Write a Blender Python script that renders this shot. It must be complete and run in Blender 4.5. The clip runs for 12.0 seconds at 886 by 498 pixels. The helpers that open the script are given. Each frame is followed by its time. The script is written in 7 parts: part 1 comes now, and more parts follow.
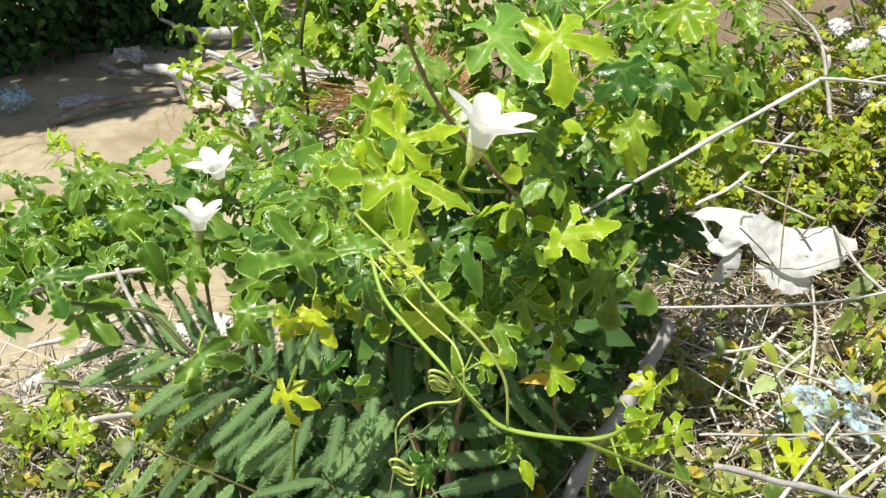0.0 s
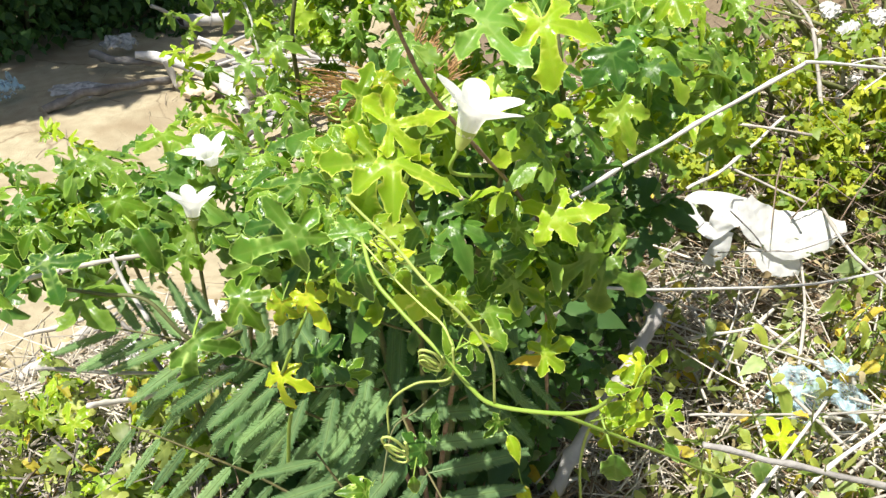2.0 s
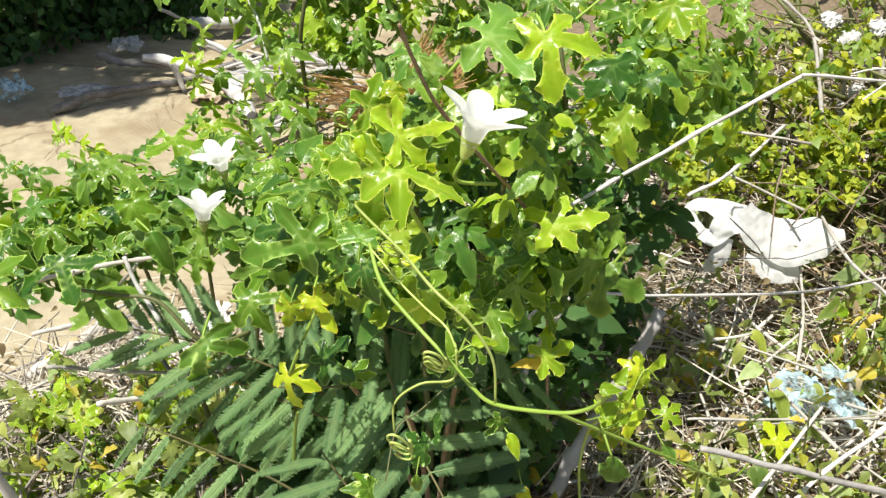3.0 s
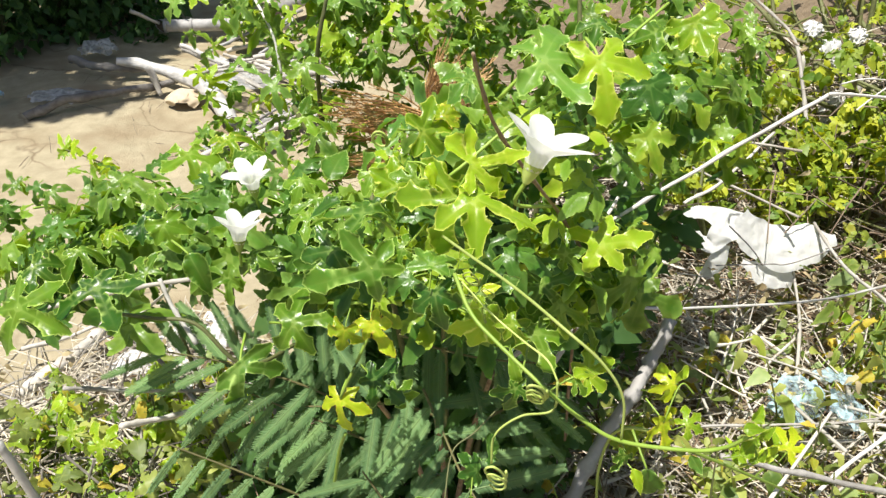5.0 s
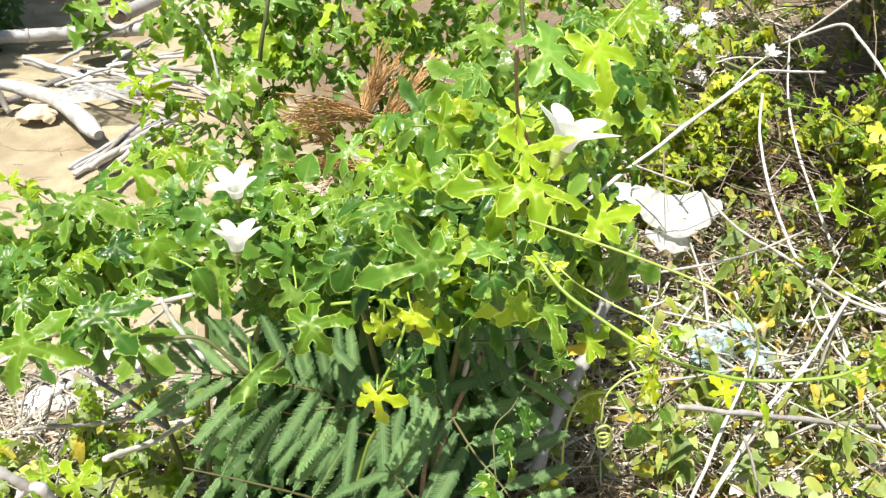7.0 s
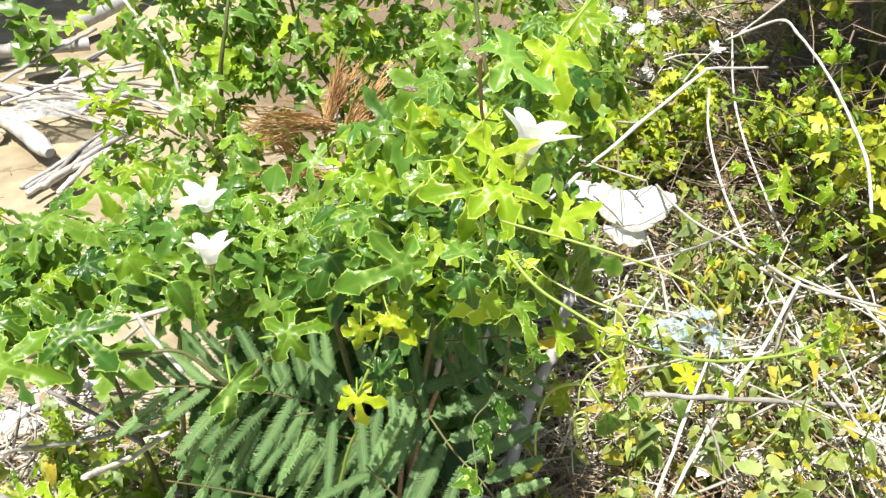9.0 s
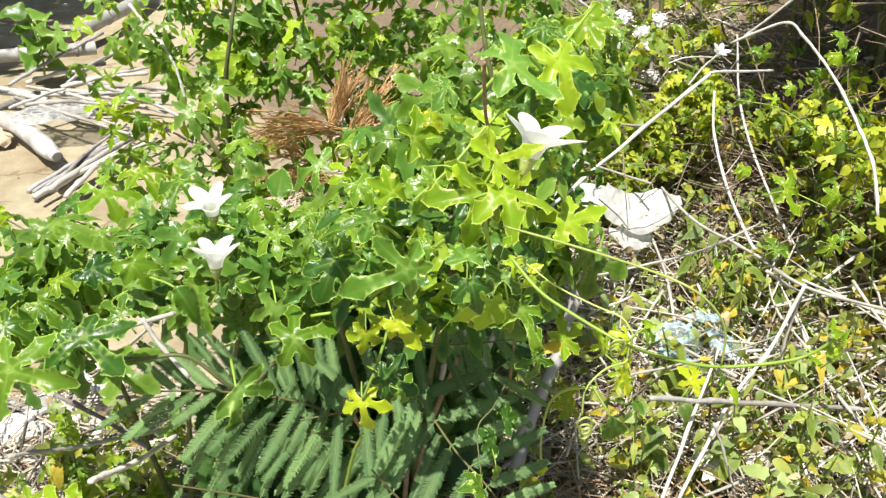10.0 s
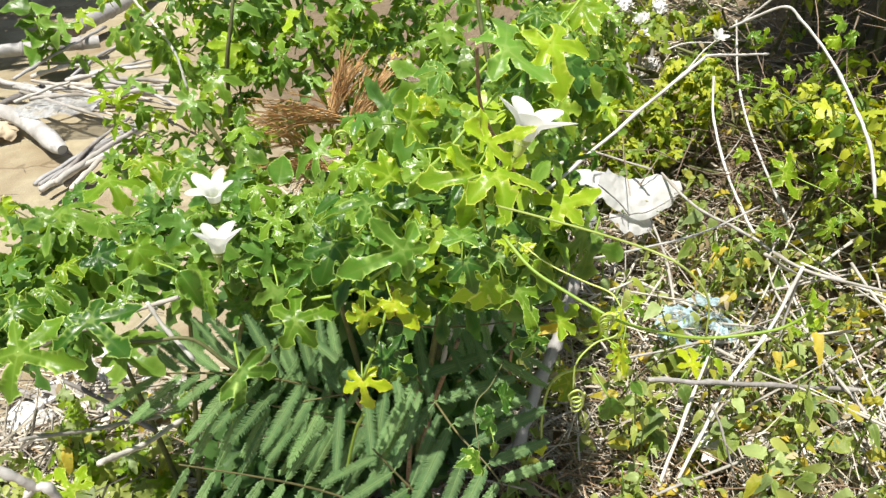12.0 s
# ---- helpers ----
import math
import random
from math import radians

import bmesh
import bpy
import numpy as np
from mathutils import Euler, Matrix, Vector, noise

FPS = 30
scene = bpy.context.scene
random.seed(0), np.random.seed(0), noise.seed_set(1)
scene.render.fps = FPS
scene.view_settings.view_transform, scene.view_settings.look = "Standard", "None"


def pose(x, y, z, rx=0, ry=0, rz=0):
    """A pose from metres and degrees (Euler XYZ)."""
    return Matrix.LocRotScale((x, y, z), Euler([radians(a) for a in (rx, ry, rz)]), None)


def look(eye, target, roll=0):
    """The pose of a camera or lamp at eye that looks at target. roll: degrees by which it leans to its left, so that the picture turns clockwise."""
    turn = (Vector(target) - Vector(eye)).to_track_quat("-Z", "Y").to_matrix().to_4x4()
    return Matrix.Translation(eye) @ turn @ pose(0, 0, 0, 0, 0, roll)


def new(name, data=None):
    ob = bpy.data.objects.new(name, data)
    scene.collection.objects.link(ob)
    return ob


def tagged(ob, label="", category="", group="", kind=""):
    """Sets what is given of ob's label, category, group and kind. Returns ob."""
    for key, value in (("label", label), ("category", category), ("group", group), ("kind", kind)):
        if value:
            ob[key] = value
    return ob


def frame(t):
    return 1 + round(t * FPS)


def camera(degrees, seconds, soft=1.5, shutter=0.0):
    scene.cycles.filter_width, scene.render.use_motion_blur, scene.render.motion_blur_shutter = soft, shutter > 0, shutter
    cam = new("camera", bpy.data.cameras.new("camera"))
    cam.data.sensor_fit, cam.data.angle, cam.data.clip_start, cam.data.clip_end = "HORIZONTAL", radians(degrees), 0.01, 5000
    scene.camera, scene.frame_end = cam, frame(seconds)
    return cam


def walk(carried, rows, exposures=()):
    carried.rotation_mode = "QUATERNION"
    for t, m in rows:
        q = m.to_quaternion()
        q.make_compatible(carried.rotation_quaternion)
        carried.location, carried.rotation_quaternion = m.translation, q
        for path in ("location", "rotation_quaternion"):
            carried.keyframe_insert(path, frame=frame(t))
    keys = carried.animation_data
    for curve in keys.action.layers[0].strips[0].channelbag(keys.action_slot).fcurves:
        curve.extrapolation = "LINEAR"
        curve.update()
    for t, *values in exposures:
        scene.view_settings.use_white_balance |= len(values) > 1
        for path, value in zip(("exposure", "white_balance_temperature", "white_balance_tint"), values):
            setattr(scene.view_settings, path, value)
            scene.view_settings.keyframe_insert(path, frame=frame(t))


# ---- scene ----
import functools
from mathutils import geometry

cam = camera(59.5, 12.0, soft=1.4)
PATH = [
    (0, (0.01, 0.009, 0.967), (-0.001, 1.711, -0.084), 0.1),
    (0.5, (0.012, 0.002, 0.971), (0.016, 1.697, -0.091), 0.3),
    (1, (0.01, -0.002, 0.969), (0.012, 1.685, -0.105), 0.2),
    (1.5, (0.012, 0.001, 0.968), (0.012, 1.686, -0.109), 0.0),
    (2, (0.013, 0.001, 0.97), (0.015, 1.684, -0.111), -0.1),
    (2.5, (0.015, -0.002, 0.973), (0.003, 1.682, -0.105), -0.0),
    (3, (0.012, -0.013, 0.981), (0.007, 1.674, -0.093), 0.3),
    (3.2, (0.011, -0.014, 0.983), (0.019, 1.672, -0.093), 0.3),
    (4.8, (-0.041, -0.009, 1.0), (0.023, 1.678, -0.072), 1.4),
    (5, (-0.058, -0.004, 0.996), (0.035, 1.681, -0.079), 1.5),
    (5.5, (-0.094, 0.001, 0.99), (0.124, 1.658, -0.11), 2.4),
    (6, (-0.141, -0.004, 0.989), (0.224, 1.638, -0.094), 4.4),
    (6.5, (-0.175, -0.009, 0.991), (0.26, 1.615, -0.092), 4.2),
    (7, (-0.198, -0.007, 1.0), (0.28, 1.615, -0.069), 3.1),
    (7.5, (-0.201, -0.012, 1.01), (0.32, 1.599, -0.056), 1.9),
    (7.7, (-0.201, -0.017, 1.012), (0.327, 1.592, -0.051), 1.7),
    (9.5, (-0.217, -0.02, 1.009), (0.374, 1.572, -0.047), 2.7),
    (10, (-0.213, -0.02, 1.012), (0.356, 1.582, -0.041), 2.1),
    (10.5, (-0.21, -0.03, 1.016), (0.344, 1.582, -0.031), 1.8),
    (11, (-0.21, -0.031, 1.019), (0.335, 1.579, -0.035), 1.3),
    (11.5, (-0.212, -0.034, 1.016), (0.334, 1.569, -0.047), 1.2),
    (12, (-0.211, -0.037, 1.013), (0.341, 1.558, -0.06), 1.3),
]
walk(cam, [(t, look(eye, target, roll)) for t, eye, target, roll in PATH],
     exposures=[(0, 0.52), (0.6, 0.52), (1.0, 0.74), (1.5, 0.82), (2.0, 0.80), (2.5, 0.66), (3.2, 0.64), (5, 0.60), (5.5, 0.82), (6, 0.88), (7.7, 0.88), (9.5, 0.92), (10, 0.72), (11, 0.54), (12, 0.56)])

# ---- light ----
SUN = Vector((-0.24, -0.20, 0.95)).normalized()
world = bpy.data.worlds.new("world")
scene.world = world
world.use_nodes = True
wn = world.node_tree
sky = wn.nodes.new("ShaderNodeTexSky")
sky.sky_type, sky.sun_disc = "NISHITA", False
sky.sun_elevation = math.asin(SUN.z)
sky.sun_rotation = math.atan2(SUN.x, SUN.y)
sky.air_density, sky.dust_density = 1.2, 2.0
wn.nodes["Background"].inputs[1].default_value = 0.062
wn.links.new(sky.outputs[0], wn.nodes["Background"].inputs[0])
sun = new("sun", bpy.data.lights.new("sun", "SUN"))
sun.data.energy, sun.data.angle, sun.data.color = 4.9, radians(0.6), (1.0, 0.955, 0.87)
sun.matrix_world = look(SUN * 20, (0, 0, 0))


# ---- materials ----
def tree_of(name):
    m = bpy.data.materials.new(name)
    m.use_nodes = True
    t = m.node_tree
    t.nodes.clear()
    return m, t


def node(t, kind, operation="", use_clamp=False, data_type="", attribute_name=""):
    n = t.nodes.new("ShaderNode" + kind)
    if operation:
        n.operation = operation
    if use_clamp:
        n.use_clamp = True
    if data_type:
        n.data_type = data_type
    if attribute_name:
        n.attribute_name = attribute_name
    return n


def put(t, n, socket, value):
    if isinstance(value, bpy.types.NodeSocket):
        t.links.new(value, n.inputs[socket])
    else:
        n.inputs[socket].default_value = value


def rgba(c):
    return (c[0], c[1], c[2], 1.0)


def mixed(t, fac, a, b):
    n = node(t, "Mix", data_type="RGBA")
    put(t, n, 0, fac)
    put(t, n, 6, rgba(a) if isinstance(a, tuple) else a)
    put(t, n, 7, rgba(b) if isinstance(b, tuple) else b)
    return n.outputs[2]


def math_of(t, op, a, b=0.0, clamp=False):
    n = node(t, "Math", operation=op, use_clamp=clamp)
    put(t, n, 0, a)
    put(t, n, 1, b)
    return n.outputs[0]


def noise_of(t, scale, detail=3.0, rough=0.55, coords="Object"):
    c = node(t, "TexCoord")
    n = node(t, "TexNoise")
    t.links.new(c.outputs[coords], n.inputs["Vector"])
    put(t, n, "Scale", scale)
    put(t, n, "Detail", detail)
    put(t, n, "Roughness", rough)
    return n.outputs["Fac"]


def span(t, value, lo, hi):
    n = node(t, "MapRange")
    put(t, n, 0, value)
    put(t, n, 1, lo)
    put(t, n, 2, hi)
    return n.outputs[0]


def leaf_mat(name, a, b, vein, joined=False, through_light=0.32, rough=0.28, spec=0.42, edge=None, glow=1.0):
    """Leaf blade: two greens by the leaf, blotches, pale veins, light that shines through."""
    m, t = tree_of(name)
    rnd = node(t, "NewGeometry").outputs["Random Per Island"] if joined else node(t, "ObjectInfo").outputs["Random"]
    col = mixed(t, rnd, a, b)
    blotch = span(t, noise_of(t, 3.2 if not joined else 28.0, 4.0), 0.42, 0.72)
    hsv = node(t, "HueSaturation")
    put(t, hsv, "Color", col)
    put(t, hsv, "Hue", math_of(t, "ADD", math_of(t, "MULTIPLY", blotch, -0.022), 0.506))
    put(t, hsv, "Value", math_of(t, "ADD", math_of(t, "MULTIPLY", rnd, 0.45), 0.8))
    col = hsv.outputs[0]
    at = node(t, "Attribute", attribute_name="vein")
    v = math_of(t, "POWER", at.outputs["Fac"], 3.5)
    col = mixed(t, math_of(t, "MULTIPLY", v, 0.42), col, vein)
    rim = node(t, "Attribute", attribute_name="rim")
    col = mixed(t, math_of(t, "MULTIPLY", math_of(t, "POWER", rim.outputs["Fac"], 1.6), 0.8), col, tuple(min(0.75, 1.35 * q) for q in vein))
    if edge:
        spots = span(t, noise_of(t, 6.0, 3.0), 0.45, 0.6)
        col = mixed(t, math_of(t, "MULTIPLY", math_of(t, "POWER", rim.outputs["Fac"], 1.6), spots), col, edge)
    p = node(t, "BsdfPrincipled")
    put(t, p, "Base Color", col)
    put(t, p, "Roughness", math_of(t, "ADD", math_of(t, "MULTIPLY", blotch, 0.16), rough))
    put(t, p, "Specular IOR Level", spec)
    bump = node(t, "Bump")
    put(t, bump, "Strength", 0.09)
    put(t, bump, "Distance", 0.02 if not joined else 0.002)
    fine = noise_of(t, 5.0 if not joined else 60.0, 2.0)
    put(t, bump, "Height", math_of(t, "SUBTRACT", fine, math_of(t, "MULTIPLY", v, 0.9)))
    t.links.new(bump.outputs[0], p.inputs["Normal"])
    tr = node(t, "BsdfTranslucent")
    lit = node(t, "HueSaturation")
    put(t, lit, "Color", col)
    put(t, lit, "Hue", 0.482)
    put(t, lit, "Saturation", 1.1)
    put(t, lit, "Value", 1.75 * glow)
    t.links.new(lit.outputs[0], tr.inputs["Color"])
    mx = node(t, "MixShader")
    put(t, mx, 0, through_light)
    t.links.new(p.outputs[0], mx.inputs[1])
    t.links.new(tr.outputs[0], mx.inputs[2])
    t.links.new(mx.outputs[0], node(t, "OutputMaterial").inputs[0])
    return m


def plain_mat(name, a, b, scale=30.0, rough=0.7, bump=0.3, depth=0.002, c=None, stretch=None, spec=0.4, vary=0.25, joined=False, fine=0.0):
    """Bark, straw, sand and the like: a fine and a coarse variation of colour, with relief."""
    m, t = tree_of(name)
    co = node(t, "TexCoord")
    mp = node(t, "Mapping")
    put(t, mp, "Scale", stretch or (1, 1, 1))
    t.links.new(co.outputs["Object"], mp.inputs["Vector"])

    def noisy(s, d):
        n = node(t, "TexNoise")
        t.links.new(mp.outputs[0], n.inputs["Vector"])
        put(t, n, "Scale", s)
        put(t, n, "Detail", d)
        put(t, n, "Roughness", 0.6)
        return n.outputs["Fac"]

    small, large = noisy(scale, 5.0), noisy(scale * 0.13, 3.0)
    col = mixed(t, span(t, small, 0.3, 0.7), a, b)
    if c:
        col = mixed(t, span(t, large, 0.5, 0.68), col, c)
    rnd = node(t, "NewGeometry").outputs["Random Per Island"] if joined else node(t, "ObjectInfo").outputs["Random"]
    hsv = node(t, "HueSaturation")
    put(t, hsv, "Color", col)
    put(t, hsv, "Value", math_of(t, "ADD", math_of(t, "MULTIPLY", rnd, 2 * vary), 1.0 - vary))
    p = node(t, "BsdfPrincipled")
    t.links.new(hsv.outputs[0], p.inputs["Base Color"])
    put(t, p, "Roughness", rough)
    put(t, p, "Specular IOR Level", spec)
    h = small
    if fine:
        h = math_of(t, "ADD", small, math_of(t, "MULTIPLY", noisy(fine, 2.0), 0.5))
    bm_ = node(t, "Bump")
    put(t, bm_, "Strength", bump)
    put(t, bm_, "Distance", depth)
    t.links.new(h, bm_.inputs["Height"])
    t.links.new(bm_.outputs[0], p.inputs["Normal"])
    t.links.new(p.outputs[0], node(t, "OutputMaterial").inputs[0])
    return m


def film_mat(name, col, through_light, clear=0.0, rough=0.4, crease=60.0):
    """Plastic film: creased, letting light through."""
    m, t = tree_of(name)
    p = node(t, "BsdfPrincipled")
    n = noise_of(t, crease, 4.0)
    put(t, p, "Base Color", mixed(t, span(t, n, 0.35, 0.7), col, tuple(min(1.0, x * 0.82) for x in col)))
    put(t, p, "Roughness", rough)
    b = node(t, "Bump")
    put(t, b, "Strength", 0.5)
    put(t, b, "Distance", 0.003)
    t.links.new(n, b.inputs["Height"])
    t.links.new(b.outputs[0], p.inputs["Normal"])
    tr = node(t, "BsdfTranslucent")
    put(t, tr, "Color", rgba(col))
    mx = node(t, "MixShader")
    put(t, mx, 0, through_light)
    t.links.new(p.outputs[0], mx.inputs[1])
    t.links.new(tr.outputs[0], mx.inputs[2])
    last = mx.outputs[0]
    if clear:
        cl = node(t, "BsdfTransparent")
        m2 = node(t, "MixShader")
        put(t, m2, 0, math_of(t, "MULTIPLY", span(t, noise_of(t, 32.0), 0.42, 0.55), clear))
        t.links.new(last, m2.inputs[1])
        t.links.new(cl.outputs[0], m2.inputs[2])
        last = m2.outputs[0]
    t.links.new(last, node(t, "OutputMaterial").inputs[0])
    return m


LEAF = leaf_mat("leaf_green", (0.058, 0.152, 0.010), (0.136, 0.242, 0.016), (0.40, 0.54, 0.13))
LEAF_DARK = leaf_mat("leaf_dark", (0.034, 0.105, 0.014), (0.066, 0.155, 0.018), (0.22, 0.38, 0.09), spec=0.42)
LEAF_DEEP = leaf_mat("leaf_deep_green", (0.040, 0.125, 0.012), (0.085, 0.185, 0.016), (0.36, 0.50, 0.13), spec=0.5)
LEAF_GREY = leaf_mat("leaf_grey_green", (0.086, 0.200, 0.024), (0.132, 0.255, 0.032), (0.40, 0.54, 0.16), rough=0.32, spec=0.45)
LEAF_YOUNG = leaf_mat("leaf_young", (0.170, 0.310, 0.012), (0.265, 0.390, 0.015), (0.52, 0.62, 0.12))
LEAF_YELLOW = leaf_mat("leaf_yellow", (0.270, 0.390, 0.012), (0.360, 0.440, 0.014), (0.70, 0.64, 0.08), edge=(0.36, 0.20, 0.02))
WEED_JOINED = leaf_mat("weed_undergrowth", (0.115, 0.180, 0.045), (0.310, 0.340, 0.080), (0.42, 0.48, 0.14), joined=True, rough=0.45)
WEED = leaf_mat("weed_leaf", (0.100, 0.185, 0.032), (0.300, 0.345, 0.050), (0.42, 0.48, 0.14), rough=0.45)
WEED_SAGE = leaf_mat("weed_leaf_sage", (0.194, 0.280, 0.100), (0.308, 0.390, 0.140), (0.42, 0.48, 0.2), rough=0.45)
WEED_YELLOW = leaf_mat("weed_leaf_yellow", (0.320, 0.350, 0.030), (0.480, 0.370, 0.050), (0.5, 0.45, 0.1), edge=(0.28, 0.10, 0.02), rough=0.5)
HEDGE = leaf_mat("hedge_leaf", (0.105, 0.225, 0.018), (0.400, 0.420, 0.030), (0.28, 0.34, 0.1), joined=True, rough=0.45, through_light=0.28)
# leaf green darkened: the thickets' shade is put into this colour
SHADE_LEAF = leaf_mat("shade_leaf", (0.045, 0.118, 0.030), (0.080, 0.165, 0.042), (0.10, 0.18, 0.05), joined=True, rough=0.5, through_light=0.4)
PINNA = leaf_mat("pinna_green", (0.115, 0.212, 0.086), (0.172, 0.275, 0.112), (0.26, 0.40, 0.14), rough=0.55, spec=0.25, through_light=0.3)
PINNA_RIB = plain_mat("pinna_rib", (0.12, 0.21, 0.07), (0.18, 0.27, 0.09), 90.0, 0.5, 0.2)
STEM = plain_mat("stem_green", (0.21, 0.34, 0.04), (0.29, 0.41, 0.07), 90.0, 0.45, 0.2)
STEM_DARK = plain_mat("stem_dark", (0.09, 0.10, 0.035), (0.15, 0.16, 0.06), 120.0, 0.6, 0.4)
TENDRIL = plain_mat("tendril_pale", (0.36, 0.46, 0.10), (0.46, 0.54, 0.16), 90.0, 0.45, 0.1)
WOODY = plain_mat("twig_brown", (0.20, 0.125, 0.075), (0.42, 0.31, 0.20), 160.0, 0.8, 0.6)
DRY = plain_mat("dry_stick", (0.40, 0.375, 0.335), (0.56, 0.535, 0.49), 70.0, 0.75, 0.6, c=(0.30, 0.265, 0.215), stretch=(1, 1, 1))
WHITE_ROD = plain_mat("bleached_rod", (0.52, 0.505, 0.47), (0.68, 0.66, 0.62), 90.0, 0.6, 0.5, c=(0.40, 0.37, 0.33), vary=0.1)
LOG = plain_mat("bleached_log", (0.40, 0.39, 0.37), (0.60, 0.59, 0.57), 38.0, 0.8, 0.9, 0.008, c=(0.30, 0.28, 0.26), vary=0.1)
LOG_GREY = plain_mat("grey_culm", (0.30, 0.295, 0.29), (0.44, 0.43, 0.42), 45.0, 0.65, 0.4, 0.003, c=(0.28, 0.26, 0.24), vary=0.12)
# dark brown of the culms' end discs, painted as shade inside the hollow
HOLLOW_SHADE = plain_mat("hollow_shade", (0.07, 0.055, 0.04), (0.13, 0.10, 0.07), 80.0, 0.9, 0.5)
BRANCH_PALE = plain_mat("weathered_branch", (0.26, 0.245, 0.225), (0.44, 0.42, 0.39), 45.0, 0.85, 0.8, 0.006, c=(0.18, 0.16, 0.14))
BRANCH = plain_mat("bark_branch", (0.17, 0.155, 0.14), (0.34, 0.32, 0.30), 50.0, 0.85, 0.8, 0.006, c=(0.12, 0.10, 0.085))
STRAW = plain_mat("straw", (0.34, 0.300, 0.230), (0.56, 0.510, 0.42), 60.0, 0.8, 0.4, joined=True, vary=0.45)
NEEDLE = plain_mat("dead_frond", (0.34, 0.165, 0.06), (0.62, 0.42, 0.20), 60.0, 0.7, 0.3, joined=True, vary=0.35)
HUSK = plain_mat("husk", (0.46, 0.37, 0.25), (0.56, 0.47, 0.34), 40.0, 0.8, 0.4)
SAND = plain_mat("sand", (0.365, 0.315, 0.210), (0.48, 0.415, 0.285), 22.0, 0.95, 0.8, 0.010, c=(0.29, 0.225, 0.14), spec=0.15, vary=0.0, fine=420.0)
_s = SAND.node_tree
_h = next(n for n in _s.nodes if n.bl_idname == "ShaderNodeHueSaturation")
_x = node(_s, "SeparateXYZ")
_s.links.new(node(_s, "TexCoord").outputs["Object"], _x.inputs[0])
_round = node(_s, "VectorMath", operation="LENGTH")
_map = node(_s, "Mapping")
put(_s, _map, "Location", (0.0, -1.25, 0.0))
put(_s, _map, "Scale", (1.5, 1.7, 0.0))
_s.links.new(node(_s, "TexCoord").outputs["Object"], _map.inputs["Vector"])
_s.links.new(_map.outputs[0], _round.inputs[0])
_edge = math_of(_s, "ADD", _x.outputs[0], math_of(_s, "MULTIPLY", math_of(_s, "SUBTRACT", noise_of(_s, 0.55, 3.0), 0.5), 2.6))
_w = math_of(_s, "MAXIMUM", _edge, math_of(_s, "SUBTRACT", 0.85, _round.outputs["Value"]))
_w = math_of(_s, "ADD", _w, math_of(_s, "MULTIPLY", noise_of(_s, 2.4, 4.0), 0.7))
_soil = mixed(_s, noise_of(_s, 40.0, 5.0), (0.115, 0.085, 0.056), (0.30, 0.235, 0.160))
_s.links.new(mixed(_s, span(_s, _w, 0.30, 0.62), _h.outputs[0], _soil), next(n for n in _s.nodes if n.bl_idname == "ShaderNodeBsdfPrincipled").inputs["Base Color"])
_v = node(_s, "TexVoronoi")
_v.feature = "DISTANCE_TO_EDGE"
put(_s, _v, "Scale", 2.3)
_bent = node(_s, "VectorMath", operation="ADD")
_s.links.new(node(_s, "TexCoord").outputs["Object"], _bent.inputs[0])
_n3 = node(_s, "TexNoise")
put(_s, _n3, "Scale", 5.0)
put(_s, _n3, "Detail", 4.0)
_s.links.new(node(_s, "TexCoord").outputs["Object"], _n3.inputs["Vector"])
_sc = node(_s, "VectorMath", operation="SCALE")
_s.links.new(_n3.outputs["Color"], _sc.inputs[0])
put(_s, _sc, "Scale", 0.35)
_s.links.new(_sc.outputs[0], _bent.inputs[1])
_s.links.new(_bent.outputs[0], _v.inputs["Vector"])
_crack = math_of(_s, "MULTIPLY", math_of(_s, "SUBTRACT", 1.0, span(_s, _v.outputs["Distance"], 0.0, 0.022)), span(_s, noise_of(_s, 3.0, 2.0), 0.45, 0.6))
_ps = next(n for n in _s.nodes if n.bl_idname == "ShaderNodeBsdfPrincipled")
_dry = _ps.inputs["Base Color"].links[0].from_socket
_s.links.new(mixed(_s, math_of(_s, "MULTIPLY", _crack, 0.7), _dry, (0.16, 0.11, 0.065)), _ps.inputs["Base Color"])
PETAL, pt = tree_of("petal_white")
_p = node(pt, "BsdfPrincipled")
_a = node(pt, "Attribute", attribute_name="vein")
put(pt, _p, "Base Color", mixed(pt, _a.outputs["Fac"], (0.90, 0.90, 0.88), (0.74, 0.76, 0.40)))
put(pt, _p, "Roughness", 0.5)
_b = node(pt, "Bump")
put(pt, _b, "Strength", 0.12)
put(pt, _b, "Distance", 0.03)
pt.links.new(noise_of(pt, 7.0), _b.inputs["Height"])
pt.links.new(_b.outputs[0], _p.inputs["Normal"])
_t = node(pt, "BsdfTranslucent")
put(pt, _t, "Color", (0.92, 0.92, 0.88, 1))
_m = node(pt, "MixShader")
put(pt, _m, 0, 0.45)
pt.links.new(_p.outputs[0], _m.inputs[1])
pt.links.new(_t.outputs[0], _m.inputs[2])
pt.links.new(_m.outputs[0], node(pt, "OutputMaterial").inputs[0])
BAG_WHITE = film_mat("white_film", (0.84, 0.84, 0.83), 0.3)
BAG_BLUE = film_mat("blue_film", (0.58, 0.78, 0.87), 0.4, clear=0.85, rough=0.25)
BAG_PALE = film_mat("pale_film", (0.62, 0.63, 0.63), 0.4, clear=0.45)
PAPER = film_mat("litter_white", (0.74, 0.73, 0.71), 0.1, rough=0.8)


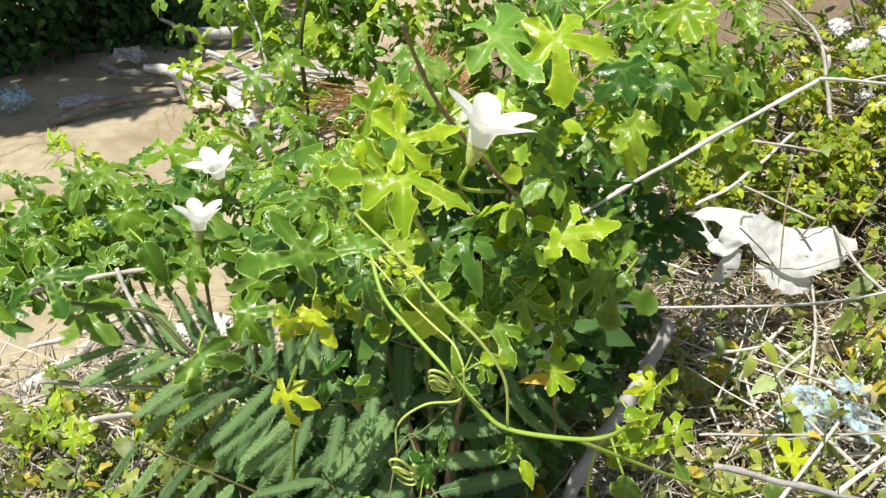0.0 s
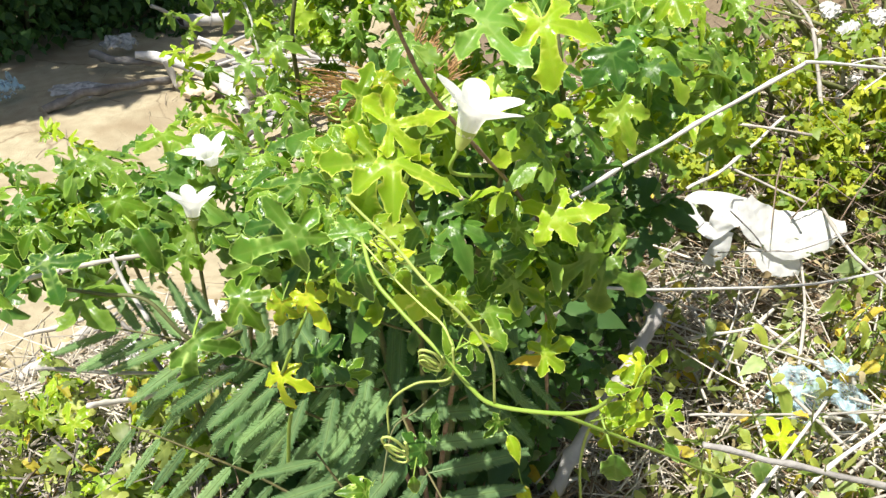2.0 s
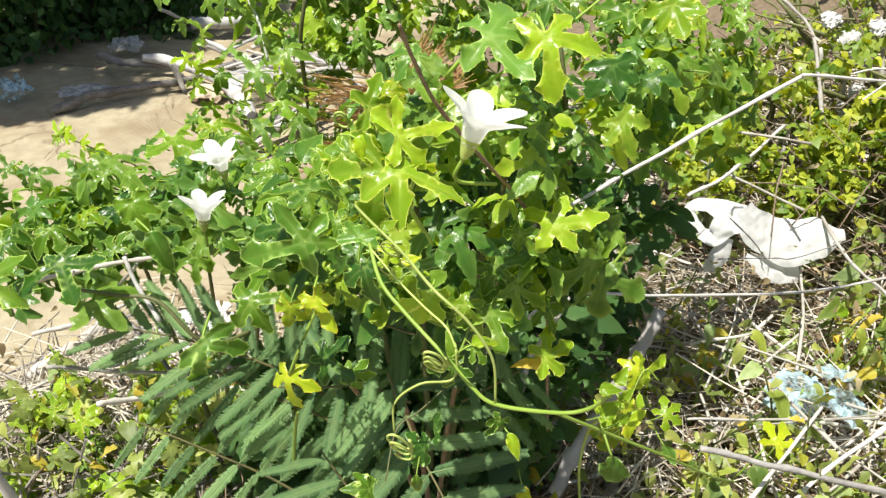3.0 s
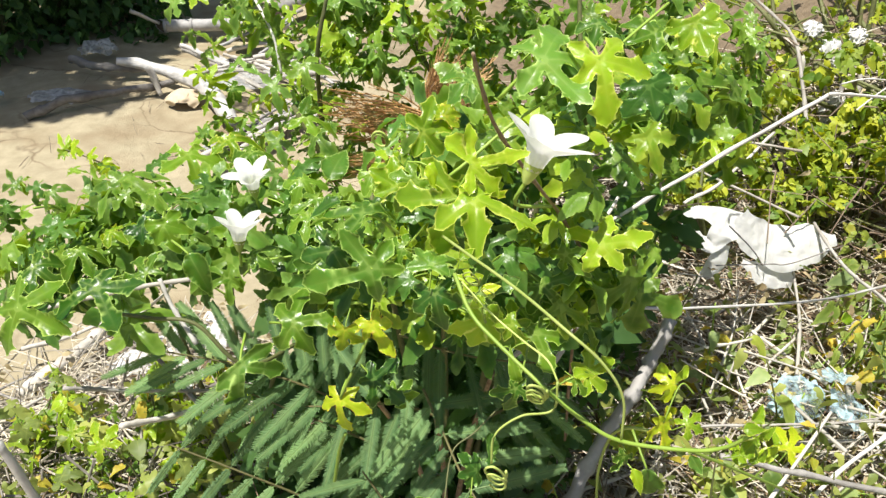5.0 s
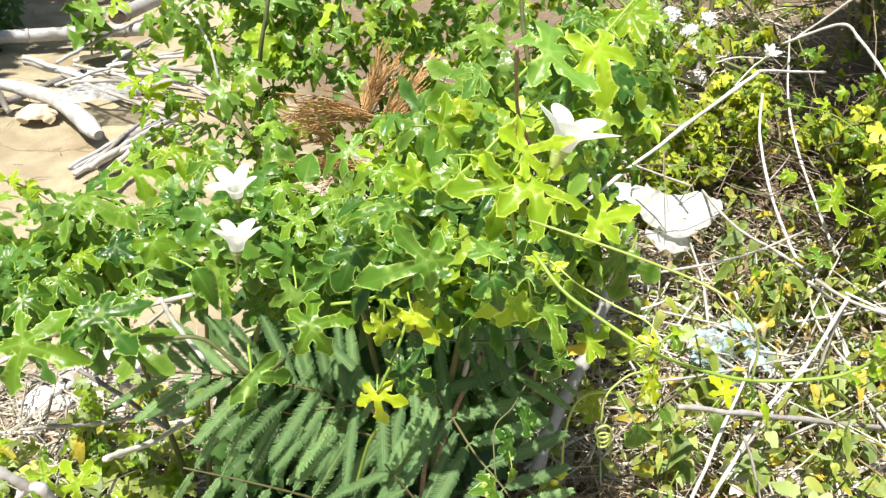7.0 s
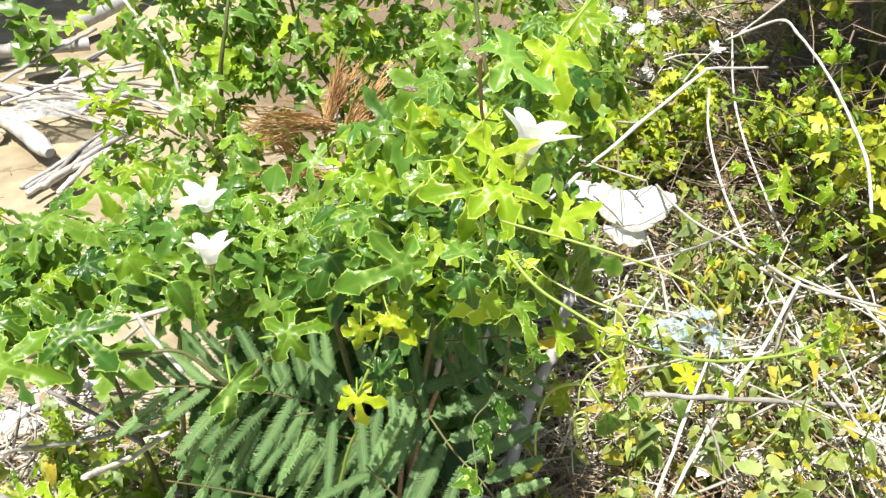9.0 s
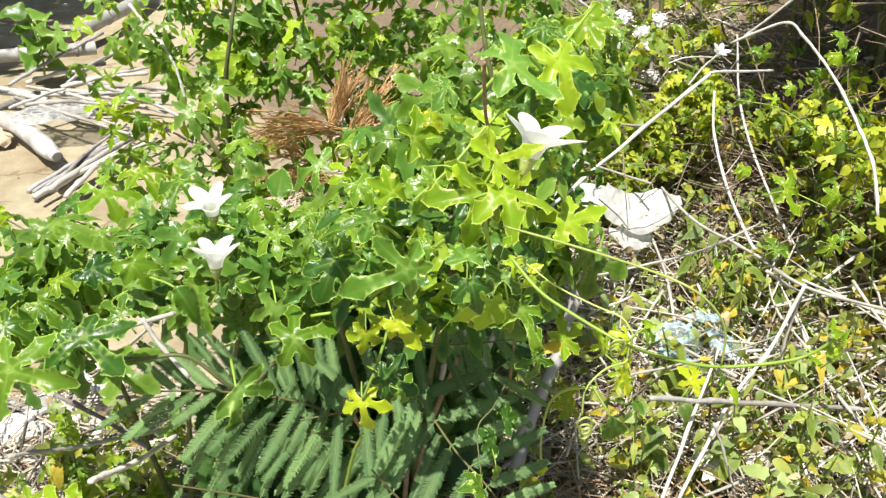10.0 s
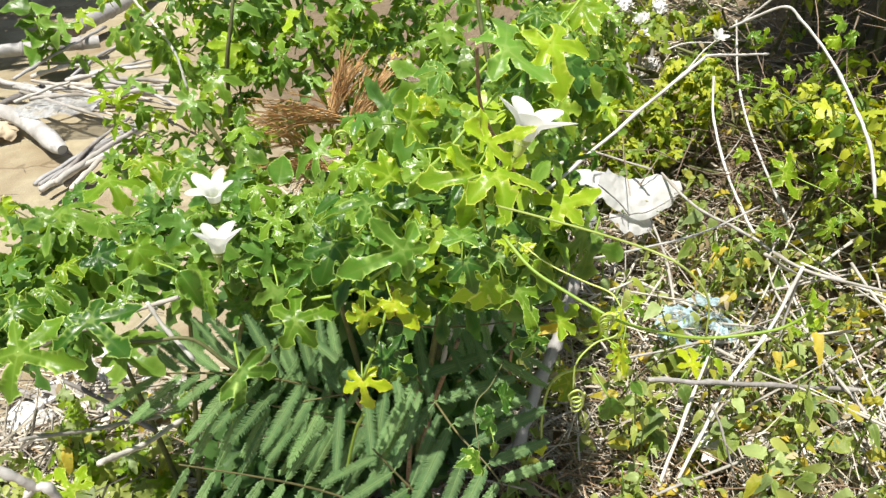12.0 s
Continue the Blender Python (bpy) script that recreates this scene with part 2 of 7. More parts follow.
# ---- builders ----
def mesh_of(name, verts, faces, mats, smooth=True, slots=None, **attributes):
    me = bpy.data.meshes.new(name)
    me.from_pydata([tuple(v) for v in verts], [], [tuple(f) for f in faces])
    for m in mats:
        me.materials.append(m)
    if slots is not None:
        me.polygons.foreach_set("material_index", np.asarray(slots, dtype=np.int32))
    if smooth:
        me.polygons.foreach_set("use_smooth", np.ones(len(me.polygons), dtype=bool))
    for key, values in attributes.items():
        at = me.attributes.new(key, "FLOAT", "POINT")
        at.data.foreach_set("value", np.asarray(values, dtype=np.float32))
    me.update()
    return me


def thing(name, base, label, category, group="", kind=""):
    ob = new(name)
    ob.location = base
    ob.empty_display_size = 0.02
    return tagged(ob, label, category, group, kind)


def child(name, me, parent, m=None, label=""):
    """A part given in world coordinates."""
    ob = new(name, me)
    ob.parent = parent
    ob.matrix_parent_inverse = parent.matrix_basis.inverted() if parent.data else Matrix.Translation(parent.location).inverted()
    if m is not None:
        ob.matrix_basis = m
    if label:
        ob["label"] = label
    return ob


def spline(points, steps=6):
    """Catmull-Rom through the points."""
    p = [Vector(q) for q in points]
    if len(p) < 3:
        return [p[0].lerp(p[-1], i / steps) for i in range(steps + 1)]
    p = [2 * p[0] - p[1]] + p + [2 * p[-1] - p[-2]]
    out = []
    for i in range(1, len(p) - 2):
        a, b, c, d = p[i - 1], p[i], p[i + 1], p[i + 2]
        for k in range(steps):
            t = k / steps
            out.append(0.5 * (2 * b + (c - a) * t + (2 * a - 5 * b + 4 * c - d) * t * t + (3 * b - a - 3 * c + d) * t ** 3))
    return out + [p[-2]]


def tube(path, r0, r1, sides=6, rough=0.0, knots=0.0, rnd=random, caps=True):
    """Vertices and faces of a tapering round stem along the path."""
    path = [Vector(q) for q in path]
    n = len(path)
    verts, faces = [], []
    up = Vector((0.31, 0.17, 0.93))
    for i, q in enumerate(path):
        d = (path[min(i + 1, n - 1)] - path[max(i - 1, 0)]).normalized()
        x = d.cross(up)
        if x.length < 0.1:
            x = d.cross(Vector((1, 0, 0)))
        x.normalize()
        y = d.cross(x)
        r = r0 + (r1 - r0) * i / max(1, n - 1)
        r *= 1 + (knots if i % 6 == 3 else 0.0)
        for k in range(sides):
            a = 2 * math.pi * k / sides
            rr = r * (1 + rough * rnd.uniform(-1, 1))
            verts.append(q + (x * math.cos(a) + y * math.sin(a)) * rr)
    for i in range(n - 1):
        for k in range(sides):
            a, b = i * sides + k, i * sides + (k + 1) % sides
            faces.append((a, b, b + sides, a + sides))
    if caps:
        faces.append(tuple(range(sides - 1, -1, -1)))
        faces.append(tuple((n - 1) * sides + k for k in range(sides)))
    return verts, faces


def gather(pieces):
    verts, faces = [], []
    for v, f in pieces:
        k = len(verts)
        verts += list(v)
        faces += [tuple(i + k for i in q) for q in f]
    return verts, faces


LOBES = {
    "deep": ((0, 1.0), (62, 0.86), (-62, 0.86), (128, 0.60), (-128, 0.60)),
    "mid": ((0, 1.0), (56, 0.86), (-56, 0.86), (116, 0.62), (-116, 0.62)),
    "shallow": ((0, 1.0), (50, 0.90), (-50, 0.90), (105, 0.76), (-105, 0.76)),
    "ovate": ((0, 1.0),),
    "lance": ((0, 1.0),),
    "reaching": ((0, 1.0), (-71, 0.74), (-143, 0.58), (165, 0.46), (88, 0.60)),
    "broad_arm": ((0, 1.0), (-80, 0.66), (-150, 0.50), (70, 0.55)),
    "crossed": ((0, 0.9), (-75, 1.16), (-133, 1.15), (179, 0.78), (48, 0.9)),
    "hanging": ((0, 1.0), (-91, 0.84), (-150, 0.42), (125, 0.50), (54, 0.78)),
    "forked": ((0, 1.0), (79, 0.87), (128, 0.66), (-42, 0.72)),
    "spread": ((0, 1.0), (60, 0.64), (139, 0.72), (-130, 0.60), (-55, 0.58)),
    "drooped": ((0, 1.0), (62, 0.52), (-58, 0.56), (128, 0.42), (-125, 0.48)),
    "trident": ((0, 1.0), (72, 0.86), (-66, 0.9), (140, 0.5), (-135, 0.45)),
}
# how far the web reaches between the lobes, the half width of an arm, the half width at a lobe's shoulder
WEB = {"deep": (0.27, 0.115, (0.20, 0.30)), "mid": (0.36, 0.15, (0.22, 0.32)), "shallow": (0.60, 0.27, (0.27, 0.35)), "trident": (0.26, 0.11, (0.20, 0.32)), "ovate": (0.6, 0.3, (0.3, 0.35)), "lance": (0.6, 0.3, (0.3, 0.35)),
       "reaching": (0.19, 0.10, (0.17, 0.23)), "broad_arm": (0.22, 0.12, (0.20, 0.26)), "crossed": (0.24, 0.11, (0.19, 0.27)), "hanging": (0.20, 0.11, (0.18, 0.25)), "forked": (0.22, 0.11, (0.17, 0.24)),
       "spread": (0.24, 0.12, (0.18, 0.26)), "drooped": (0.28, 0.15, (0.20, 0.28))}
LOOSE = {"deep": 9, "mid": 9, "shallow": 9, "trident": 9, "ovate": 0, "lance": 0}


def closed_curve(points, steps):
    """Catmull-Rom round a closed ring of flat points."""
    n, out = len(points), []
    for i in range(n):
        a, b, c, d = (Vector(points[(i + k - 1) % n]) for k in range(4))
        for k in range(steps):
            t = k / steps
            out.append(0.5 * (2 * b + (c - a) * t + (2 * a - 5 * b + 4 * c - d) * t * t + (3 * b - a - 3 * c + d) * t ** 3))
    return out


def to_edge(points, ring):
    """Distances of flat points from a closed ring, and whether they lie inside."""
    p, a = np.asarray(points, dtype=float)[:, None, :], np.asarray(ring, dtype=float)[None, :, :]
    b = np.roll(a, 1, axis=1)
    e = b - a
    k = np.clip(((p - a) * e).sum(2) / np.maximum(1e-12, (e * e).sum(2)), 0, 1)
    far = np.sqrt((((p - a) - e * k[:, :, None]) ** 2).sum(2).min(1))
    dy = np.where(np.abs(e[:, :, 1]) < 1e-12, 1e-12, e[:, :, 1])
    cross = ((a[:, :, 1] > p[:, :, 1]) != (b[:, :, 1] > p[:, :, 1])) & (p[:, :, 0] < a[:, :, 0] + (p[:, :, 1] - a[:, :, 1]) / dy * e[:, :, 0])
    return far, cross.sum(1) % 2 == 1


@functools.lru_cache(maxsize=None)
def blade(style, seed, detail=2, tooth=0.015, droop=0.50, fold=0.52, wave=0.085, slim=0.34):
    """A palmate leaf blade of unit length, hub at the origin, tip along x, upper side along z: lobes that widen from a
    waist to a blunt toothed end, round bays between them, veins sunk, rim waved. detail 0: joined, 1: small, 2: near."""
    rnd = random.Random(seed * 13 + len(style))
    web, arm, shoulder = WEB[style]
    lobes = sorted((math.radians(a + rnd.uniform(-1, 1) * LOOSE.get(style, 3) * (a != 0)), ln * rnd.uniform(0.82, 1.12), rnd.uniform(-0.95, 0.55), rnd.uniform(-0.9, 0.9)) for a, ln in LOBES[style])
    ring = []
    if style in ("ovate", "lance"):
        w = slim * rnd.uniform(0.8, 1.2) * (0.62 if style == "lance" else 1.0)
        side = ((0.0, 0.03), (0.02, 0.36), (0.15, 0.82), (0.34, 1.0), (0.55, 0.86), (0.76, 0.50), (0.91, 0.18))
        ring = [(x, -y * w * rnd.uniform(0.94, 1.06)) for x, y in side] + [(1.0, 0.0)] + [(x, y * w * rnd.uniform(0.94, 1.06)) for x, y in reversed(side)]
    else:
        for k, (a, ln, up, twist) in enumerate(lobes):
            gap = lobes[(k + 1) % len(lobes)][0] - a + (2 * math.pi if k + 1 == len(lobes) else 0.0)
            ca, sa = math.cos(a), math.sin(a)
            bend = rnd.uniform(-0.16, 0.16)

            def place(x, y):
                y += bend * max(0.0, x - web) ** 1.4
                return (x * ca - y * sa, x * sa + y * ca)

            at, wide = rnd.uniform(0.60, 0.72), [rnd.uniform(*shoulder) for _ in (0, 1)]
            notch = rnd.uniform(0.62, 0.80)
            for s, w in ((-1, wide[0]), (1, wide[1])):
                w *= s * min(1.0, ln + 0.1)
                row = [((web + 0.10) * 0.9, s * arm * 1.06), (ln * (at - 0.12), s * max(arm * 1.12, abs(w) * 0.62)), (ln * at, w), (ln * (at + 0.10), w * notch), (ln * (at + 0.19), w * notch * rnd.uniform(0.66, 0.92)), (ln * 0.945, w * rnd.uniform(0.20, 0.40))]
                if s < 0:
                    ring += [place(*q) for q in row] + [place(ln, 0.0)]
                else:
                    ring += [place(*q) for q in reversed(row)]
            back = gap > 1.75
            r = web * rnd.uniform(0.8, 1.05) * (0.30 if back else 1.0)
            ring.append((r * math.cos(a + gap / 2), r * math.sin(a + gap / 2)))
    edge = closed_curve(ring, (1, 2, 4)[detail])
    n = len(edge)
    if detail:
        step = 2 if detail == 1 else 4
        outward = []
        for i in range(n):
            d = (edge[(i + 1) % n] - edge[i - 1]).normalized()
            k = 1.0 if i % step == 0 else -0.25
            outward.append(edge[i] + Vector((d.y, -d.x)) * tooth * k * rnd.uniform(0.2, 1.2) * min(1.0, edge[i].length * 1.6))
        edge = outward
    axes = [(Vector((math.cos(a), math.sin(a))), ln) for a, ln, _, _ in lobes]
    near = (0.3, 0.16, 0.085)[detail]
    steps = (2, 5, 12)[detail]
    rows = int(2.4 / near)
    groups = [([d * ln * 0.95 * k / steps for d, ln in axes for k in range(1, steps)] + [Vector((0.012, 0.0))], 1.0, 0.008, 0.004)]
    if detail == 2:
        turns = [(edge[(i + 1) % n] - edge[i - 1]).normalized() for i in range(0, n, 2)]
        groups.append(([edge[2 * i] - Vector((d.y, -d.x)) * 0.034 for i, d in enumerate(turns)], 0.0, 0.022, 0.02))
    if detail:
        groups.append(([Vector((-1.2 + (i + 0.5 * (j % 2)) * near, -1.2 + j * near)) for j in range(rows) for i in range(rows)], 0.0, near * 0.6, near * 0.5))
    points, inner = [(q, 0.0, 1.0) for q in edge], np.zeros((0, 2))
    for tried, vein, clear, apart in groups:
        far, inside = to_edge(tried, edge)
        for q, f, ins in zip(tried, far, inside):
            if ins and f > clear and (not len(inner) or ((inner - (q.x, q.y)) ** 2).sum(1).min() > apart * apart):
                points.append((q, vein, 0.0))
                inner = np.vstack([inner, (q.x, q.y)])
    flat, _, tris, source, _, _ = geometry.delaunay_2d_cdt([p[0] for p in points], [], [list(range(n))], 1, 1e-5)
    droop, fold = droop * rnd.uniform(0.2, 1.7), fold * rnd.uniform(0.4, 1.6)
    cup, ph, kw = rnd.uniform(-0.55, 0.55), rnd.uniform(0, 6), rnd.uniform(7, 12)
    off = Vector((seed * 1.7, len(style), 0.3))
    verts, vv, rim = [], [], []
    for i, q in enumerate(flat):
        src = source[i][0] if source[i] else 0
        r = q.length
        ang = math.atan2(q.y, q.x)
        lift, cross = 0.0, 9.0
        for (a, ln, up, twist), (d, _) in zip(lobes, axes):
            off_a = (ang - a + math.pi) % (2 * math.pi) - math.pi
            wgt = max(0.0, math.cos(off_a * 1.4)) if abs(off_a) < 1.12 else 0.0
            side = d.x * q.y - d.y * q.x
            lift += wgt * wgt * (up * max(0.0, r - 0.2) ** 1.5 + twist * side * max(0.0, r - 0.25))
            if q.dot(d) > 0:
                cross = min(cross, abs(side))
        cross = min(cross, r)
        brim = points[src][2]
        z = -droop * r ** 1.8 + lift + fold * (math.sqrt(cross * cross + 0.0016) - 0.04) + cup * r * q.y
        z += wave * (0.35 + 0.65 * brim) * math.sin(kw * ang * 0.9 + ph + 5 * r) * min(1.0, cross * 5)
        z += 0.05 * noise.noise(Vector((q.x * 4, q.y * 4, 0)) + off) * min(1.0, cross * 6)
        verts.append((q.x, q.y, z))
        vv.append(points[src][1] * (1.0 - 0.5 * min(1.0, r)))
        rim.append(brim * (0.3, 0.5, 1.0)[detail])
    return verts, [tuple(f) for f in tris], vv, rim


def leaf_mesh(name, style, seed, mat, stalk=0.8, stem=None, **kw):
    """Blade and its stalk in one mesh."""
    verts, faces, vv, rim = (list(q) for q in blade(style, seed, **kw))
    slots = [0] * len(faces)
    if stalk:
        rnd = random.Random(seed + 77)
        bend = rnd.uniform(-0.25, 0.25)
        path = spline([(0.0, 0, -0.012), (-0.3 * stalk, bend * 0.4, -0.18 * stalk), (-0.7 * stalk, bend, -0.65 * stalk)], 4)
        v, f = tube(path, 0.024, 0.03, 5)
        k = len(verts)
        verts = verts + [tuple(q) for q in v]
        faces = faces + [tuple(i + k for i in q) for q in f]
        slots += [1] * len(f)
        vv, rim = vv + [0.0] * len(v), rim + [0.0] * len(v)
    return mesh_of(name, verts, faces, [mat, stem or STEM], slots=slots, vein=vv, rim=rim)


def frame_of(hub, tip, normal):
    """The pose that lays a unit leaf with its hub and tip at these places, its upper side along the normal."""
    hub, x = Vector(hub), Vector(tip) - Vector(hub)
    size = x.length
    x.normalize()
    z = Vector(normal)
    z = (z - x * z.dot(x)).normalized()
    y = z.cross(x)
    m = Matrix((x, y, z)).transposed().to_4x4()
    return Matrix.Translation(hub) @ m @ Matrix.Diagonal((size, size, size, 1))


STOCK = {}


def stock(style, seed, mat, **kw):
    key = (style, seed, mat.name, tuple(sorted(kw)))
    if key not in STOCK:
        STOCK[key] = leaf_mesh("leaf", style, seed, mat, **kw)
    return STOCK[key]


def leaf(plant, style, seed, mat, hub, tip, normal, label=""):
    r = random.Random(seed)
    tilt = Vector((r.gauss(0, 0.24), r.gauss(0, 0.16), r.gauss(0, 0.24)))
    return child("leaf", stock(style, seed % 9, mat), plant, frame_of(hub, tip, Vector(normal) + tilt), label)


def stem(plant, points, r0, r1, mat=None, name="stem", sides=7, steps=7, knots=0.0, label=""):
    v, f = tube(spline(points, steps), r0, r1, sides, knots=knots)
    return child(name, mesh_of(name, v, f, [mat or STEM]), plant, None, label)


def stick(points, r0, r1, mat, label, category="stick", name="dry_stick", rough=0.16, knots=0.3, steps=8, sides=8, group=""):
    """A loose stick: one mesh of its own."""
    base = Vector(points[0])
    path = [q + Vector((noise.noise(q * 23 + base), noise.noise(q * 23 - base), noise.noise(q * 19))) * r0 * 0.55 for q in spline([Vector(p) - base for p in points], steps)]
    v, f = tube(path, r0, r1, sides, rough, knots, random.Random(len(points) + int(1000 * abs(base.x))))
    ob = new(name, mesh_of(name, v, f, [mat]))
    ob.location = base
    return tagged(ob, label, category, group)


# ---- ground ----
def rise(x, y):
    """The lie of the land: level sand, a bank of earth and litter towards the hedge."""
    h = 0.10 * max(0.0, min(1.0, (x - 0.15) / 0.5)) * max(0.0, min(1.0, (y + 0.2) / 0.8)) * max(0.0, min(1.0, (2.6 - y) / 0.9))
    h += 0.48 * max(0.0, min(1.0, (x - 0.8) / 0.8)) * max(0.0, min(1.0, (y + 0.5) / 0.8))
    h += 0.035 * (noise.noise(Vector((x * 1.3, y * 1.3, 0.3)))) + 0.012 * noise.noise(Vector((x * 5, y * 5, 1.3)))
    return h - 0.02


def ground_sheet():
    near = np.concatenate([-np.geomspace(600, 3.2, 14), np.linspace(-3, 4.2, 110), np.geomspace(4.5, 600, 14)])
    n = len(near)
    verts = [(x, y, rise(x, y) if abs(x) < 8 and -8 < y < 8 else 0.0) for y in near for x in near]
    faces = [(j * n + i, j * n + i + 1, (j + 1) * n + i + 1, (j + 1) * n + i) for j in range(n - 1) for i in range(n - 1)]
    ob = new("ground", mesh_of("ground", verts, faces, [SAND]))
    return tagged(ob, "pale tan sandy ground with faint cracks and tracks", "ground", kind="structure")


ground_sheet()


def litter_of_straw(name, spots, count, length, thick, label, mat=STRAW, lift=0.05, seed=3):
    """Loose stalks lying criss-cross."""
    r = random.Random(seed)
    pieces = []
    for _ in range(count):
        cx, cy, rx, ry = r.choice(spots)
        x, y = cx + rx * r.gauss(0, 0.5), cy + ry * r.gauss(0, 0.5)
        a, ln = r.uniform(0, math.pi), length * r.uniform(0.35, 1.3)
        z = rise(x, y) + abs(r.gauss(0, lift)) + 0.004
        d = Vector((math.cos(a), math.sin(a), r.gauss(0, 0.22))) * ln / 2
        mid = Vector((r.uniform(-1, 1), r.uniform(-1, 1), r.uniform(-0.5, 1))) * ln * 0.06
        p = Vector((x, y, max(z, rise(x, y) + abs(d.z) + 0.003)))
        rad = thick * r.uniform(0.4, 1.3)
        pieces.append(tube([p - d, p + mid, p + d], rad, rad * 0.6, 4))
    v, f = gather(pieces)
    return tagged(new(name, mesh_of(name, v, f, [mat], smooth=False)), label, "dry litter", kind="stuff")


RIGHT = [(0.55, 0.75, 0.35, 0.3), (0.8, 1.2, 0.4, 0.35), (0.45, 1.15, 0.3, 0.3), (0.25, 0.75, 0.18, 0.25), (0.6, 0.5, 0.3, 0.2), (1.1, 1.8, 0.5, 0.5), (0.6, 1.7, 0.4, 0.3)]
litter_of_straw("straw_litter", RIGHT, 3400, 0.14, 0.0014, "pale dry stalks and straw strewn over the ground", seed=3)
litter_of_straw("straw_litter", [(0.45, 2.1, 0.3, 0.4), (0.85, 2.1, 0.3, 0.4), (0.25, 1.7, 0.3, 0.3), (0.75, 1.75, 0.25, 0.25), (1.0, 1.75, 0.2, 0.2)], 900, 0.20, 0.0032, "pale bleached stalks heaped on the bank", seed=14, lift=0.07)
litter_of_straw("twig_litter", [(-0.55, 1.0, 0.3, 0.25), (-0.35, 0.75, 0.25, 0.2), (-0.65, 0.75, 0.2, 0.2), (-0.1, 0.8, 0.3, 0.2), (-0.6, 0.9, 0.2, 0.15)], 2300, 0.18, 0.0022, "grey dry twigs strewn over the sand", seed=4, lift=0.03)
litter_of_straw("brown_litter", [(0.05, 0.72, 0.2, 0.16), (0.2, 0.62, 0.15, 0.15), (0.7, 1.3, 0.4, 0.3), (1.1, 1.3, 0.3, 0.3), (-0.2, 0.8, 0.25, 0.15), (0.75, 0.75, 0.35, 0.3), (-0.5, 0.85, 0.25, 0.2), (0.45, 0.6, 0.3, 0.2)], 2800, 0.10, 0.0016, "brown dead stalks and needles on the earth",
                mat=plain_mat("brown_stalk", (0.17, 0.115, 0.07), (0.33, 0.235, 0.15), 80.0, 0.85, 0.3, joined=True, vary=0.4), seed=6)


STALK = plain_mat("bleached_stalk", (0.38, 0.35, 0.30), (0.58, 0.55, 0.49), 60.0, 0.7, 0.4, vary=0.3)
sr = random.Random(13)
for i in range(170):
    cx, cy, rx, ry = sr.choice([(0.55, 0.85, 0.3, 0.3), (0.85, 0.85, 0.22, 0.22), (0.6, 0.6, 0.3, 0.2), (0.5, 1.15, 0.25, 0.3), (0.8, 0.75, 0.2, 0.2), (0.85, 0.9, 0.25, 0.2), (0.7, 0.6, 0.2, 0.15)])
    x, y = cx + rx * sr.gauss(0, 0.5), cy + ry * sr.gauss(0, 0.5)
    a, ln = sr.gauss(0.9, 0.8), sr.uniform(0.10, 0.40)
    d = Vector((math.cos(a), math.sin(a), sr.gauss(0.05, 0.22))) * ln / 2
    q = Vector((x, y, rise(x, y) + abs(d.z) + abs(sr.gauss(0, 0.07)) + 0.01))
    thick = sr.uniform(0.0013, 0.0034)
    stick([q - d, q + Vector((sr.gauss(0, 1), sr.gauss(0, 1), 0.3)) * ln * 0.03, q + d], thick, thick * sr.uniform(0.5, 0.9), STALK, "bleached dry stalk lying across the litter and weeds", "stalk", "dry_stalk", steps=4, sides=5, group="dry stalks on the litter")


def flakes(name, spots, count, size, mat, label, seed):
    """Curled chips of bark and husk with some thickness, strewn over the ground."""
    r = random.Random(seed)
    V, F = [], []
    for _ in range(count):
        cx, cy, rx, ry = r.choice(spots)
        x, y = cx + rx * r.gauss(0, 0.5), cy + ry * r.gauss(0, 0.5)
        m = Matrix.Translation((x, y, rise(x, y) + abs(r.gauss(0.012, 0.02)))) @ Euler((r.gauss(0, 0.4), r.gauss(0, 0.4), r.uniform(0, 6.3))).to_matrix().to_4x4()
        ln, w, k = size * r.uniform(0.4, 1.3), size * r.uniform(0.15, 0.5), len(V)
        bow = r.uniform(-0.3, 0.5) * w
        for i in range(4):
            u = i / 3
            half = w * (0.55 + 0.45 * math.sin(math.pi * (0.15 + 0.7 * u))) * r.uniform(0.75, 1.2)
            for y0, z0 in ((-half, 0.0), (0.0, bow), (half, 0.0), (0.0, bow - 0.0016)):
                V.append(m @ Vector(((u - 0.5) * ln, y0 + r.gauss(0, 0.08) * w, z0)))
        for i in range(3):
            for j in range(4):
                F.append((k + 4 * i + j, k + 4 * i + (j + 1) % 4, k + 4 * i + 4 + (j + 1) % 4, k + 4 * i + 4 + j))
        F += [(k, k + 3, k + 2, k + 1), (k + 12, k + 13, k + 14, k + 15)]
    return tagged(new(name, mesh_of(name, V, F, [mat], smooth=False)), label, "dry litter", kind="stuff")


CHIP = plain_mat("pale_chip", (0.40, 0.37, 0.33), (0.70, 0.68, 0.65), 40.0, 0.8, 0.4, joined=True, vary=0.35)
flakes("bark_flakes", [(-0.52, 1.02, 0.22, 0.18), (-0.44, 1.12, 0.15, 0.15), (-0.60, 0.88, 0.15, 0.15), (-0.40, 0.85, 0.15, 0.12)], 420, 0.036, CHIP, "pale flakes of bark and husk strewn among twigs", 31)
flakes("bark_flakes", [(0.55, 0.75, 0.3, 0.25), (0.75, 0.65, 0.25, 0.2), (0.40, 0.50, 0.2, 0.15), (0.85, 1.9, 0.25, 0.35), (0.55, 2.0, 0.3, 0.4), (0.30, 1.6, 0.25, 0.3)], 620, 0.030, CHIP, "pale flakes of bark and husk strewn through the litter", 32)


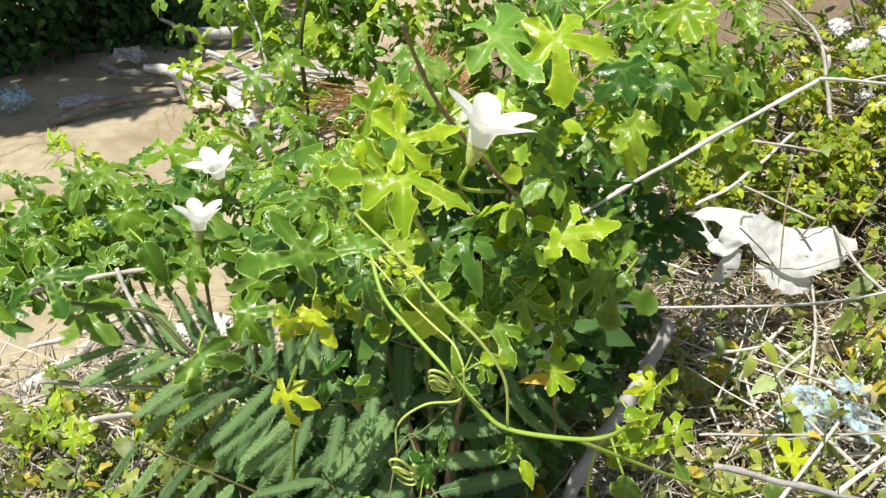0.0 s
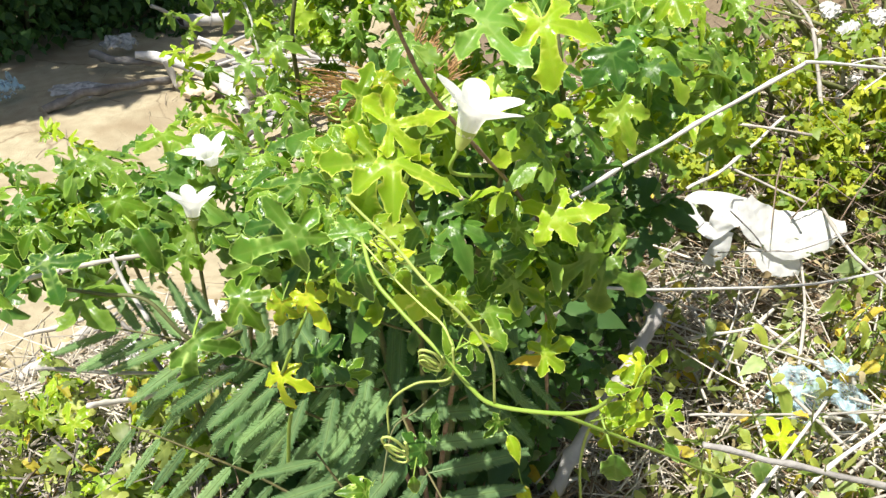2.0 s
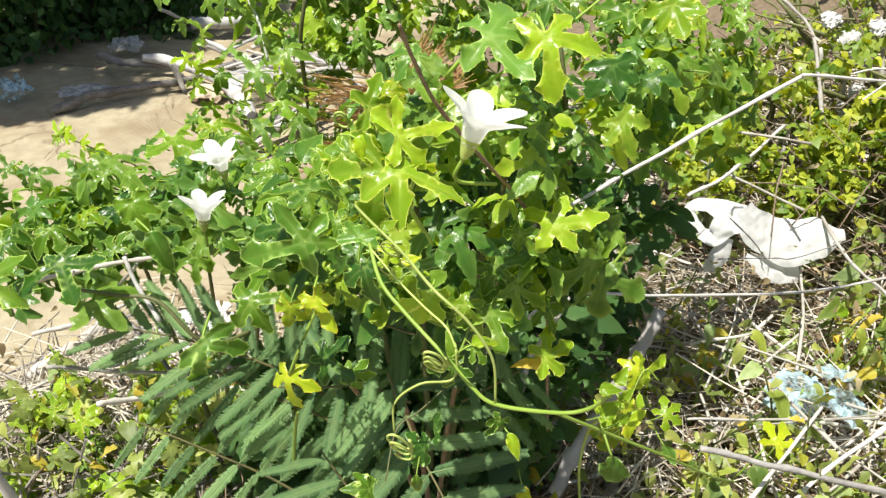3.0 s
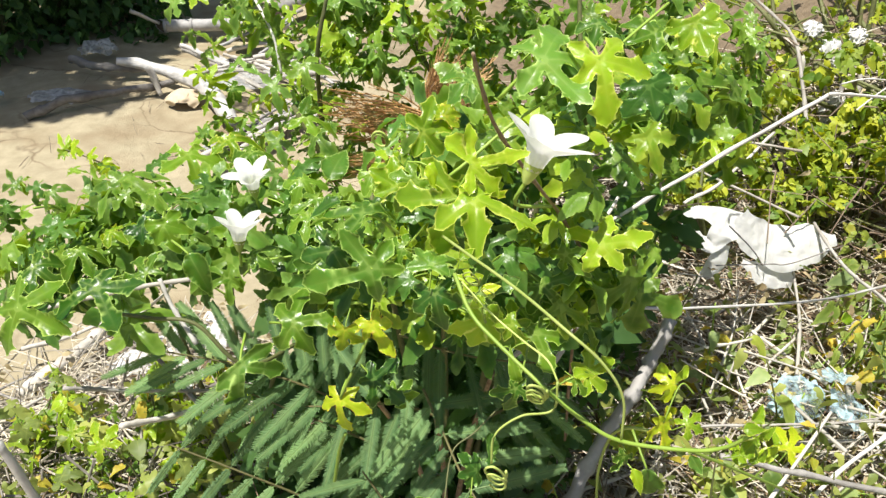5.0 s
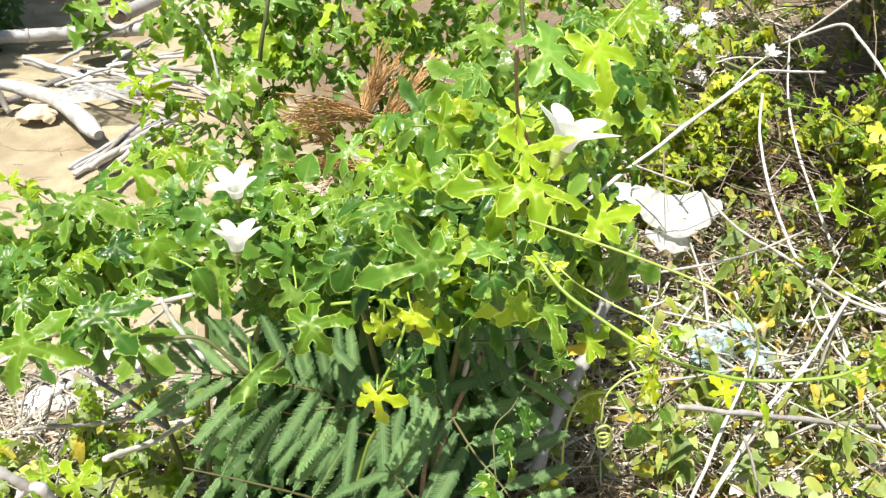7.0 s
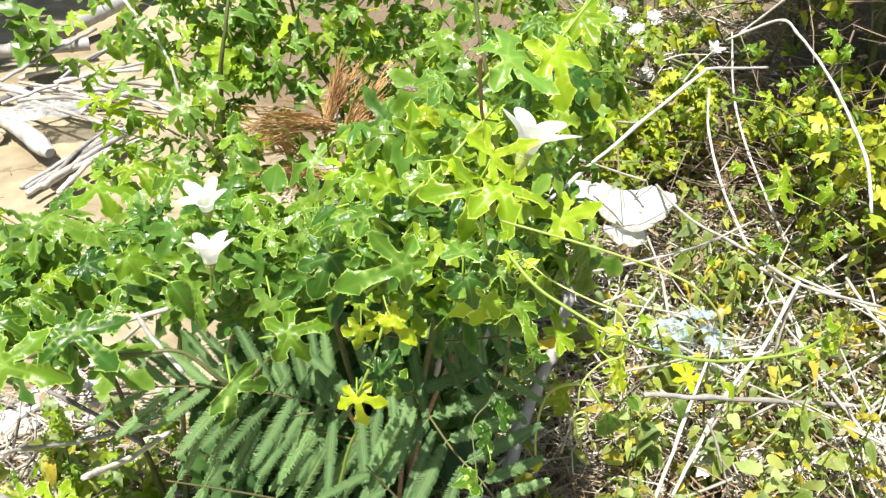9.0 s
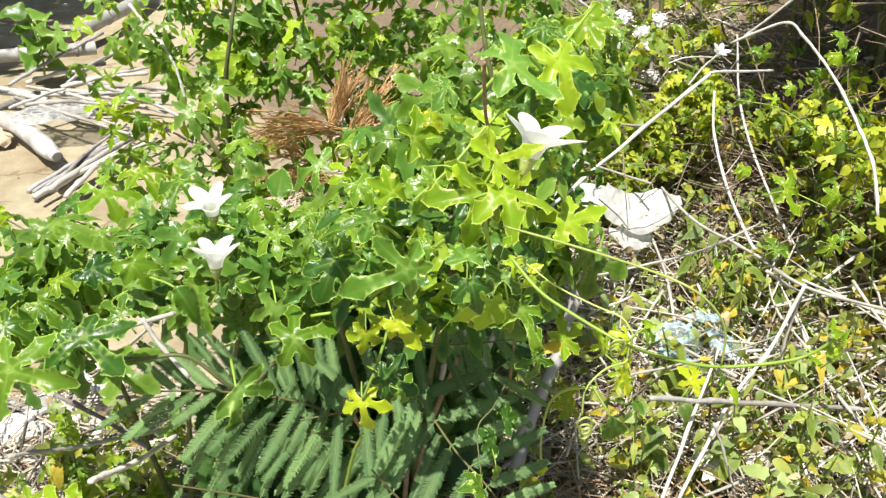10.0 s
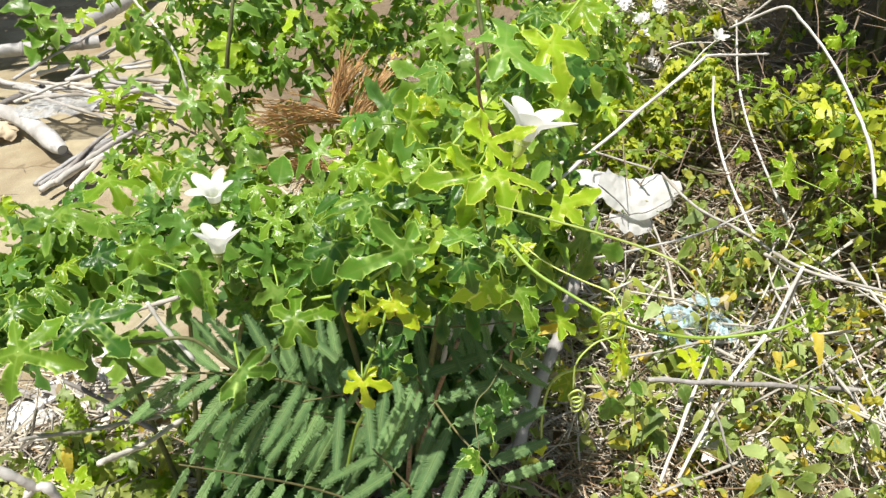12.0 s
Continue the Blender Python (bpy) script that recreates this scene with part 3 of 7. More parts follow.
litter_of_straw("sand_litter", [(-0.9, 2.2, 0.6, 0.5), (-0.5, 1.5, 0.4, 0.4), (-0.7, 2.9, 0.5, 0.5), (0.2, 2.0, 0.6, 0.6)], 130, 0.06, 0.0011, "thin dark twigs scattered over the sand", seed=23, lift=0.004,
                mat=plain_mat("dark_twig", (0.10, 0.08, 0.06), (0.24, 0.19, 0.14), 60.0, 0.85, 0.3, joined=True, vary=0.4))


def brushwood(name, boxes, count, length, thick, label, seed, dark=(0.10, 0.062, 0.04), pale=(0.29, 0.23, 0.17)):
    """A loose tangle of dead twigs filling boxes."""
    r = random.Random(seed)
    pieces = []
    for _ in range(count):
        c, h = r.choice(boxes)
        q = Vector((c[0] + h[0] * r.uniform(-1, 1), c[1] + h[1] * r.uniform(-1, 1), c[2] + h[2] * r.uniform(-1, 1)))
        d = Vector((r.gauss(0, 1), r.gauss(0, 1), r.gauss(0, 0.7))).normalized() * length * r.uniform(0.3, 1.2)
        k = Vector((r.gauss(0, 1), r.gauss(0, 1), r.gauss(0, 1))) * length * 0.08
        rad = thick * r.uniform(0.4, 1.4)
        pieces.append(tube([q - d / 2, q + k, q + d / 2], rad, rad * 0.5, 4))
    v, f = gather(pieces)
    return tagged(new(name, mesh_of(name, v, f, [plain_mat("dead_twig", dark, pale, 12.0, 0.85, 0.3, joined=True, vary=0.55)], smooth=False)), label, "brushwood", kind="stuff")


brushwood("brushwood", [((1.0, 1.5, 0.35), (0.4, 0.4, 0.12)), ((1.3, 1.4, 0.5), (0.3, 0.4, 0.12)), ((0.8, 1.9, 0.3), (0.35, 0.4, 0.15)), ((0.9, 1.1, 0.33), (0.2, 0.3, 0.1)), ((0.75, 1.6, 0.28), (0.3, 0.5, 0.1)), ((1.25, 1.2, 0.55), (0.3, 0.4, 0.16)), ((1.3, 1.5, 0.7), (0.35, 0.4, 0.22)), ((1.15, 1.3, 0.5), (0.2, 0.3, 0.16))], 900, 0.16, 0.0014, "tangle of brown and grey dead twigs on the bank", 17)
brushwood("brushwood", [((-0.50, 0.86, 0.06), (0.20, 0.14, 0.05)), ((-0.36, 0.72, 0.08), (0.14, 0.12, 0.06)), ((-0.58, 0.74, 0.07), (0.12, 0.10, 0.05))], 320, 0.15, 0.0021, "tangle of grey and pale dead twigs under the vine", 18, (0.08, 0.065, 0.05), (0.40, 0.37, 0.32))


def scatter_leaves(name, spots, count, size, mat, label, category, seed, kinds=("ovate",), flat=0.6, slim=0.38, clumps=0):
    """Many small leaves joined into one mesh: spots are centre and half sizes of boxes."""
    r = random.Random(seed)
    shapes = [blade(k, i, detail=0, slim=slim) for k in kinds for i in range(3)]
    V, Fc, A, B = [], [], [], []
    k0 = 0
    knots = []
    for _ in range(clumps):
        c, h = r.choice(spots)
        knots.append((Vector((c[0] + h[0] * r.uniform(-1, 1), c[1] + h[1] * r.uniform(-1, 1), c[2] + h[2] * r.uniform(-1, 1))), Vector((r.gauss(0, 1), r.gauss(-0.3, 1), r.uniform(-0.2, 0.8))).normalized() * size * r.uniform(0.8, 2.6)))
    for _ in range(count):
        if knots:
            c, h = r.choice(knots)
            q = c + h * r.uniform(-1, 1) + Vector((r.gauss(0, 1), r.gauss(0, 1), r.gauss(0, 0.6))) * size * 0.45
        else:
            c, h = r.choice(spots)
            u = Vector((r.uniform(-1, 1), r.uniform(-1, 1), r.uniform(-1, 1)))
            for _ in range(6):
                if math.hypot(u.x, u.y) < 0.92 + 0.5 * noise.noise(u * 2.2 + Vector(c) * 3):
                    break
                u = Vector((r.uniform(-1, 1), r.uniform(-1, 1), r.uniform(-1, 1)))
            q = Vector((c[0] + 1.15 * h[0] * u.x, c[1] + 1.15 * h[1] * u.y, c[2] + h[2] * u.z))
        nrm = Vector((r.gauss(0, 0.5), r.gauss(-0.2, 0.5), r.uniform(flat, 1.3)))
        a = r.uniform(0, 6.3)
        m = frame_of(q, q + Vector((math.cos(a), math.sin(a), r.uniform(-0.7, 0.2))) * size * r.uniform(0.6, 1.35), nrm)
        verts, faces, vv, rim = r.choice(shapes)
        V += [m @ Vector(p) for p in verts]
        Fc += [tuple(i + k0 for i in f) for f in faces]
        A += vv
        B += rim
        k0 += len(verts)
    return mesh_of(name, V, Fc, [mat], vein=A, rim=B)


# ---- far things on the sand ----
def culm(points, r0, r1, mat, label, name="bamboo_pole", nodes=4, category="pole"):
    """A bleached hollow culm: wall, node rings, end discs coloured dark as the shade inside."""
    base = Vector(points[0])
    path = spline([Vector(p) - base for p in points], 8)
    top = thing(name, base, label, category)
    v, f = tube(path, r0, r1, 16, 0.012, 0.0, random.Random(nodes), caps=False)
    if name == "log":
        v = [path[i // 16] + (q - path[i // 16]) * (0.5, 0.8, 0.95, 1, 1, 1)[min(5, i // 16)] * (1 + 0.22 * noise.noise(q * 14) + 0.10 * noise.noise(q * 45)) for i, q in enumerate(v)]
    if name != "log":
        v = [q + (path[1] - path[0]).normalized() * (0.6 * r0 - 1.1 * (q.y - path[0].y)) if i < 16 else q for i, q in enumerate(v)]
    child("shaft", mesh_of("shaft", [q + base for q in v], f, [mat]), top)
    n = len(path)
    for k in range(nodes):
        i = int((k + 0.5) * (n - 1) / nodes)
        d = (path[min(i + 1, n - 1)] - path[max(i - 1, 0)]).normalized()
        r = (r0 + (r1 - r0) * i / n) * 1.07
        v, f = tube([base + path[i] - d * 0.007, base + path[i] - d * 0.002, base + path[i] + d * 0.002, base + path[i] + d * 0.007], r * 0.96, r * 0.96, 16, knots=0.0)
        v = [q + (q - (base + path[i])).normalized() * (0.0025 if 16 <= j < 48 else 0.0) for j, q in enumerate(v)]
        child("node_ring", mesh_of("node_ring", v, f, [mat]), top)
    for i, q in ((0, path[0]), (n - 1, path[-1])):
        d = (path[1] - path[0]).normalized() if i == 0 else (path[-1] - path[-2]).normalized()
        r = (r0 if i == 0 else r1) * (0.5 if name == "log" and i == 0 else 1.0)
        c = base + q - d * (0.004 if i else -0.004)
        v, f = tube([c, c - d * 0.003 * (1 if i else -1)], r * 0.985, r * 0.985, 16)
        if i == 0 and name != "log":
            v = [q + d * (0.6 * r0 - 1.1 * (q.y - c.y)) for q in v]
        child("end", mesh_of("end", v, f, [mat if name == "log" else HOLLOW_SHADE], smooth=False), top, None, "" if name == "log" else "dark end disc, coloured as the shade inside the culm")
    return top


def film_patch(size, seed, squash=0.5, turn=0.0, folds=0.42, tilt=0.0):
    """A bent patch of film with wrinkles, about the origin."""
    r = random.Random(seed)
    n, m = 34, 26
    off = Vector((r.uniform(-9, 9), r.uniform(-9, 9), r.uniform(-9, 9)))
    verts = []
    ca, sa = math.cos(turn), math.sin(turn)
    for j in range(m):
        for i in range(n):
            u, v = i / (n - 1) * 2 - 1, j / (m - 1) * 2 - 1
            k = 1 - 0.22 * noise.noise(Vector((u * 1.3, v * 1.3, 0)) + off)
            x, y = u * k * math.sqrt(1 - 0.42 * v * v), v * k * math.sqrt(1 - 0.42 * u * u)
            p = Vector((u * 1.6, v * 1.6, seed * 0.37)) + off
            z = squash * (1 - 0.75 * (u * u + v * v) / 2) + folds * abs(noise.noise(p * 1.4)) + 0.4 * folds * noise.noise(p * 2.6) + 0.06 * folds * noise.noise(p * 6.0)
            x += 0.22 * noise.noise(p * 1.9 + Vector((3, 1, 2)))
            y += 0.22 * noise.noise(p * 1.9 + Vector((7, 5, 2)))
            X, Y, Z = x * size[0], y * size[1], z * size[2]
            Y, Z = Y * math.cos(tilt) - Z * math.sin(tilt), Y * math.sin(tilt) + Z * math.cos(tilt)
            verts.append((X * ca - Y * sa, X * sa + Y * ca, Z))
    return verts, [(j * n + i, j * n + i + 1, (j + 1) * n + i + 1, (j + 1) * n + i) for j in range(m - 1) for i in range(n - 1)]


def crumpled(name, mat, centre, size, label, seed, squash=0.5, category="plastic bag", turn=0.0, folds=0.42, tilt=0.0):
    """A crumpled sheet of film lying in folds."""
    verts, faces = film_patch(size, seed, squash, turn, folds, tilt)
    low = min(v[2] for v in verts)
    ob = new(name, mesh_of(name, [(v[0], v[1], v[2] - low) for v in verts], faces, [mat]))
    ob.location = centre
    return tagged(ob, label, category)


def torn_bag(base, bands, label):
    """A torn carrier bag: bands of film, each swept along a line and puffed across it."""
    bag = thing("plastic_bag", base, label, "plastic bag")
    for name, pts, widths, puff in bands:
        path = spline([Vector(p) for p in pts], 10)
        n, m = len(path), 13
        v = []
        for i, q in enumerate(path):
            d = (path[min(i + 1, n - 1)] - path[max(i - 1, 0)]).normalized()
            up = Vector((0, -0.75, 0.66))
            side = d.cross(up).normalized()
            up = side.cross(d)
            w = i / (n - 1) * (len(widths) - 1)
            k = min(int(w), len(widths) - 2)
            s = w - k
            s = s * s * (3 - 2 * s)
            w = widths[k] * (1 - s) + widths[k + 1] * s
            for c in range(m):
                u = c / (m - 1) * 2 - 1
                p = q + side * u * w * (1 + 0.10 * noise.noise(Vector((q.x * 45, u * 0.8, q.z * 45))))
                fold = 0.20 * abs(noise.noise(p * 38)) + 0.10 * noise.noise(p * 95)
                v.append(p + up * (w * puff * (1 - u * u) + w * fold))
        f = [(i * m + c, i * m + c + 1, i * m + m + c + 1, i * m + m + c) for i in range(n - 1) for c in range(m - 1)]
        child(name, mesh_of(name, v, f, [BAG_WHITE]), bag)
    return bag


culm([(-1.072, 3.193, 0.040), (-0.799, 3.218, 0.040), (-0.526, 3.243, 0.040)], 0.025, 0.025, LOG_GREY, "thick grey hollow pole lying on the sand", "bamboo_pole", 5)
culm([(-0.640, 3.371, 0.050), (-0.383, 3.873, 0.050), (-0.319, 4.099, 0.050)], 0.03, 0.029, LOG_GREY, "grey bleached culm lying on the sand", "bamboo_pole", 5)
culm([(-0.590, 2.233, 0.035), (-0.738, 2.495, 0.050), (-0.975, 2.680, 0.055), (-1.068, 2.672, 0.070)], 0.031, 0.013, LOG, "bleached white log lying on the sand", "log", 0)
stick([(-1.251, 2.317, 0.010), (-1.125, 2.399, 0.040), (-0.891, 2.556, 0.030), (-0.681, 2.757, 0.050)], 0.015, 0.009, BRANCH, "long grey weathered branch on the sand", name="branch")
stick([(-0.887, 2.869, 0.050), (-0.694, 2.706, 0.050), (-0.496, 2.535, 0.040)], 0.012, 0.009, LOG, "pale bleached branch on the sand", name="branch")
stick([(-0.873, 2.795, 0.090), (-0.740, 2.762, 0.050), (-0.634, 2.780, 0.030)], 0.009, 0.007, LOG, "pale bleached branch on the sand", name="branch")
stick([(-1.257, 2.750, 0.050), (-1.124, 2.675, 0.050), (-0.962, 2.712, 0.030)], 0.015, 0.011, BRANCH_PALE, "grey weathered branch on the sand", name="branch")
stick([(-1.143, 3.116, 0.120), (-1.061, 3.191, 0.050)], 0.008, 0.006, DRY, "thin grey stick on the sand")
stick([(-0.914, 2.526, 0.100), (-0.881, 2.504, 0.010)], 0.012, 0.008, DRY, "short grey stick leaning on a log")
stick([(-0.553, 2.053, 0.010), (-0.455, 2.258, 0.018), (-0.337, 2.443, 0.018)], 0.0056, 0.0060, DRY, "bleached stick in a bundle on the sand", name="dry_stick", group="bundle of sticks")
stick([(-0.653, 2.076, 0.014), (-0.512, 2.257, 0.022), (-0.374, 2.418, 0.022)], 0.0085, 0.0042, LOG_GREY, "bleached stick in a bundle on the sand", name="dry_stick", group="bundle of sticks")
stick([(-0.653, 2.069, 0.018), (-0.503, 2.261, 0.026), (-0.371, 2.432, 0.026)], 0.0062, 0.0033, LOG_GREY, "bleached stick in a bundle on the sand", name="dry_stick", group="bundle of sticks")
stick([(-0.566, 2.046, 0.022), (-0.453, 2.247, 0.030), (-0.320, 2.429, 0.030)], 0.0048, 0.0037, DRY, "bleached stick in a bundle on the sand", name="dry_stick", group="bundle of sticks")
stick([(-0.582, 2.039, 0.026), (-0.475, 2.213, 0.034), (-0.350, 2.368, 0.034)], 0.0048, 0.0058, LOG_GREY, "bleached stick in a bundle on the sand", name="dry_stick", group="bundle of sticks")
stick([(-0.633, 2.036, 0.030), (-0.497, 2.194, 0.038), (-0.364, 2.333, 0.038)], 0.0065, 0.0047, LOG_GREY, "bleached stick in a bundle on the sand", name="dry_stick", group="bundle of sticks")
stick([(-0.566, 2.013, 0.034), (-0.446, 2.215, 0.042), (-0.335, 2.398, 0.042)], 0.0088, 0.0055, BRANCH, "bleached stick in a bundle on the sand", name="dry_stick", group="bundle of sticks")
stick([(-0.612, 2.004, 0.038), (-0.494, 2.177, 0.046), (-0.382, 2.330, 0.046)], 0.0081, 0.0056, BRANCH, "bleached stick in a bundle on the sand", name="dry_stick", group="bundle of sticks")
stick([(-0.608, 2.013, 0.042), (-0.502, 2.182, 0.050), (-0.380, 2.331, 0.050)], 0.0047, 0.0038, LOG_GREY, "bleached stick in a bundle on the sand", name="dry_stick", group="bundle of sticks")
stick([(-0.547, 1.956, 0.046), (-0.466, 2.127, 0.054), (-0.368, 2.278, 0.054)], 0.0075, 0.0059, DRY, "bleached stick in a bundle on the sand", name="dry_stick", group="bundle of sticks")
stick([(-0.620, 1.962, 0.050), (-0.475, 2.109, 0.058), (-0.323, 2.237, 0.058)], 0.0083, 0.0047, DRY, "bleached stick in a bundle on the sand", name="dry_stick", group="bundle of sticks")
stick([(-0.581, 1.985, 0.054), (-0.503, 2.186, 0.062), (-0.403, 2.367, 0.062)], 0.0077, 0.0031, BRANCH, "bleached stick in a bundle on the sand", name="dry_stick", group="bundle of sticks")
stick([(-0.583, 1.978, 0.058), (-0.451, 2.169, 0.066), (-0.319, 2.339, 0.066)], 0.0077, 0.0059, DRY, "bleached stick in a bundle on the sand", name="dry_stick", group="bundle of sticks")
stick([(-0.750, 2.964, 0.012), (-0.664, 3.011, 0.023), (-0.570, 3.025, 0.022)], 0.0090, 0.0053, DRY, "bleached stick in a loose heap on the sand", name="dry_stick", group="heap of sticks")
stick([(-0.654, 2.844, 0.016), (-0.453, 2.769, 0.027), (-0.279, 2.713, 0.026)], 0.0097, 0.0031, DRY, "bleached stick in a loose heap on the sand", name="dry_stick", group="heap of sticks")
stick([(-0.560, 2.675, 0.020), (-0.390, 2.638, 0.031), (-0.238, 2.573, 0.030)], 0.0094, 0.0033, DRY, "bleached stick in a loose heap on the sand", name="dry_stick", group="heap of sticks")
stick([(-0.704, 2.827, 0.024), (-0.598, 2.729, 0.035), (-0.471, 2.649, 0.034)], 0.0097, 0.0055, DRY, "bleached stick in a loose heap on the sand", name="dry_stick", group="heap of sticks")
stick([(-0.560, 2.900, 0.028), (-0.423, 2.927, 0.039), (-0.307, 2.979, 0.038)], 0.0071, 0.0039, LOG_GREY, "bleached stick in a loose heap on the sand", name="dry_stick", group="heap of sticks")
stick([(-0.755, 2.845, 0.032), (-0.597, 2.601, 0.043), (-0.403, 2.393, 0.042)], 0.0081, 0.0038, DRY, "bleached stick in a loose heap on the sand", name="dry_stick", group="heap of sticks")
stick([(-0.601, 2.673, 0.036), (-0.496, 2.601, 0.047), (-0.424, 2.518, 0.046)], 0.0072, 0.0036, LOG_GREY, "bleached stick in a loose heap on the sand", name="dry_stick", group="heap of sticks")
stick([(-0.578, 2.770, 0.040), (-0.416, 2.599, 0.051), (-0.286, 2.459, 0.050)], 0.0053, 0.0037, DRY, "bleached stick in a loose heap on the sand", name="dry_stick", group="heap of sticks")
stick([(-0.617, 2.795, 0.044), (-0.495, 2.834, 0.055), (-0.335, 2.857, 0.054)], 0.0095, 0.0059, DRY, "bleached stick in a loose heap on the sand", name="dry_stick", group="heap of sticks")
stick([(-0.596, 2.751, 0.048), (-0.479, 2.669, 0.059), (-0.348, 2.615, 0.058)], 0.0083, 0.0056, DRY, "bleached stick in a loose heap on the sand", name="dry_stick", group="heap of sticks")
stick([(-0.598, 2.818, 0.052), (-0.513, 2.994, 0.063), (-0.408, 3.162, 0.062)], 0.0058, 0.0047, LOG_GREY, "bleached stick in a loose heap on the sand", name="dry_stick", group="heap of sticks")
stick([(-0.780, 2.827, 0.056), (-0.645, 3.079, 0.067), (-0.500, 3.347, 0.066)], 0.0055, 0.0059, LOG_GREY, "bleached stick in a loose heap on the sand", name="dry_stick", group="heap of sticks")
stick([(-0.525, 2.765, 0.060), (-0.365, 2.573, 0.071), (-0.243, 2.373, 0.070)], 0.0077, 0.0047, LOG_GREY, "bleached stick in a loose heap on the sand", name="dry_stick", group="heap of sticks")
stick([(-0.500, 2.744, 0.064), (-0.340, 2.651, 0.075), (-0.203, 2.565, 0.074)], 0.0099, 0.0044, DRY, "bleached stick in a loose heap on the sand", name="dry_stick", group="heap of sticks")
stick([(-0.651, 2.662, 0.068), (-0.494, 2.612, 0.079), (-0.331, 2.584, 0.078)], 0.0059, 0.0031, LOG_GREY, "bleached stick in a loose heap on the sand", name="dry_stick", group="heap of sticks")
stick([(-0.713, 2.752, 0.072), (-0.588, 2.630, 0.083), (-0.492, 2.536, 0.082)], 0.0053, 0.0058, DRY, "bleached stick in a loose heap on the sand", name="dry_stick", group="heap of sticks")
stick([(-0.734, 2.641, 0.076), (-0.553, 2.417, 0.087), (-0.389, 2.231, 0.086)], 0.0069, 0.0043, DRY, "bleached stick in a loose heap on the sand", name="dry_stick", group="heap of sticks")
stick([(-0.512, 2.472, 0.080), (-0.392, 2.505, 0.091), (-0.284, 2.514, 0.090)], 0.0082, 0.0054, DRY, "bleached stick in a loose heap on the sand", name="dry_stick", group="heap of sticks")
stick([(-0.696, 2.545, 0.084), (-0.574, 2.518, 0.095), (-0.451, 2.463, 0.094)], 0.0064, 0.0049, DRY, "bleached stick in a loose heap on the sand", name="dry_stick", group="heap of sticks")
stick([(-0.736, 2.519, 0.088), (-0.640, 2.581, 0.099), (-0.582, 2.630, 0.098)], 0.0053, 0.0035, DRY, "bleached stick in a loose heap on the sand", name="dry_stick", group="heap of sticks")
crumpled("plastic_bag", BAG_PALE, (-0.616, 2.473, 0.070), (0.12, 0.08, 0.04), "thin clear plastic film draped over a log", 41, folds=0.3)
crumpled("plastic_bag", BAG_BLUE, (-1.452, 2.444, 0.000), (0.065, 0.07, 0.13), "pale blue plastic bag standing on the sand", 42, folds=0.35)
crumpled("plastic_bag", BAG_PALE, (-1.231, 2.943, 0.000), (0.07, 0.06, 0.10), "pale grey plastic bag on the sand", 43, folds=0.3)
crumpled("plastic_bag", BAG_PALE, (-1.207, 2.499, 0.000), (0.10, 0.06, 0.05), "thin pale plastic film on the sand", 44, folds=0.3)
crumpled("shell_husk", HUSK, (-0.791, 2.455, 0.000), (0.055, 0.05, 0.06), "broken pale rounded husk on the sand", 45, squash=1.1, folds=0.05, category="husk")


# ---- flowers ----
def corolla(seed, flare):
    """A five-lobed white funnel, opening along z, of unit length."""
    r = random.Random(seed)
    cols, rows = 70, 14
    verts, vv = [], []
    bends = [r.uniform(0.8, 1.25) for _ in range(5)]
    sway = [r.uniform(-0.16, 0.16) for _ in range(5)]
    for j in range(rows):
        for i in range(cols):
            a = 2 * math.pi * i / cols
            lobe = int(((a + math.pi / 5) % (2 * math.pi)) / (2 * math.pi / 5)) % 5
            d = ((a + math.pi / 5) % (2 * math.pi / 5)) - math.pi / 5
            e = abs(d) / (math.pi / 5)
            tip = 1.0 - 0.31 * e ** 1.35
            u = j / (rows - 1) * tip
            out = max(0.0, u - 0.42)
            rad = 0.17 + 0.22 * u + flare * out ** 1.15 * bends[lobe]
            z = 1.02 * u - 0.40 * flare * out ** 1.5 * bends[lobe]
            ang = a + sway[lobe] * out * 1.5
            rad += 0.05 * math.cos(d * 5) * u - 0.06 * e * e * out * 2 + 0.03 * math.sin(9 * d + lobe) * out
            z += 0.10 * (1 - e) * math.sin(6 * u + lobe) * out
            verts.append((rad * math.cos(ang), rad * math.sin(ang), z))
            vv.append(max(0.0, 1 - u / 0.42) * (0.6 + 0.4 * math.cos(15 * a)))
    faces = [(j * cols + i, j * cols + (i + 1) % cols, (j + 1) * cols + (i + 1) % cols, (j + 1) * cols + i) for j in range(rows - 1) for i in range(cols)]
    return mesh_of("flower", verts, faces, [PETAL], vein=vv)


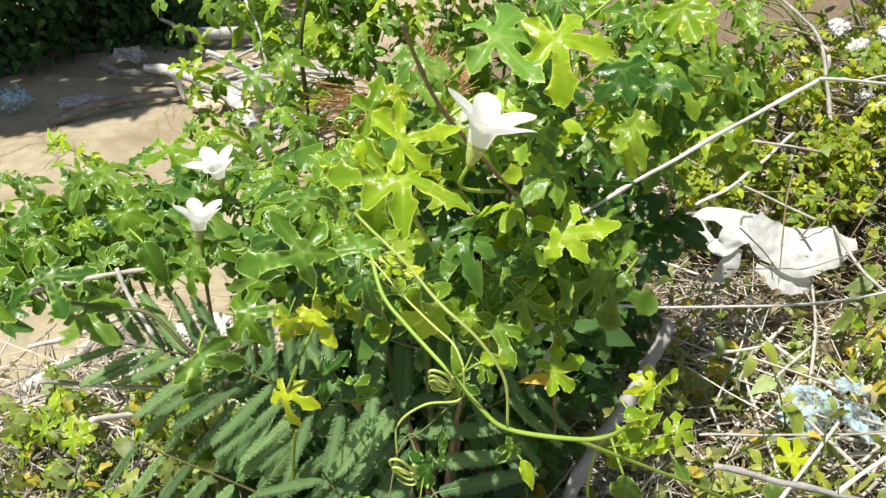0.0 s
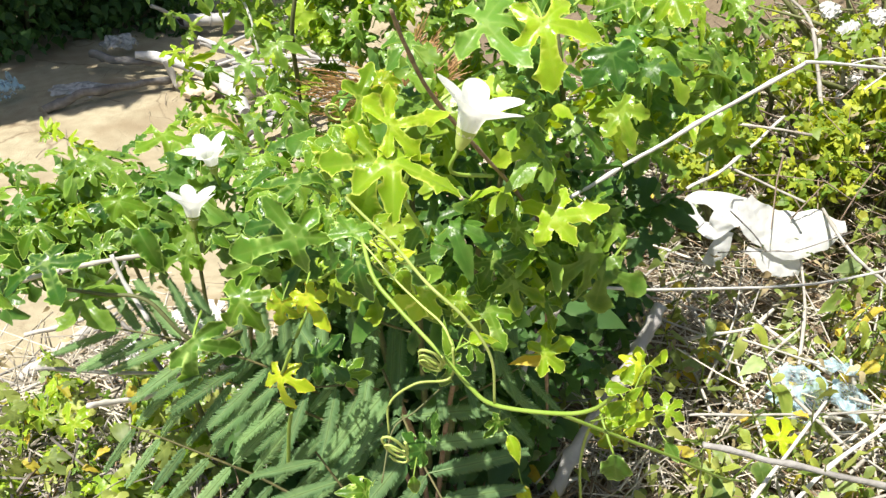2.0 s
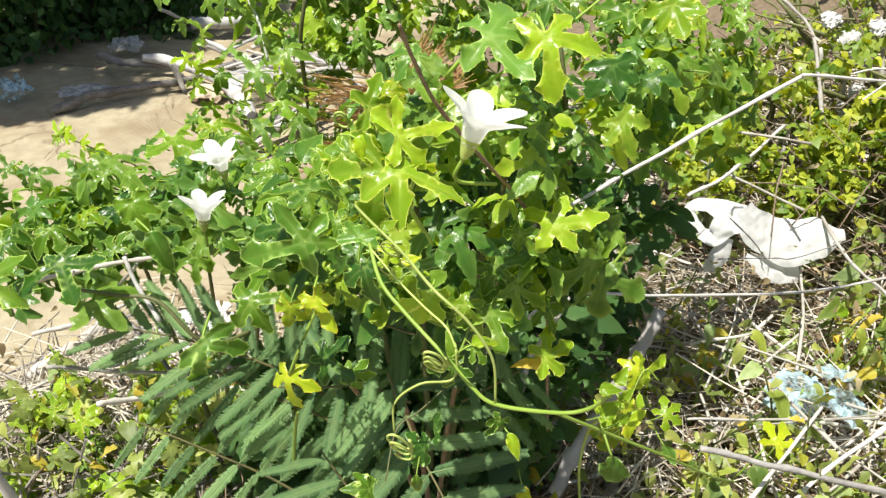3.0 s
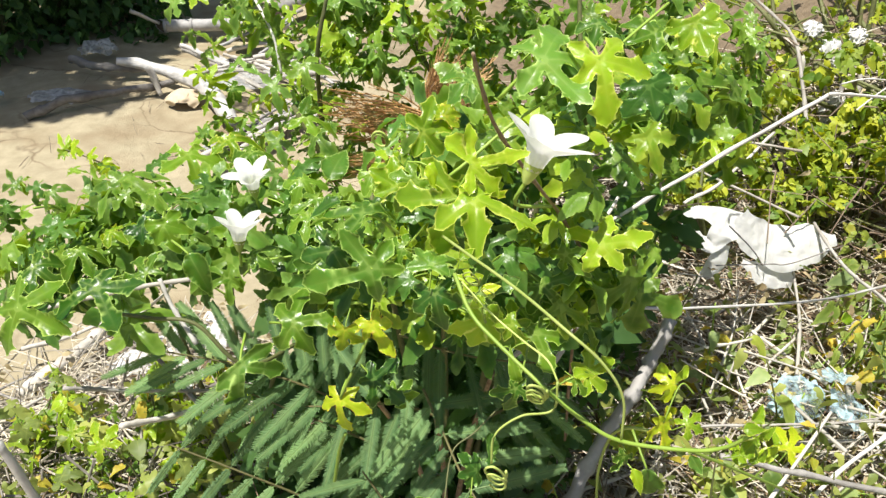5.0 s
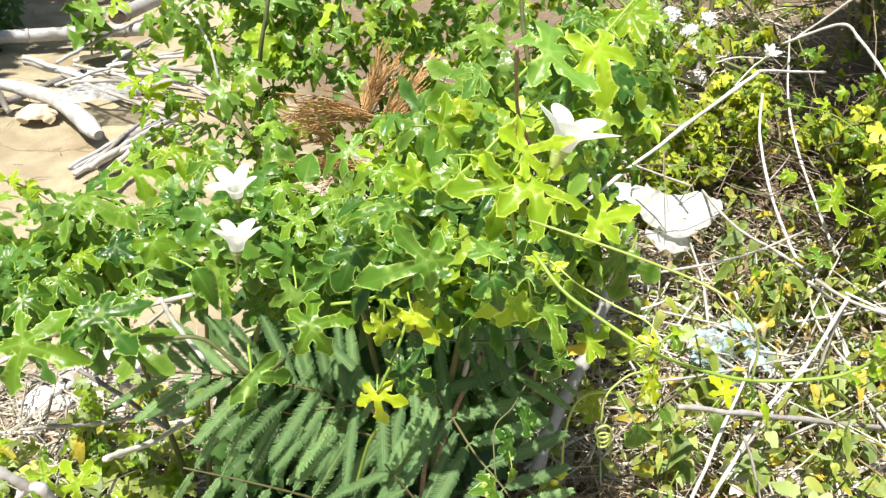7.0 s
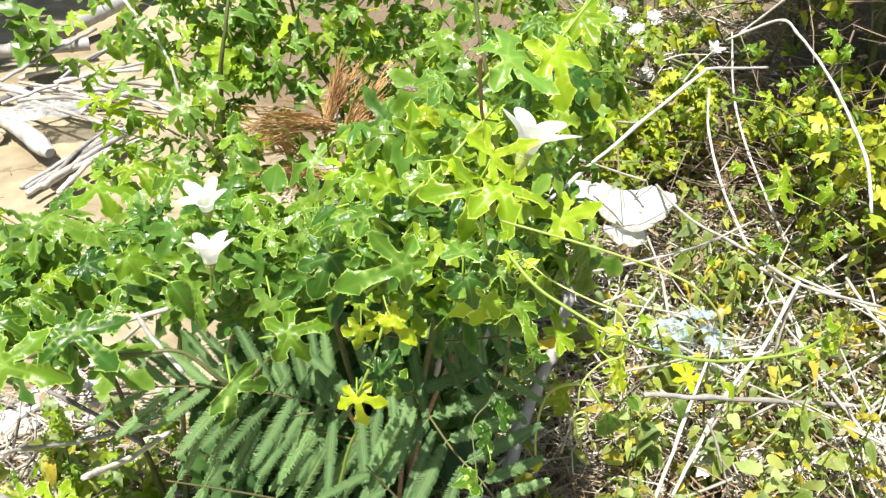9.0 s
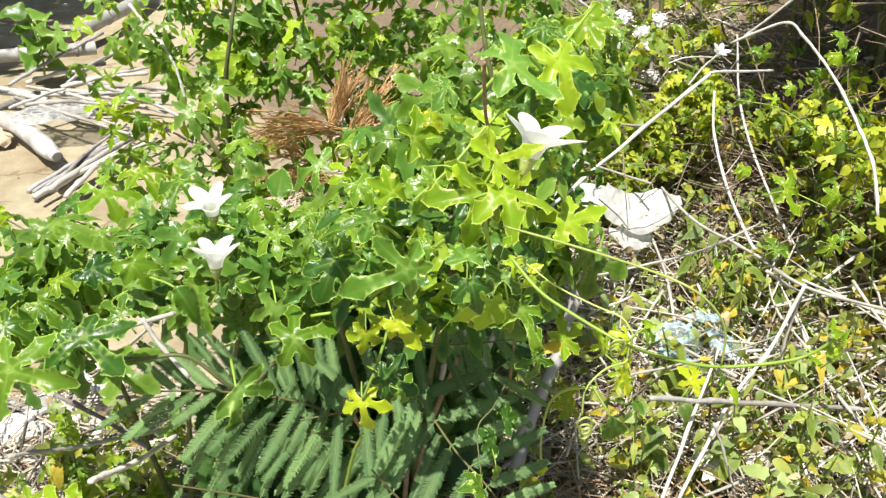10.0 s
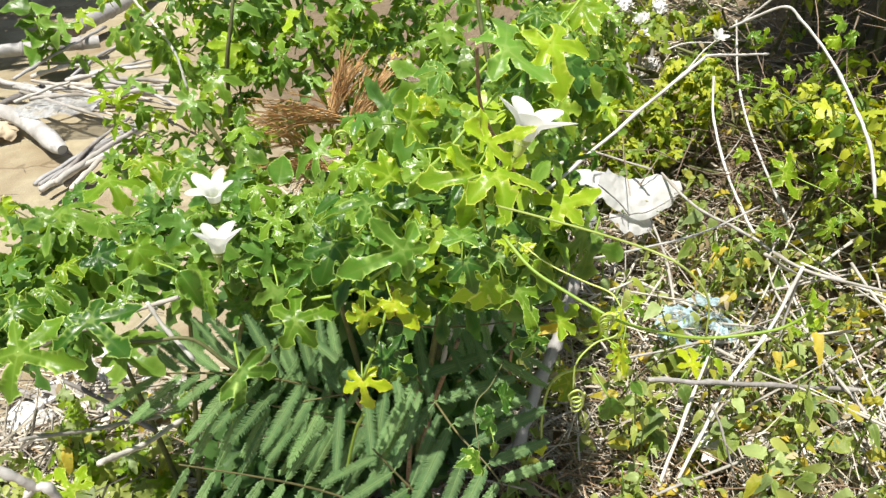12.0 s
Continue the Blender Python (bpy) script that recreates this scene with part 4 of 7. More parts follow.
def flower(plant, base, axis, length, turn, seed, stalk, flare=0.95):
    z = Vector(axis).normalized()
    x = z.cross(Vector((0, 1, 0.2))).normalized()
    m = Matrix.Translation(base) @ Matrix((x, z.cross(x), z)).transposed().to_4x4() @ pose(0, 0, 0, 0, 0, turn) @ Matrix.Diagonal((length, length, length, 1))
    ob = child("flower", corolla(seed, flare), plant, m, "white five-pointed bell flower")
    b = Vector(base)
    prof = [(-0.30, 0.07), (-0.16, 0.13), (-0.02, 0.165), (0.08, 0.20), (0.13, 0.215)]
    v, f = [], []
    for h, r in prof:
        for k in range(10):
            a = 2 * math.pi * k / 10
            v.append(m @ Vector((r * math.cos(a), r * math.sin(a), h if h < 0.16 else h + (0.09 if k % 2 else 0.0))))
    for j in range(len(prof) - 1):
        f += [(j * 10 + k, j * 10 + (k + 1) % 10, (j + 1) * 10 + (k + 1) % 10, (j + 1) * 10 + k) for k in range(10)]
    child("calyx", mesh_of("calyx", v, f, [TENDRIL]), ob, None, "pale green cup under the petals")
    v, f = tube(spline([b - z * length * 0.22, b - z * length * 0.7 + Vector((0, 0.006, -0.006)), Vector(stalk)], 5), 0.0016, 0.0014, 6)
    child("flower_stalk", mesh_of("flower_stalk", v, f, [STEM]), ob)
    return ob


# ---- the climbing vine ----
vine = thing("climbing_vine", (0.0, 0.72, 0.0), "bright green climbing vine with lobed leaves and white flowers", "vine")
left_vine = thing("climbing_vine", (-0.3, 0.8, 0.0), "trailing green vine with lobed leaves spilling over dry branches", "vine")
rear_vine = thing("climbing_vine", (0.05, 1.0, 0.0), "dense green vine with small lobed leaves over twigs", "vine")
right_vine = thing("climbing_vine", (0.36, 1.0, 0.05), "green vine with broad lobed leaves climbing dry stalks", "vine")
bank_vine = thing("climbing_vine", (0.95, 1.0, 0.2), "vine with heart-shaped and lobed leaves over the bank", "vine")
PLANTS = {"v": vine, "l": left_vine, "r": rear_vine, "t": right_vine, "w": bank_vine}

leaf(PLANTS["v"], "crossed", 1, LEAF_YOUNG, (-0.018, 0.428, 0.783), (-0.018, 0.445, 0.805), (-0.049, -0.789, 0.612))
leaf(PLANTS["v"], "reaching", 2, LEAF_DEEP, (-0.082, 0.426, 0.706), (-0.130, 0.419, 0.694), (-0.049, -0.789, 0.612))
leaf(PLANTS["v"], "broad_arm", 3, LEAF_DEEP, (-0.090, 0.500, 0.706), (-0.139, 0.504, 0.708), (0.000, -0.371, 0.928))
leaf(PLANTS["l"], "hanging", 4, LEAF_DEEP, (-0.322, 0.546, 0.607), (-0.295, 0.505, 0.591), (0.000, -0.371, 0.928))
leaf(PLANTS["l"], "hanging", 5, LEAF, (-0.371, 0.510, 0.613), (-0.323, 0.483, 0.603), (-0.250, -0.650, 0.720))
leaf(PLANTS["v"], "forked", 6, LEAF_GREY, (-0.209, 0.535, 0.529), (-0.212, 0.505, 0.490), (-0.049, -0.789, 0.612))
leaf(PLANTS["v"], "deep", 7, LEAF, (-0.155, 0.524, 0.585), (-0.112, 0.527, 0.592), (-0.049, -0.789, 0.612))
leaf(PLANTS["v"], "mid", 8, LEAF_DEEP, (-0.117, 0.517, 0.663), (-0.136, 0.498, 0.636), (-0.049, -0.789, 0.612))
leaf(PLANTS["v"], "mid", 9, LEAF_DEEP, (-0.040, 0.405, 0.701), (-0.037, 0.389, 0.681), (-0.049, -0.789, 0.612))
leaf(PLANTS["v"], "drooped", 10, LEAF_YELLOW, (-0.084, 0.448, 0.643), (-0.069, 0.431, 0.624), (-0.049, -0.789, 0.612), "clear yellow ageing leaf")
leaf(PLANTS["v"], "mid", 11, LEAF_YELLOW, (-0.105, 0.460, 0.628), (-0.111, 0.455, 0.607), (0.000, -0.968, 0.250), "clear yellow ageing leaf")
leaf(PLANTS["v"], "deep", 12, LEAF_YELLOW, (-0.111, 0.452, 0.564), (-0.113, 0.436, 0.543), (-0.049, -0.789, 0.612), "small yellow deeply cut leaf")
leaf(PLANTS["v"], "trident", 13, LEAF_DARK, (-0.085, 0.475, 0.565), (-0.062, 0.463, 0.551), (-0.049, -0.789, 0.612))
leaf(PLANTS["l"], "lance", 14, LEAF_DEEP, (-0.246, 0.565, 0.629), (-0.226, 0.543, 0.602), (-0.049, -0.789, 0.612))
leaf(PLANTS["v"], "deep", 15, LEAF_YOUNG, (-0.027, 0.430, 0.758), (-0.068, 0.431, 0.756), (-0.049, -0.789, 0.612))
leaf(PLANTS["v"], "deep", 16, LEAF_YOUNG, (-0.016, 0.415, 0.765), (0.027, 0.402, 0.759), (0.000, -0.371, 0.928))
leaf(PLANTS["v"], "spread", 17, LEAF_YOUNG, (0.100, 0.526, 0.662), (0.149, 0.528, 0.668), (-0.049, -0.789, 0.612))
leaf(PLANTS["v"], "shallow", 18, LEAF_YELLOW, (-0.030, 0.534, 0.770), (-0.024, 0.543, 0.783), (-0.049, -0.789, 0.612))
leaf(PLANTS["v"], "mid", 19, LEAF_YOUNG, (-0.046, 0.530, 0.760), (-0.016, 0.534, 0.767), (-0.049, -0.789, 0.612))
leaf(PLANTS["v"], "shallow", 20, LEAF_YOUNG, (-0.066, 0.520, 0.718), (-0.068, 0.535, 0.738), (-0.049, -0.789, 0.612))
leaf(PLANTS["v"], "deep", 21, LEAF_YOUNG, (-0.074, 0.654, 0.671), (-0.085, 0.666, 0.685), (-0.049, -0.789, 0.612))
leaf(PLANTS["v"], "deep", 22, LEAF_GREY, (-0.010, 0.553, 0.791), (-0.033, 0.564, 0.795), (0.000, -0.371, 0.928))
leaf(PLANTS["v"], "deep", 23, LEAF_GREY, (0.043, 0.550, 0.808), (0.100, 0.556, 0.811), (0.000, -0.371, 0.928))
leaf(PLANTS["v"], "deep", 24, LEAF_YOUNG, (0.085, 0.550, 0.808), (0.096, 0.520, 0.771), (-0.049, -0.789, 0.612))
leaf(PLANTS["v"], "deep", 25, LEAF_GREY, (0.093, 0.600, 0.821), (0.116, 0.583, 0.814), (0.000, -0.371, 0.928))
leaf(PLANTS["v"], "shallow", 26, LEAF_DARK, (0.080, 0.590, 0.780), (0.061, 0.575, 0.758), (-0.049, -0.789, 0.612))
leaf(PLANTS["r"], "deep", 27, LEAF, (-0.216, 1.120, 0.653), (-0.229, 1.126, 0.671), (-0.049, -0.789, 0.612))
leaf(PLANTS["r"], "deep", 28, LEAF_YOUNG, (-0.278, 1.120, 0.673), (-0.279, 1.110, 0.655), (-0.049, -0.789, 0.612))
leaf(PLANTS["r"], "mid", 29, LEAF_YOUNG, (-0.279, 1.120, 0.676), (-0.295, 1.123, 0.681), (0.000, -0.371, 0.928))
leaf(PLANTS["r"], "deep", 30, LEAF_DARK, (-0.221, 1.120, 0.719), (-0.193, 1.126, 0.732), (-0.049, -0.789, 0.612))
leaf(PLANTS["l"], "deep", 31, LEAF_YOUNG, (-0.282, 0.900, 0.584), (-0.255, 0.863, 0.570), (0.000, -0.371, 0.928))
leaf(PLANTS["l"], "deep", 32, LEAF, (-0.322, 0.862, 0.582), (-0.299, 0.820, 0.565), (0.000, -0.371, 0.928))
leaf(PLANTS["l"], "mid", 33, LEAF_DARK, (-0.352, 0.861, 0.572), (-0.380, 0.844, 0.565), (0.000, -0.371, 0.928))
leaf(PLANTS["l"], "deep", 34, LEAF, (-0.413, 0.837, 0.547), (-0.382, 0.822, 0.541), (0.000, -0.371, 0.928))
leaf(PLANTS["l"], "deep", 35, LEAF, (-0.233, 0.800, 0.613), (-0.257, 0.769, 0.601), (0.000, -0.371, 0.928))
leaf(PLANTS["l"], "deep", 36, LEAF, (-0.162, 0.690, 0.636), (-0.142, 0.667, 0.627), (0.000, -0.371, 0.928))
leaf(PLANTS["l"], "ovate", 37, LEAF_GREY, (-0.139, 0.720, 0.621), (-0.122, 0.743, 0.652), (-0.049, -0.789, 0.612))
leaf(PLANTS["r"], "deep", 38, LEAF, (-0.167, 0.780, 0.666), (-0.131, 0.775, 0.664), (0.000, -0.371, 0.928))
leaf(PLANTS["r"], "ovate", 39, LEAF, (-0.170, 0.780, 0.668), (-0.160, 0.793, 0.685), (-0.049, -0.789, 0.612))
leaf(PLANTS["r"], "deep", 40, LEAF_GREY, (-0.084, 0.770, 0.627), (-0.099, 0.804, 0.641), (0.000, -0.371, 0.928))
leaf(PLANTS["l"], "deep", 41, LEAF, (-0.151, 0.635, 0.626), (-0.177, 0.626, 0.622), (0.000, -0.371, 0.928))
leaf(PLANTS["v"], "shallow", 42, LEAF_DARK, (-0.031, 0.470, 0.714), (-0.018, 0.458, 0.700), (-0.049, -0.789, 0.612))
leaf(PLANTS["v"], "mid", 43, LEAF_YOUNG, (-0.000, 0.460, 0.637), (-0.008, 0.444, 0.617), (-0.049, -0.789, 0.612))
leaf(PLANTS["v"], "hanging", 44, LEAF, (0.050, 0.500, 0.591), (0.065, 0.476, 0.561), (-0.049, -0.789, 0.612))
leaf(PLANTS["v"], "deep", 45, LEAF_YOUNG, (0.257, 0.615, 0.365), (0.280, 0.624, 0.379), (-0.049, -0.789, 0.612))
leaf(PLANTS["v"], "deep", 46, LEAF_YOUNG, (0.224, 0.615, 0.418), (0.253, 0.627, 0.436), (-0.049, -0.789, 0.612))
leaf(PLANTS["v"], "deep", 47, LEAF_YELLOW, (0.422, 0.666, 0.267), (0.444, 0.681, 0.289), (-0.049, -0.789, 0.612), "yellow lobed leaf among the litter")
leaf(PLANTS["v"], "deep", 48, LEAF, (0.055, 0.520, 0.626), (0.078, 0.503, 0.606), (-0.049, -0.789, 0.612))
leaf(PLANTS["v"], "deep", 49, LEAF, (0.098, 0.530, 0.576), (0.113, 0.514, 0.557), (-0.049, -0.789, 0.612))
leaf(PLANTS["v"], "deep", 50, LEAF_GREY, (-0.010, 0.415, 0.693), (-0.004, 0.434, 0.718), (-0.049, -0.789, 0.612))
leaf(PLANTS["v"], "shallow", 51, LEAF_GREY, (-0.042, 0.410, 0.719), (-0.038, 0.429, 0.727), (0.000, -0.371, 0.928))
leaf(PLANTS["v"], "spread", 52, LEAF_YOUNG, (0.028, 0.500, 0.600), (0.044, 0.485, 0.582), (-0.049, -0.789, 0.612))
leaf(PLANTS["v"], "spread", 53, LEAF, (0.073, 0.530, 0.650), (0.093, 0.515, 0.632), (-0.049, -0.789, 0.612))
leaf(PLANTS["v"], "deep", 54, LEAF, (-0.068, 0.490, 0.532), (-0.046, 0.486, 0.529), (-0.049, -0.789, 0.612))
leaf(PLANTS["l"], "deep", 55, LEAF, (-0.131, 0.550, 0.692), (-0.150, 0.538, 0.688), (0.000, -0.371, 0.928))
leaf(PLANTS["v"], "deep", 56, LEAF_YOUNG, (-0.058, 0.460, 0.705), (-0.070, 0.451, 0.692), (-0.049, -0.789, 0.612))
leaf(PLANTS["r"], "shallow", 57, LEAF, (0.189, 0.750, 0.768), (0.156, 0.762, 0.780), (-0.049, -0.789, 0.612))
leaf(PLANTS["r"], "shallow", 58, LEAF_YOUNG, (0.246, 0.800, 0.765), (0.256, 0.777, 0.736), (-0.049, -0.789, 0.612))
leaf(PLANTS["r"], "shallow", 59, LEAF_DARK, (0.159, 0.650, 0.752), (0.166, 0.629, 0.726), (-0.049, -0.789, 0.612))
leaf(PLANTS["l"], "deep", 60, LEAF, (-0.298, 0.597, 0.588), (-0.317, 0.618, 0.596), (0.000, -0.371, 0.928))
leaf(PLANTS["l"], "deep", 61, LEAF_YOUNG, (-0.358, 0.680, 0.582), (-0.337, 0.696, 0.589), (0.000, -0.371, 0.928))
leaf(PLANTS["l"], "deep", 62, LEAF, (-0.364, 0.620, 0.598), (-0.346, 0.599, 0.590), (0.000, -0.371, 0.928))
leaf(PLANTS["l"], "mid", 63, LEAF, (-0.382, 0.570, 0.613), (-0.356, 0.555, 0.607), (0.000, -0.371, 0.928))
leaf(PLANTS["l"], "shallow", 64, LEAF_DARK, (-0.325, 0.680, 0.590), (-0.305, 0.663, 0.583), (0.000, -0.371, 0.928))
leaf(PLANTS["v"], "ovate", 65, LEAF_DARK, (-0.109, 0.520, 0.706), (-0.134, 0.513, 0.704), (0.000, -0.371, 0.928))
leaf(PLANTS["v"], "deep", 66, LEAF, (-0.051, 0.460, 0.754), (-0.065, 0.449, 0.738), (-0.049, -0.789, 0.612))
leaf(PLANTS["v"], "ovate", 67, LEAF_YOUNG, (-0.045, 0.440, 0.776), (-0.027, 0.430, 0.765), (-0.049, -0.789, 0.612))
leaf(PLANTS["v"], "mid", 68, LEAF_DARK, (-0.133, 0.550, 0.624), (-0.156, 0.541, 0.610), (-0.049, -0.789, 0.612))
leaf(PLANTS["v"], "shallow", 69, LEAF, (-0.086, 0.560, 0.709), (-0.077, 0.543, 0.703), (0.000, -0.371, 0.928))
leaf(PLANTS["l"], "shallow", 70, LEAF, (-0.282, 0.620, 0.626), (-0.270, 0.605, 0.608), (-0.049, -0.789, 0.612))
leaf(PLANTS["l"], "deep", 71, LEAF, (-0.200, 0.600, 0.604), (-0.182, 0.607, 0.615), (-0.049, -0.789, 0.612))
leaf(PLANTS["v"], "deep", 72, LEAF, (-0.061, 0.440, 0.713), (-0.080, 0.437, 0.708), (-0.049, -0.789, 0.612))
leaf(PLANTS["v"], "mid", 73, LEAF_YOUNG, (0.098, 0.500, 0.545), (0.125, 0.506, 0.556), (-0.049, -0.789, 0.612))
leaf(PLANTS["v"], "lance", 74, WEED_YELLOW, (0.103, 0.500, 0.539), (0.069, 0.502, 0.540), (0.000, -0.371, 0.928), "long brown-yellow withered leaf")
leaf(PLANTS["l"], "deep", 75, LEAF_YOUNG, (-0.398, 0.620, 0.339), (-0.418, 0.636, 0.358), (-0.049, -0.789, 0.612))
leaf(PLANTS["l"], "deep", 76, LEAF_YOUNG, (-0.425, 0.620, 0.357), (-0.450, 0.625, 0.361), (-0.049, -0.789, 0.612))
leaf(PLANTS["w"], "deep", 77, LEAF_YOUNG, (0.749, 0.920, 0.409), (0.801, 0.909, 0.400), (-0.049, -0.789, 0.612))
leaf(PLANTS["w"], "shallow", 78, LEAF_YOUNG, (0.691, 0.970, 0.436), (0.682, 0.959, 0.422), (-0.049, -0.789, 0.612))
leaf(PLANTS["w"], "shallow", 79, LEAF, (0.953, 1.100, 0.609), (0.982, 1.101, 0.613), (-0.049, -0.789, 0.612))
leaf(PLANTS["w"], "shallow", 80, LEAF, (0.999, 1.100, 0.573), (0.978, 1.106, 0.580), (-0.049, -0.789, 0.612))
leaf(PLANTS["w"], "shallow", 81, LEAF_YOUNG, (0.907, 1.050, 0.596), (0.908, 1.034, 0.575), (-0.049, -0.789, 0.612))
leaf(PLANTS["w"], "deep", 82, LEAF_YOUNG, (0.834, 1.150, 0.565), (0.866, 1.151, 0.569), (-0.049, -0.789, 0.612))
leaf(PLANTS["w"], "mid", 83, LEAF, (0.812, 1.150, 0.578), (0.831, 1.159, 0.591), (-0.049, -0.789, 0.612))
leaf(PLANTS["w"], "deep", 84, LEAF, (0.858, 1.020, 0.477), (0.841, 1.040, 0.485), (0.000, -0.371, 0.928))
leaf(PLANTS["w"], "deep", 85, LEAF_YOUNG, (0.864, 0.980, 0.471), (0.830, 0.964, 0.465), (0.000, -0.371, 0.928))
leaf(PLANTS["w"], "deep", 86, LEAF, (0.868, 0.950, 0.488), (0.886, 0.940, 0.477), (-0.049, -0.789, 0.612))
leaf(PLANTS["w"], "deep", 87, LEAF_YOUNG, (0.865, 0.900, 0.504), (0.846, 0.914, 0.510), (0.000, -0.371, 0.928))
leaf(PLANTS["w"], "mid", 88, LEAF_YOUNG, (0.815, 0.850, 0.481), (0.835, 0.840, 0.470), (-0.049, -0.789, 0.612))
leaf(PLANTS["w"], "mid", 89, LEAF_YOUNG, (0.787, 0.850, 0.433), (0.757, 0.844, 0.424), (-0.049, -0.789, 0.612))
leaf(PLANTS["w"], "deep", 90, LEAF, (0.829, 0.840, 0.421), (0.852, 0.844, 0.429), (-0.049, -0.789, 0.612))
leaf(PLANTS["w"], "deep", 91, LEAF_YOUNG, (0.730, 0.780, 0.384), (0.754, 0.771, 0.375), (-0.049, -0.789, 0.612))
leaf(PLANTS["w"], "deep", 92, LEAF, (0.750, 0.780, 0.392), (0.741, 0.796, 0.398), (0.000, -0.371, 0.928))
leaf(PLANTS["w"], "deep", 93, LEAF, (0.831, 1.150, 0.487), (0.805, 1.144, 0.477), (-0.049, -0.789, 0.612))
leaf(PLANTS["w"], "deep", 94, LEAF_YOUNG, (0.841, 1.100, 0.498), (0.821, 1.109, 0.507), (-0.049, -0.789, 0.612))
leaf(PLANTS["w"], "ovate", 95, LEAF_YOUNG, (0.526, 0.800, 0.366), (0.546, 0.804, 0.373), (-0.049, -0.789, 0.612))
leaf(PLANTS["w"], "deep", 96, LEAF, (0.619, 0.780, 0.393), (0.646, 0.783, 0.399), (-0.049, -0.789, 0.612))
leaf(PLANTS["w"], "deep", 97, LEAF, (0.931, 1.100, 0.540), (0.912, 1.091, 0.528), (-0.049, -0.789, 0.612))
leaf(PLANTS["w"], "mid", 98, LEAF_YOUNG, (0.891, 1.120, 0.515), (0.875, 1.111, 0.502), (-0.049, -0.789, 0.612))
leaf(PLANTS["v"], "mid", 99, LEAF_YOUNG, (-0.023, 0.375, 0.731), (-0.012, 0.377, 0.735), (-0.049, -0.789, 0.612), "small folded young leaf at the shoot")
leaf(PLANTS["v"], "ovate", 100, LEAF_YOUNG, (-0.013, 0.360, 0.730), (-0.022, 0.357, 0.725), (-0.049, -0.789, 0.612), "small folded young leaf at the shoot")
leaf(PLANTS["v"], "ovate", 101, LEAF_YOUNG, (-0.026, 0.385, 0.740), (-0.018, 0.390, 0.747), (-0.049, -0.789, 0.612), "small folded young leaf at the shoot")
leaf(PLANTS["v"], "ovate", 102, LEAF_YELLOW, (-0.014, 0.370, 0.728), (-0.002, 0.371, 0.730), (-0.049, -0.789, 0.612), "small folded young leaf at the shoot")
leaf(PLANTS["v"], "ovate", 103, LEAF_YOUNG, (-0.011, 0.355, 0.728), (-0.004, 0.349, 0.721), (-0.049, -0.789, 0.612), "small folded young leaf at the shoot")
flower(PLANTS["v"], (0.028, 0.472, 0.757), (0.34, 0.06, 0.94), 0.036, -16, 1, (0.050, 0.500, 0.712), 0.92)
flower(PLANTS["l"], (-0.206, 0.668, 0.636), (-0.06, -0.12, 0.99), 0.029, 18, 2, (-0.208, 0.690, 0.603), 0.78)
flower(PLANTS["l"], (-0.211, 0.603, 0.616), (0.08, 0.14, 0.97), 0.029, 15, 3, (-0.217, 0.620, 0.581), 0.66)
flower(PLANTS["r"], (0.774, 1.211, 0.553), (0.088, -0.438, 0.895), 0.022, 15, 4, (0.780, 1.220, 0.525))
stem(bank_vine, [(0.792, 1.150, 0.485), (0.840, 1.080, 0.489), (0.853, 0.970, 0.476), (0.855, 0.860, 0.492)], 0.0012, 0.0012)
stem(bank_vine, [(0.775, 0.920, 0.399), (0.815, 0.850, 0.385), (0.845, 0.780, 0.354)], 0.0012, 0.0012)
stem(vine, [(-0.031, 0.360, 0.747), (-0.023, 0.335, 0.738), (-0.010, 0.318, 0.731), (0.014, 0.288, 0.723), (0.025, 0.256, 0.734), (0.034, 0.230, 0.748), (0.057, 0.214, 0.759), (0.068, 0.208, 0.767), (0.074, 0.203, 0.779)], 0.0012, 0.0008, name="shoot", label="long bright green leading shoot")
stem(vine, [(-0.038, 0.360, 0.772), (-0.027, 0.330, 0.780), (-0.008, 0.285, 0.790), (0.007, 0.246, 0.797), (0.022, 0.236, 0.787), (0.032, 0.232, 0.771), (0.034, 0.230, 0.749)], 0.0008, 0.0006, TENDRIL, name="shoot", label="arching pale green side shoot")
stem(vine, [(-0.028, 0.345, 0.752), (-0.013, 0.330, 0.742), (0.002, 0.310, 0.739), (0.013, 0.295, 0.738), (0.018, 0.288, 0.730)], 0.0005, 0.0006, TENDRIL, name="tendril", sides=6)
stem(vine, [(0.018, 0.288, 0.730), (0.017, 0.286, 0.712), (-0.000, 0.283, 0.711), (-0.013, 0.280, 0.701), (-0.014, 0.278, 0.682)], 0.0007, 0.0006, TENDRIL, name="tendril", sides=6)
stem(vine, [(-0.006, 0.277, 0.677), (-0.005, 0.280, 0.669), (-0.008, 0.281, 0.666), (-0.013, 0.280, 0.669), (-0.017, 0.277, 0.677), (-0.017, 0.274, 0.683), (-0.014, 0.273, 0.685), (-0.010, 0.274, 0.681), (-0.006, 0.277, 0.672), (-0.005, 0.280, 0.665), (-0.008, 0.281, 0.662), (-0.012, 0.280, 0.665), (-0.015, 0.277, 0.672), (-0.016, 0.274, 0.678), (-0.013, 0.273, 0.679), (-0.009, 0.274, 0.675), (-0.006, 0.277, 0.668), (-0.005, 0.280, 0.661), (-0.007, 0.281, 0.658), (-0.011, 0.280, 0.660), (-0.014, 0.277, 0.667)], 0.0008, 0.0006, TENDRIL, name="tendril", sides=5, steps=3, label="coiled pale tendril")
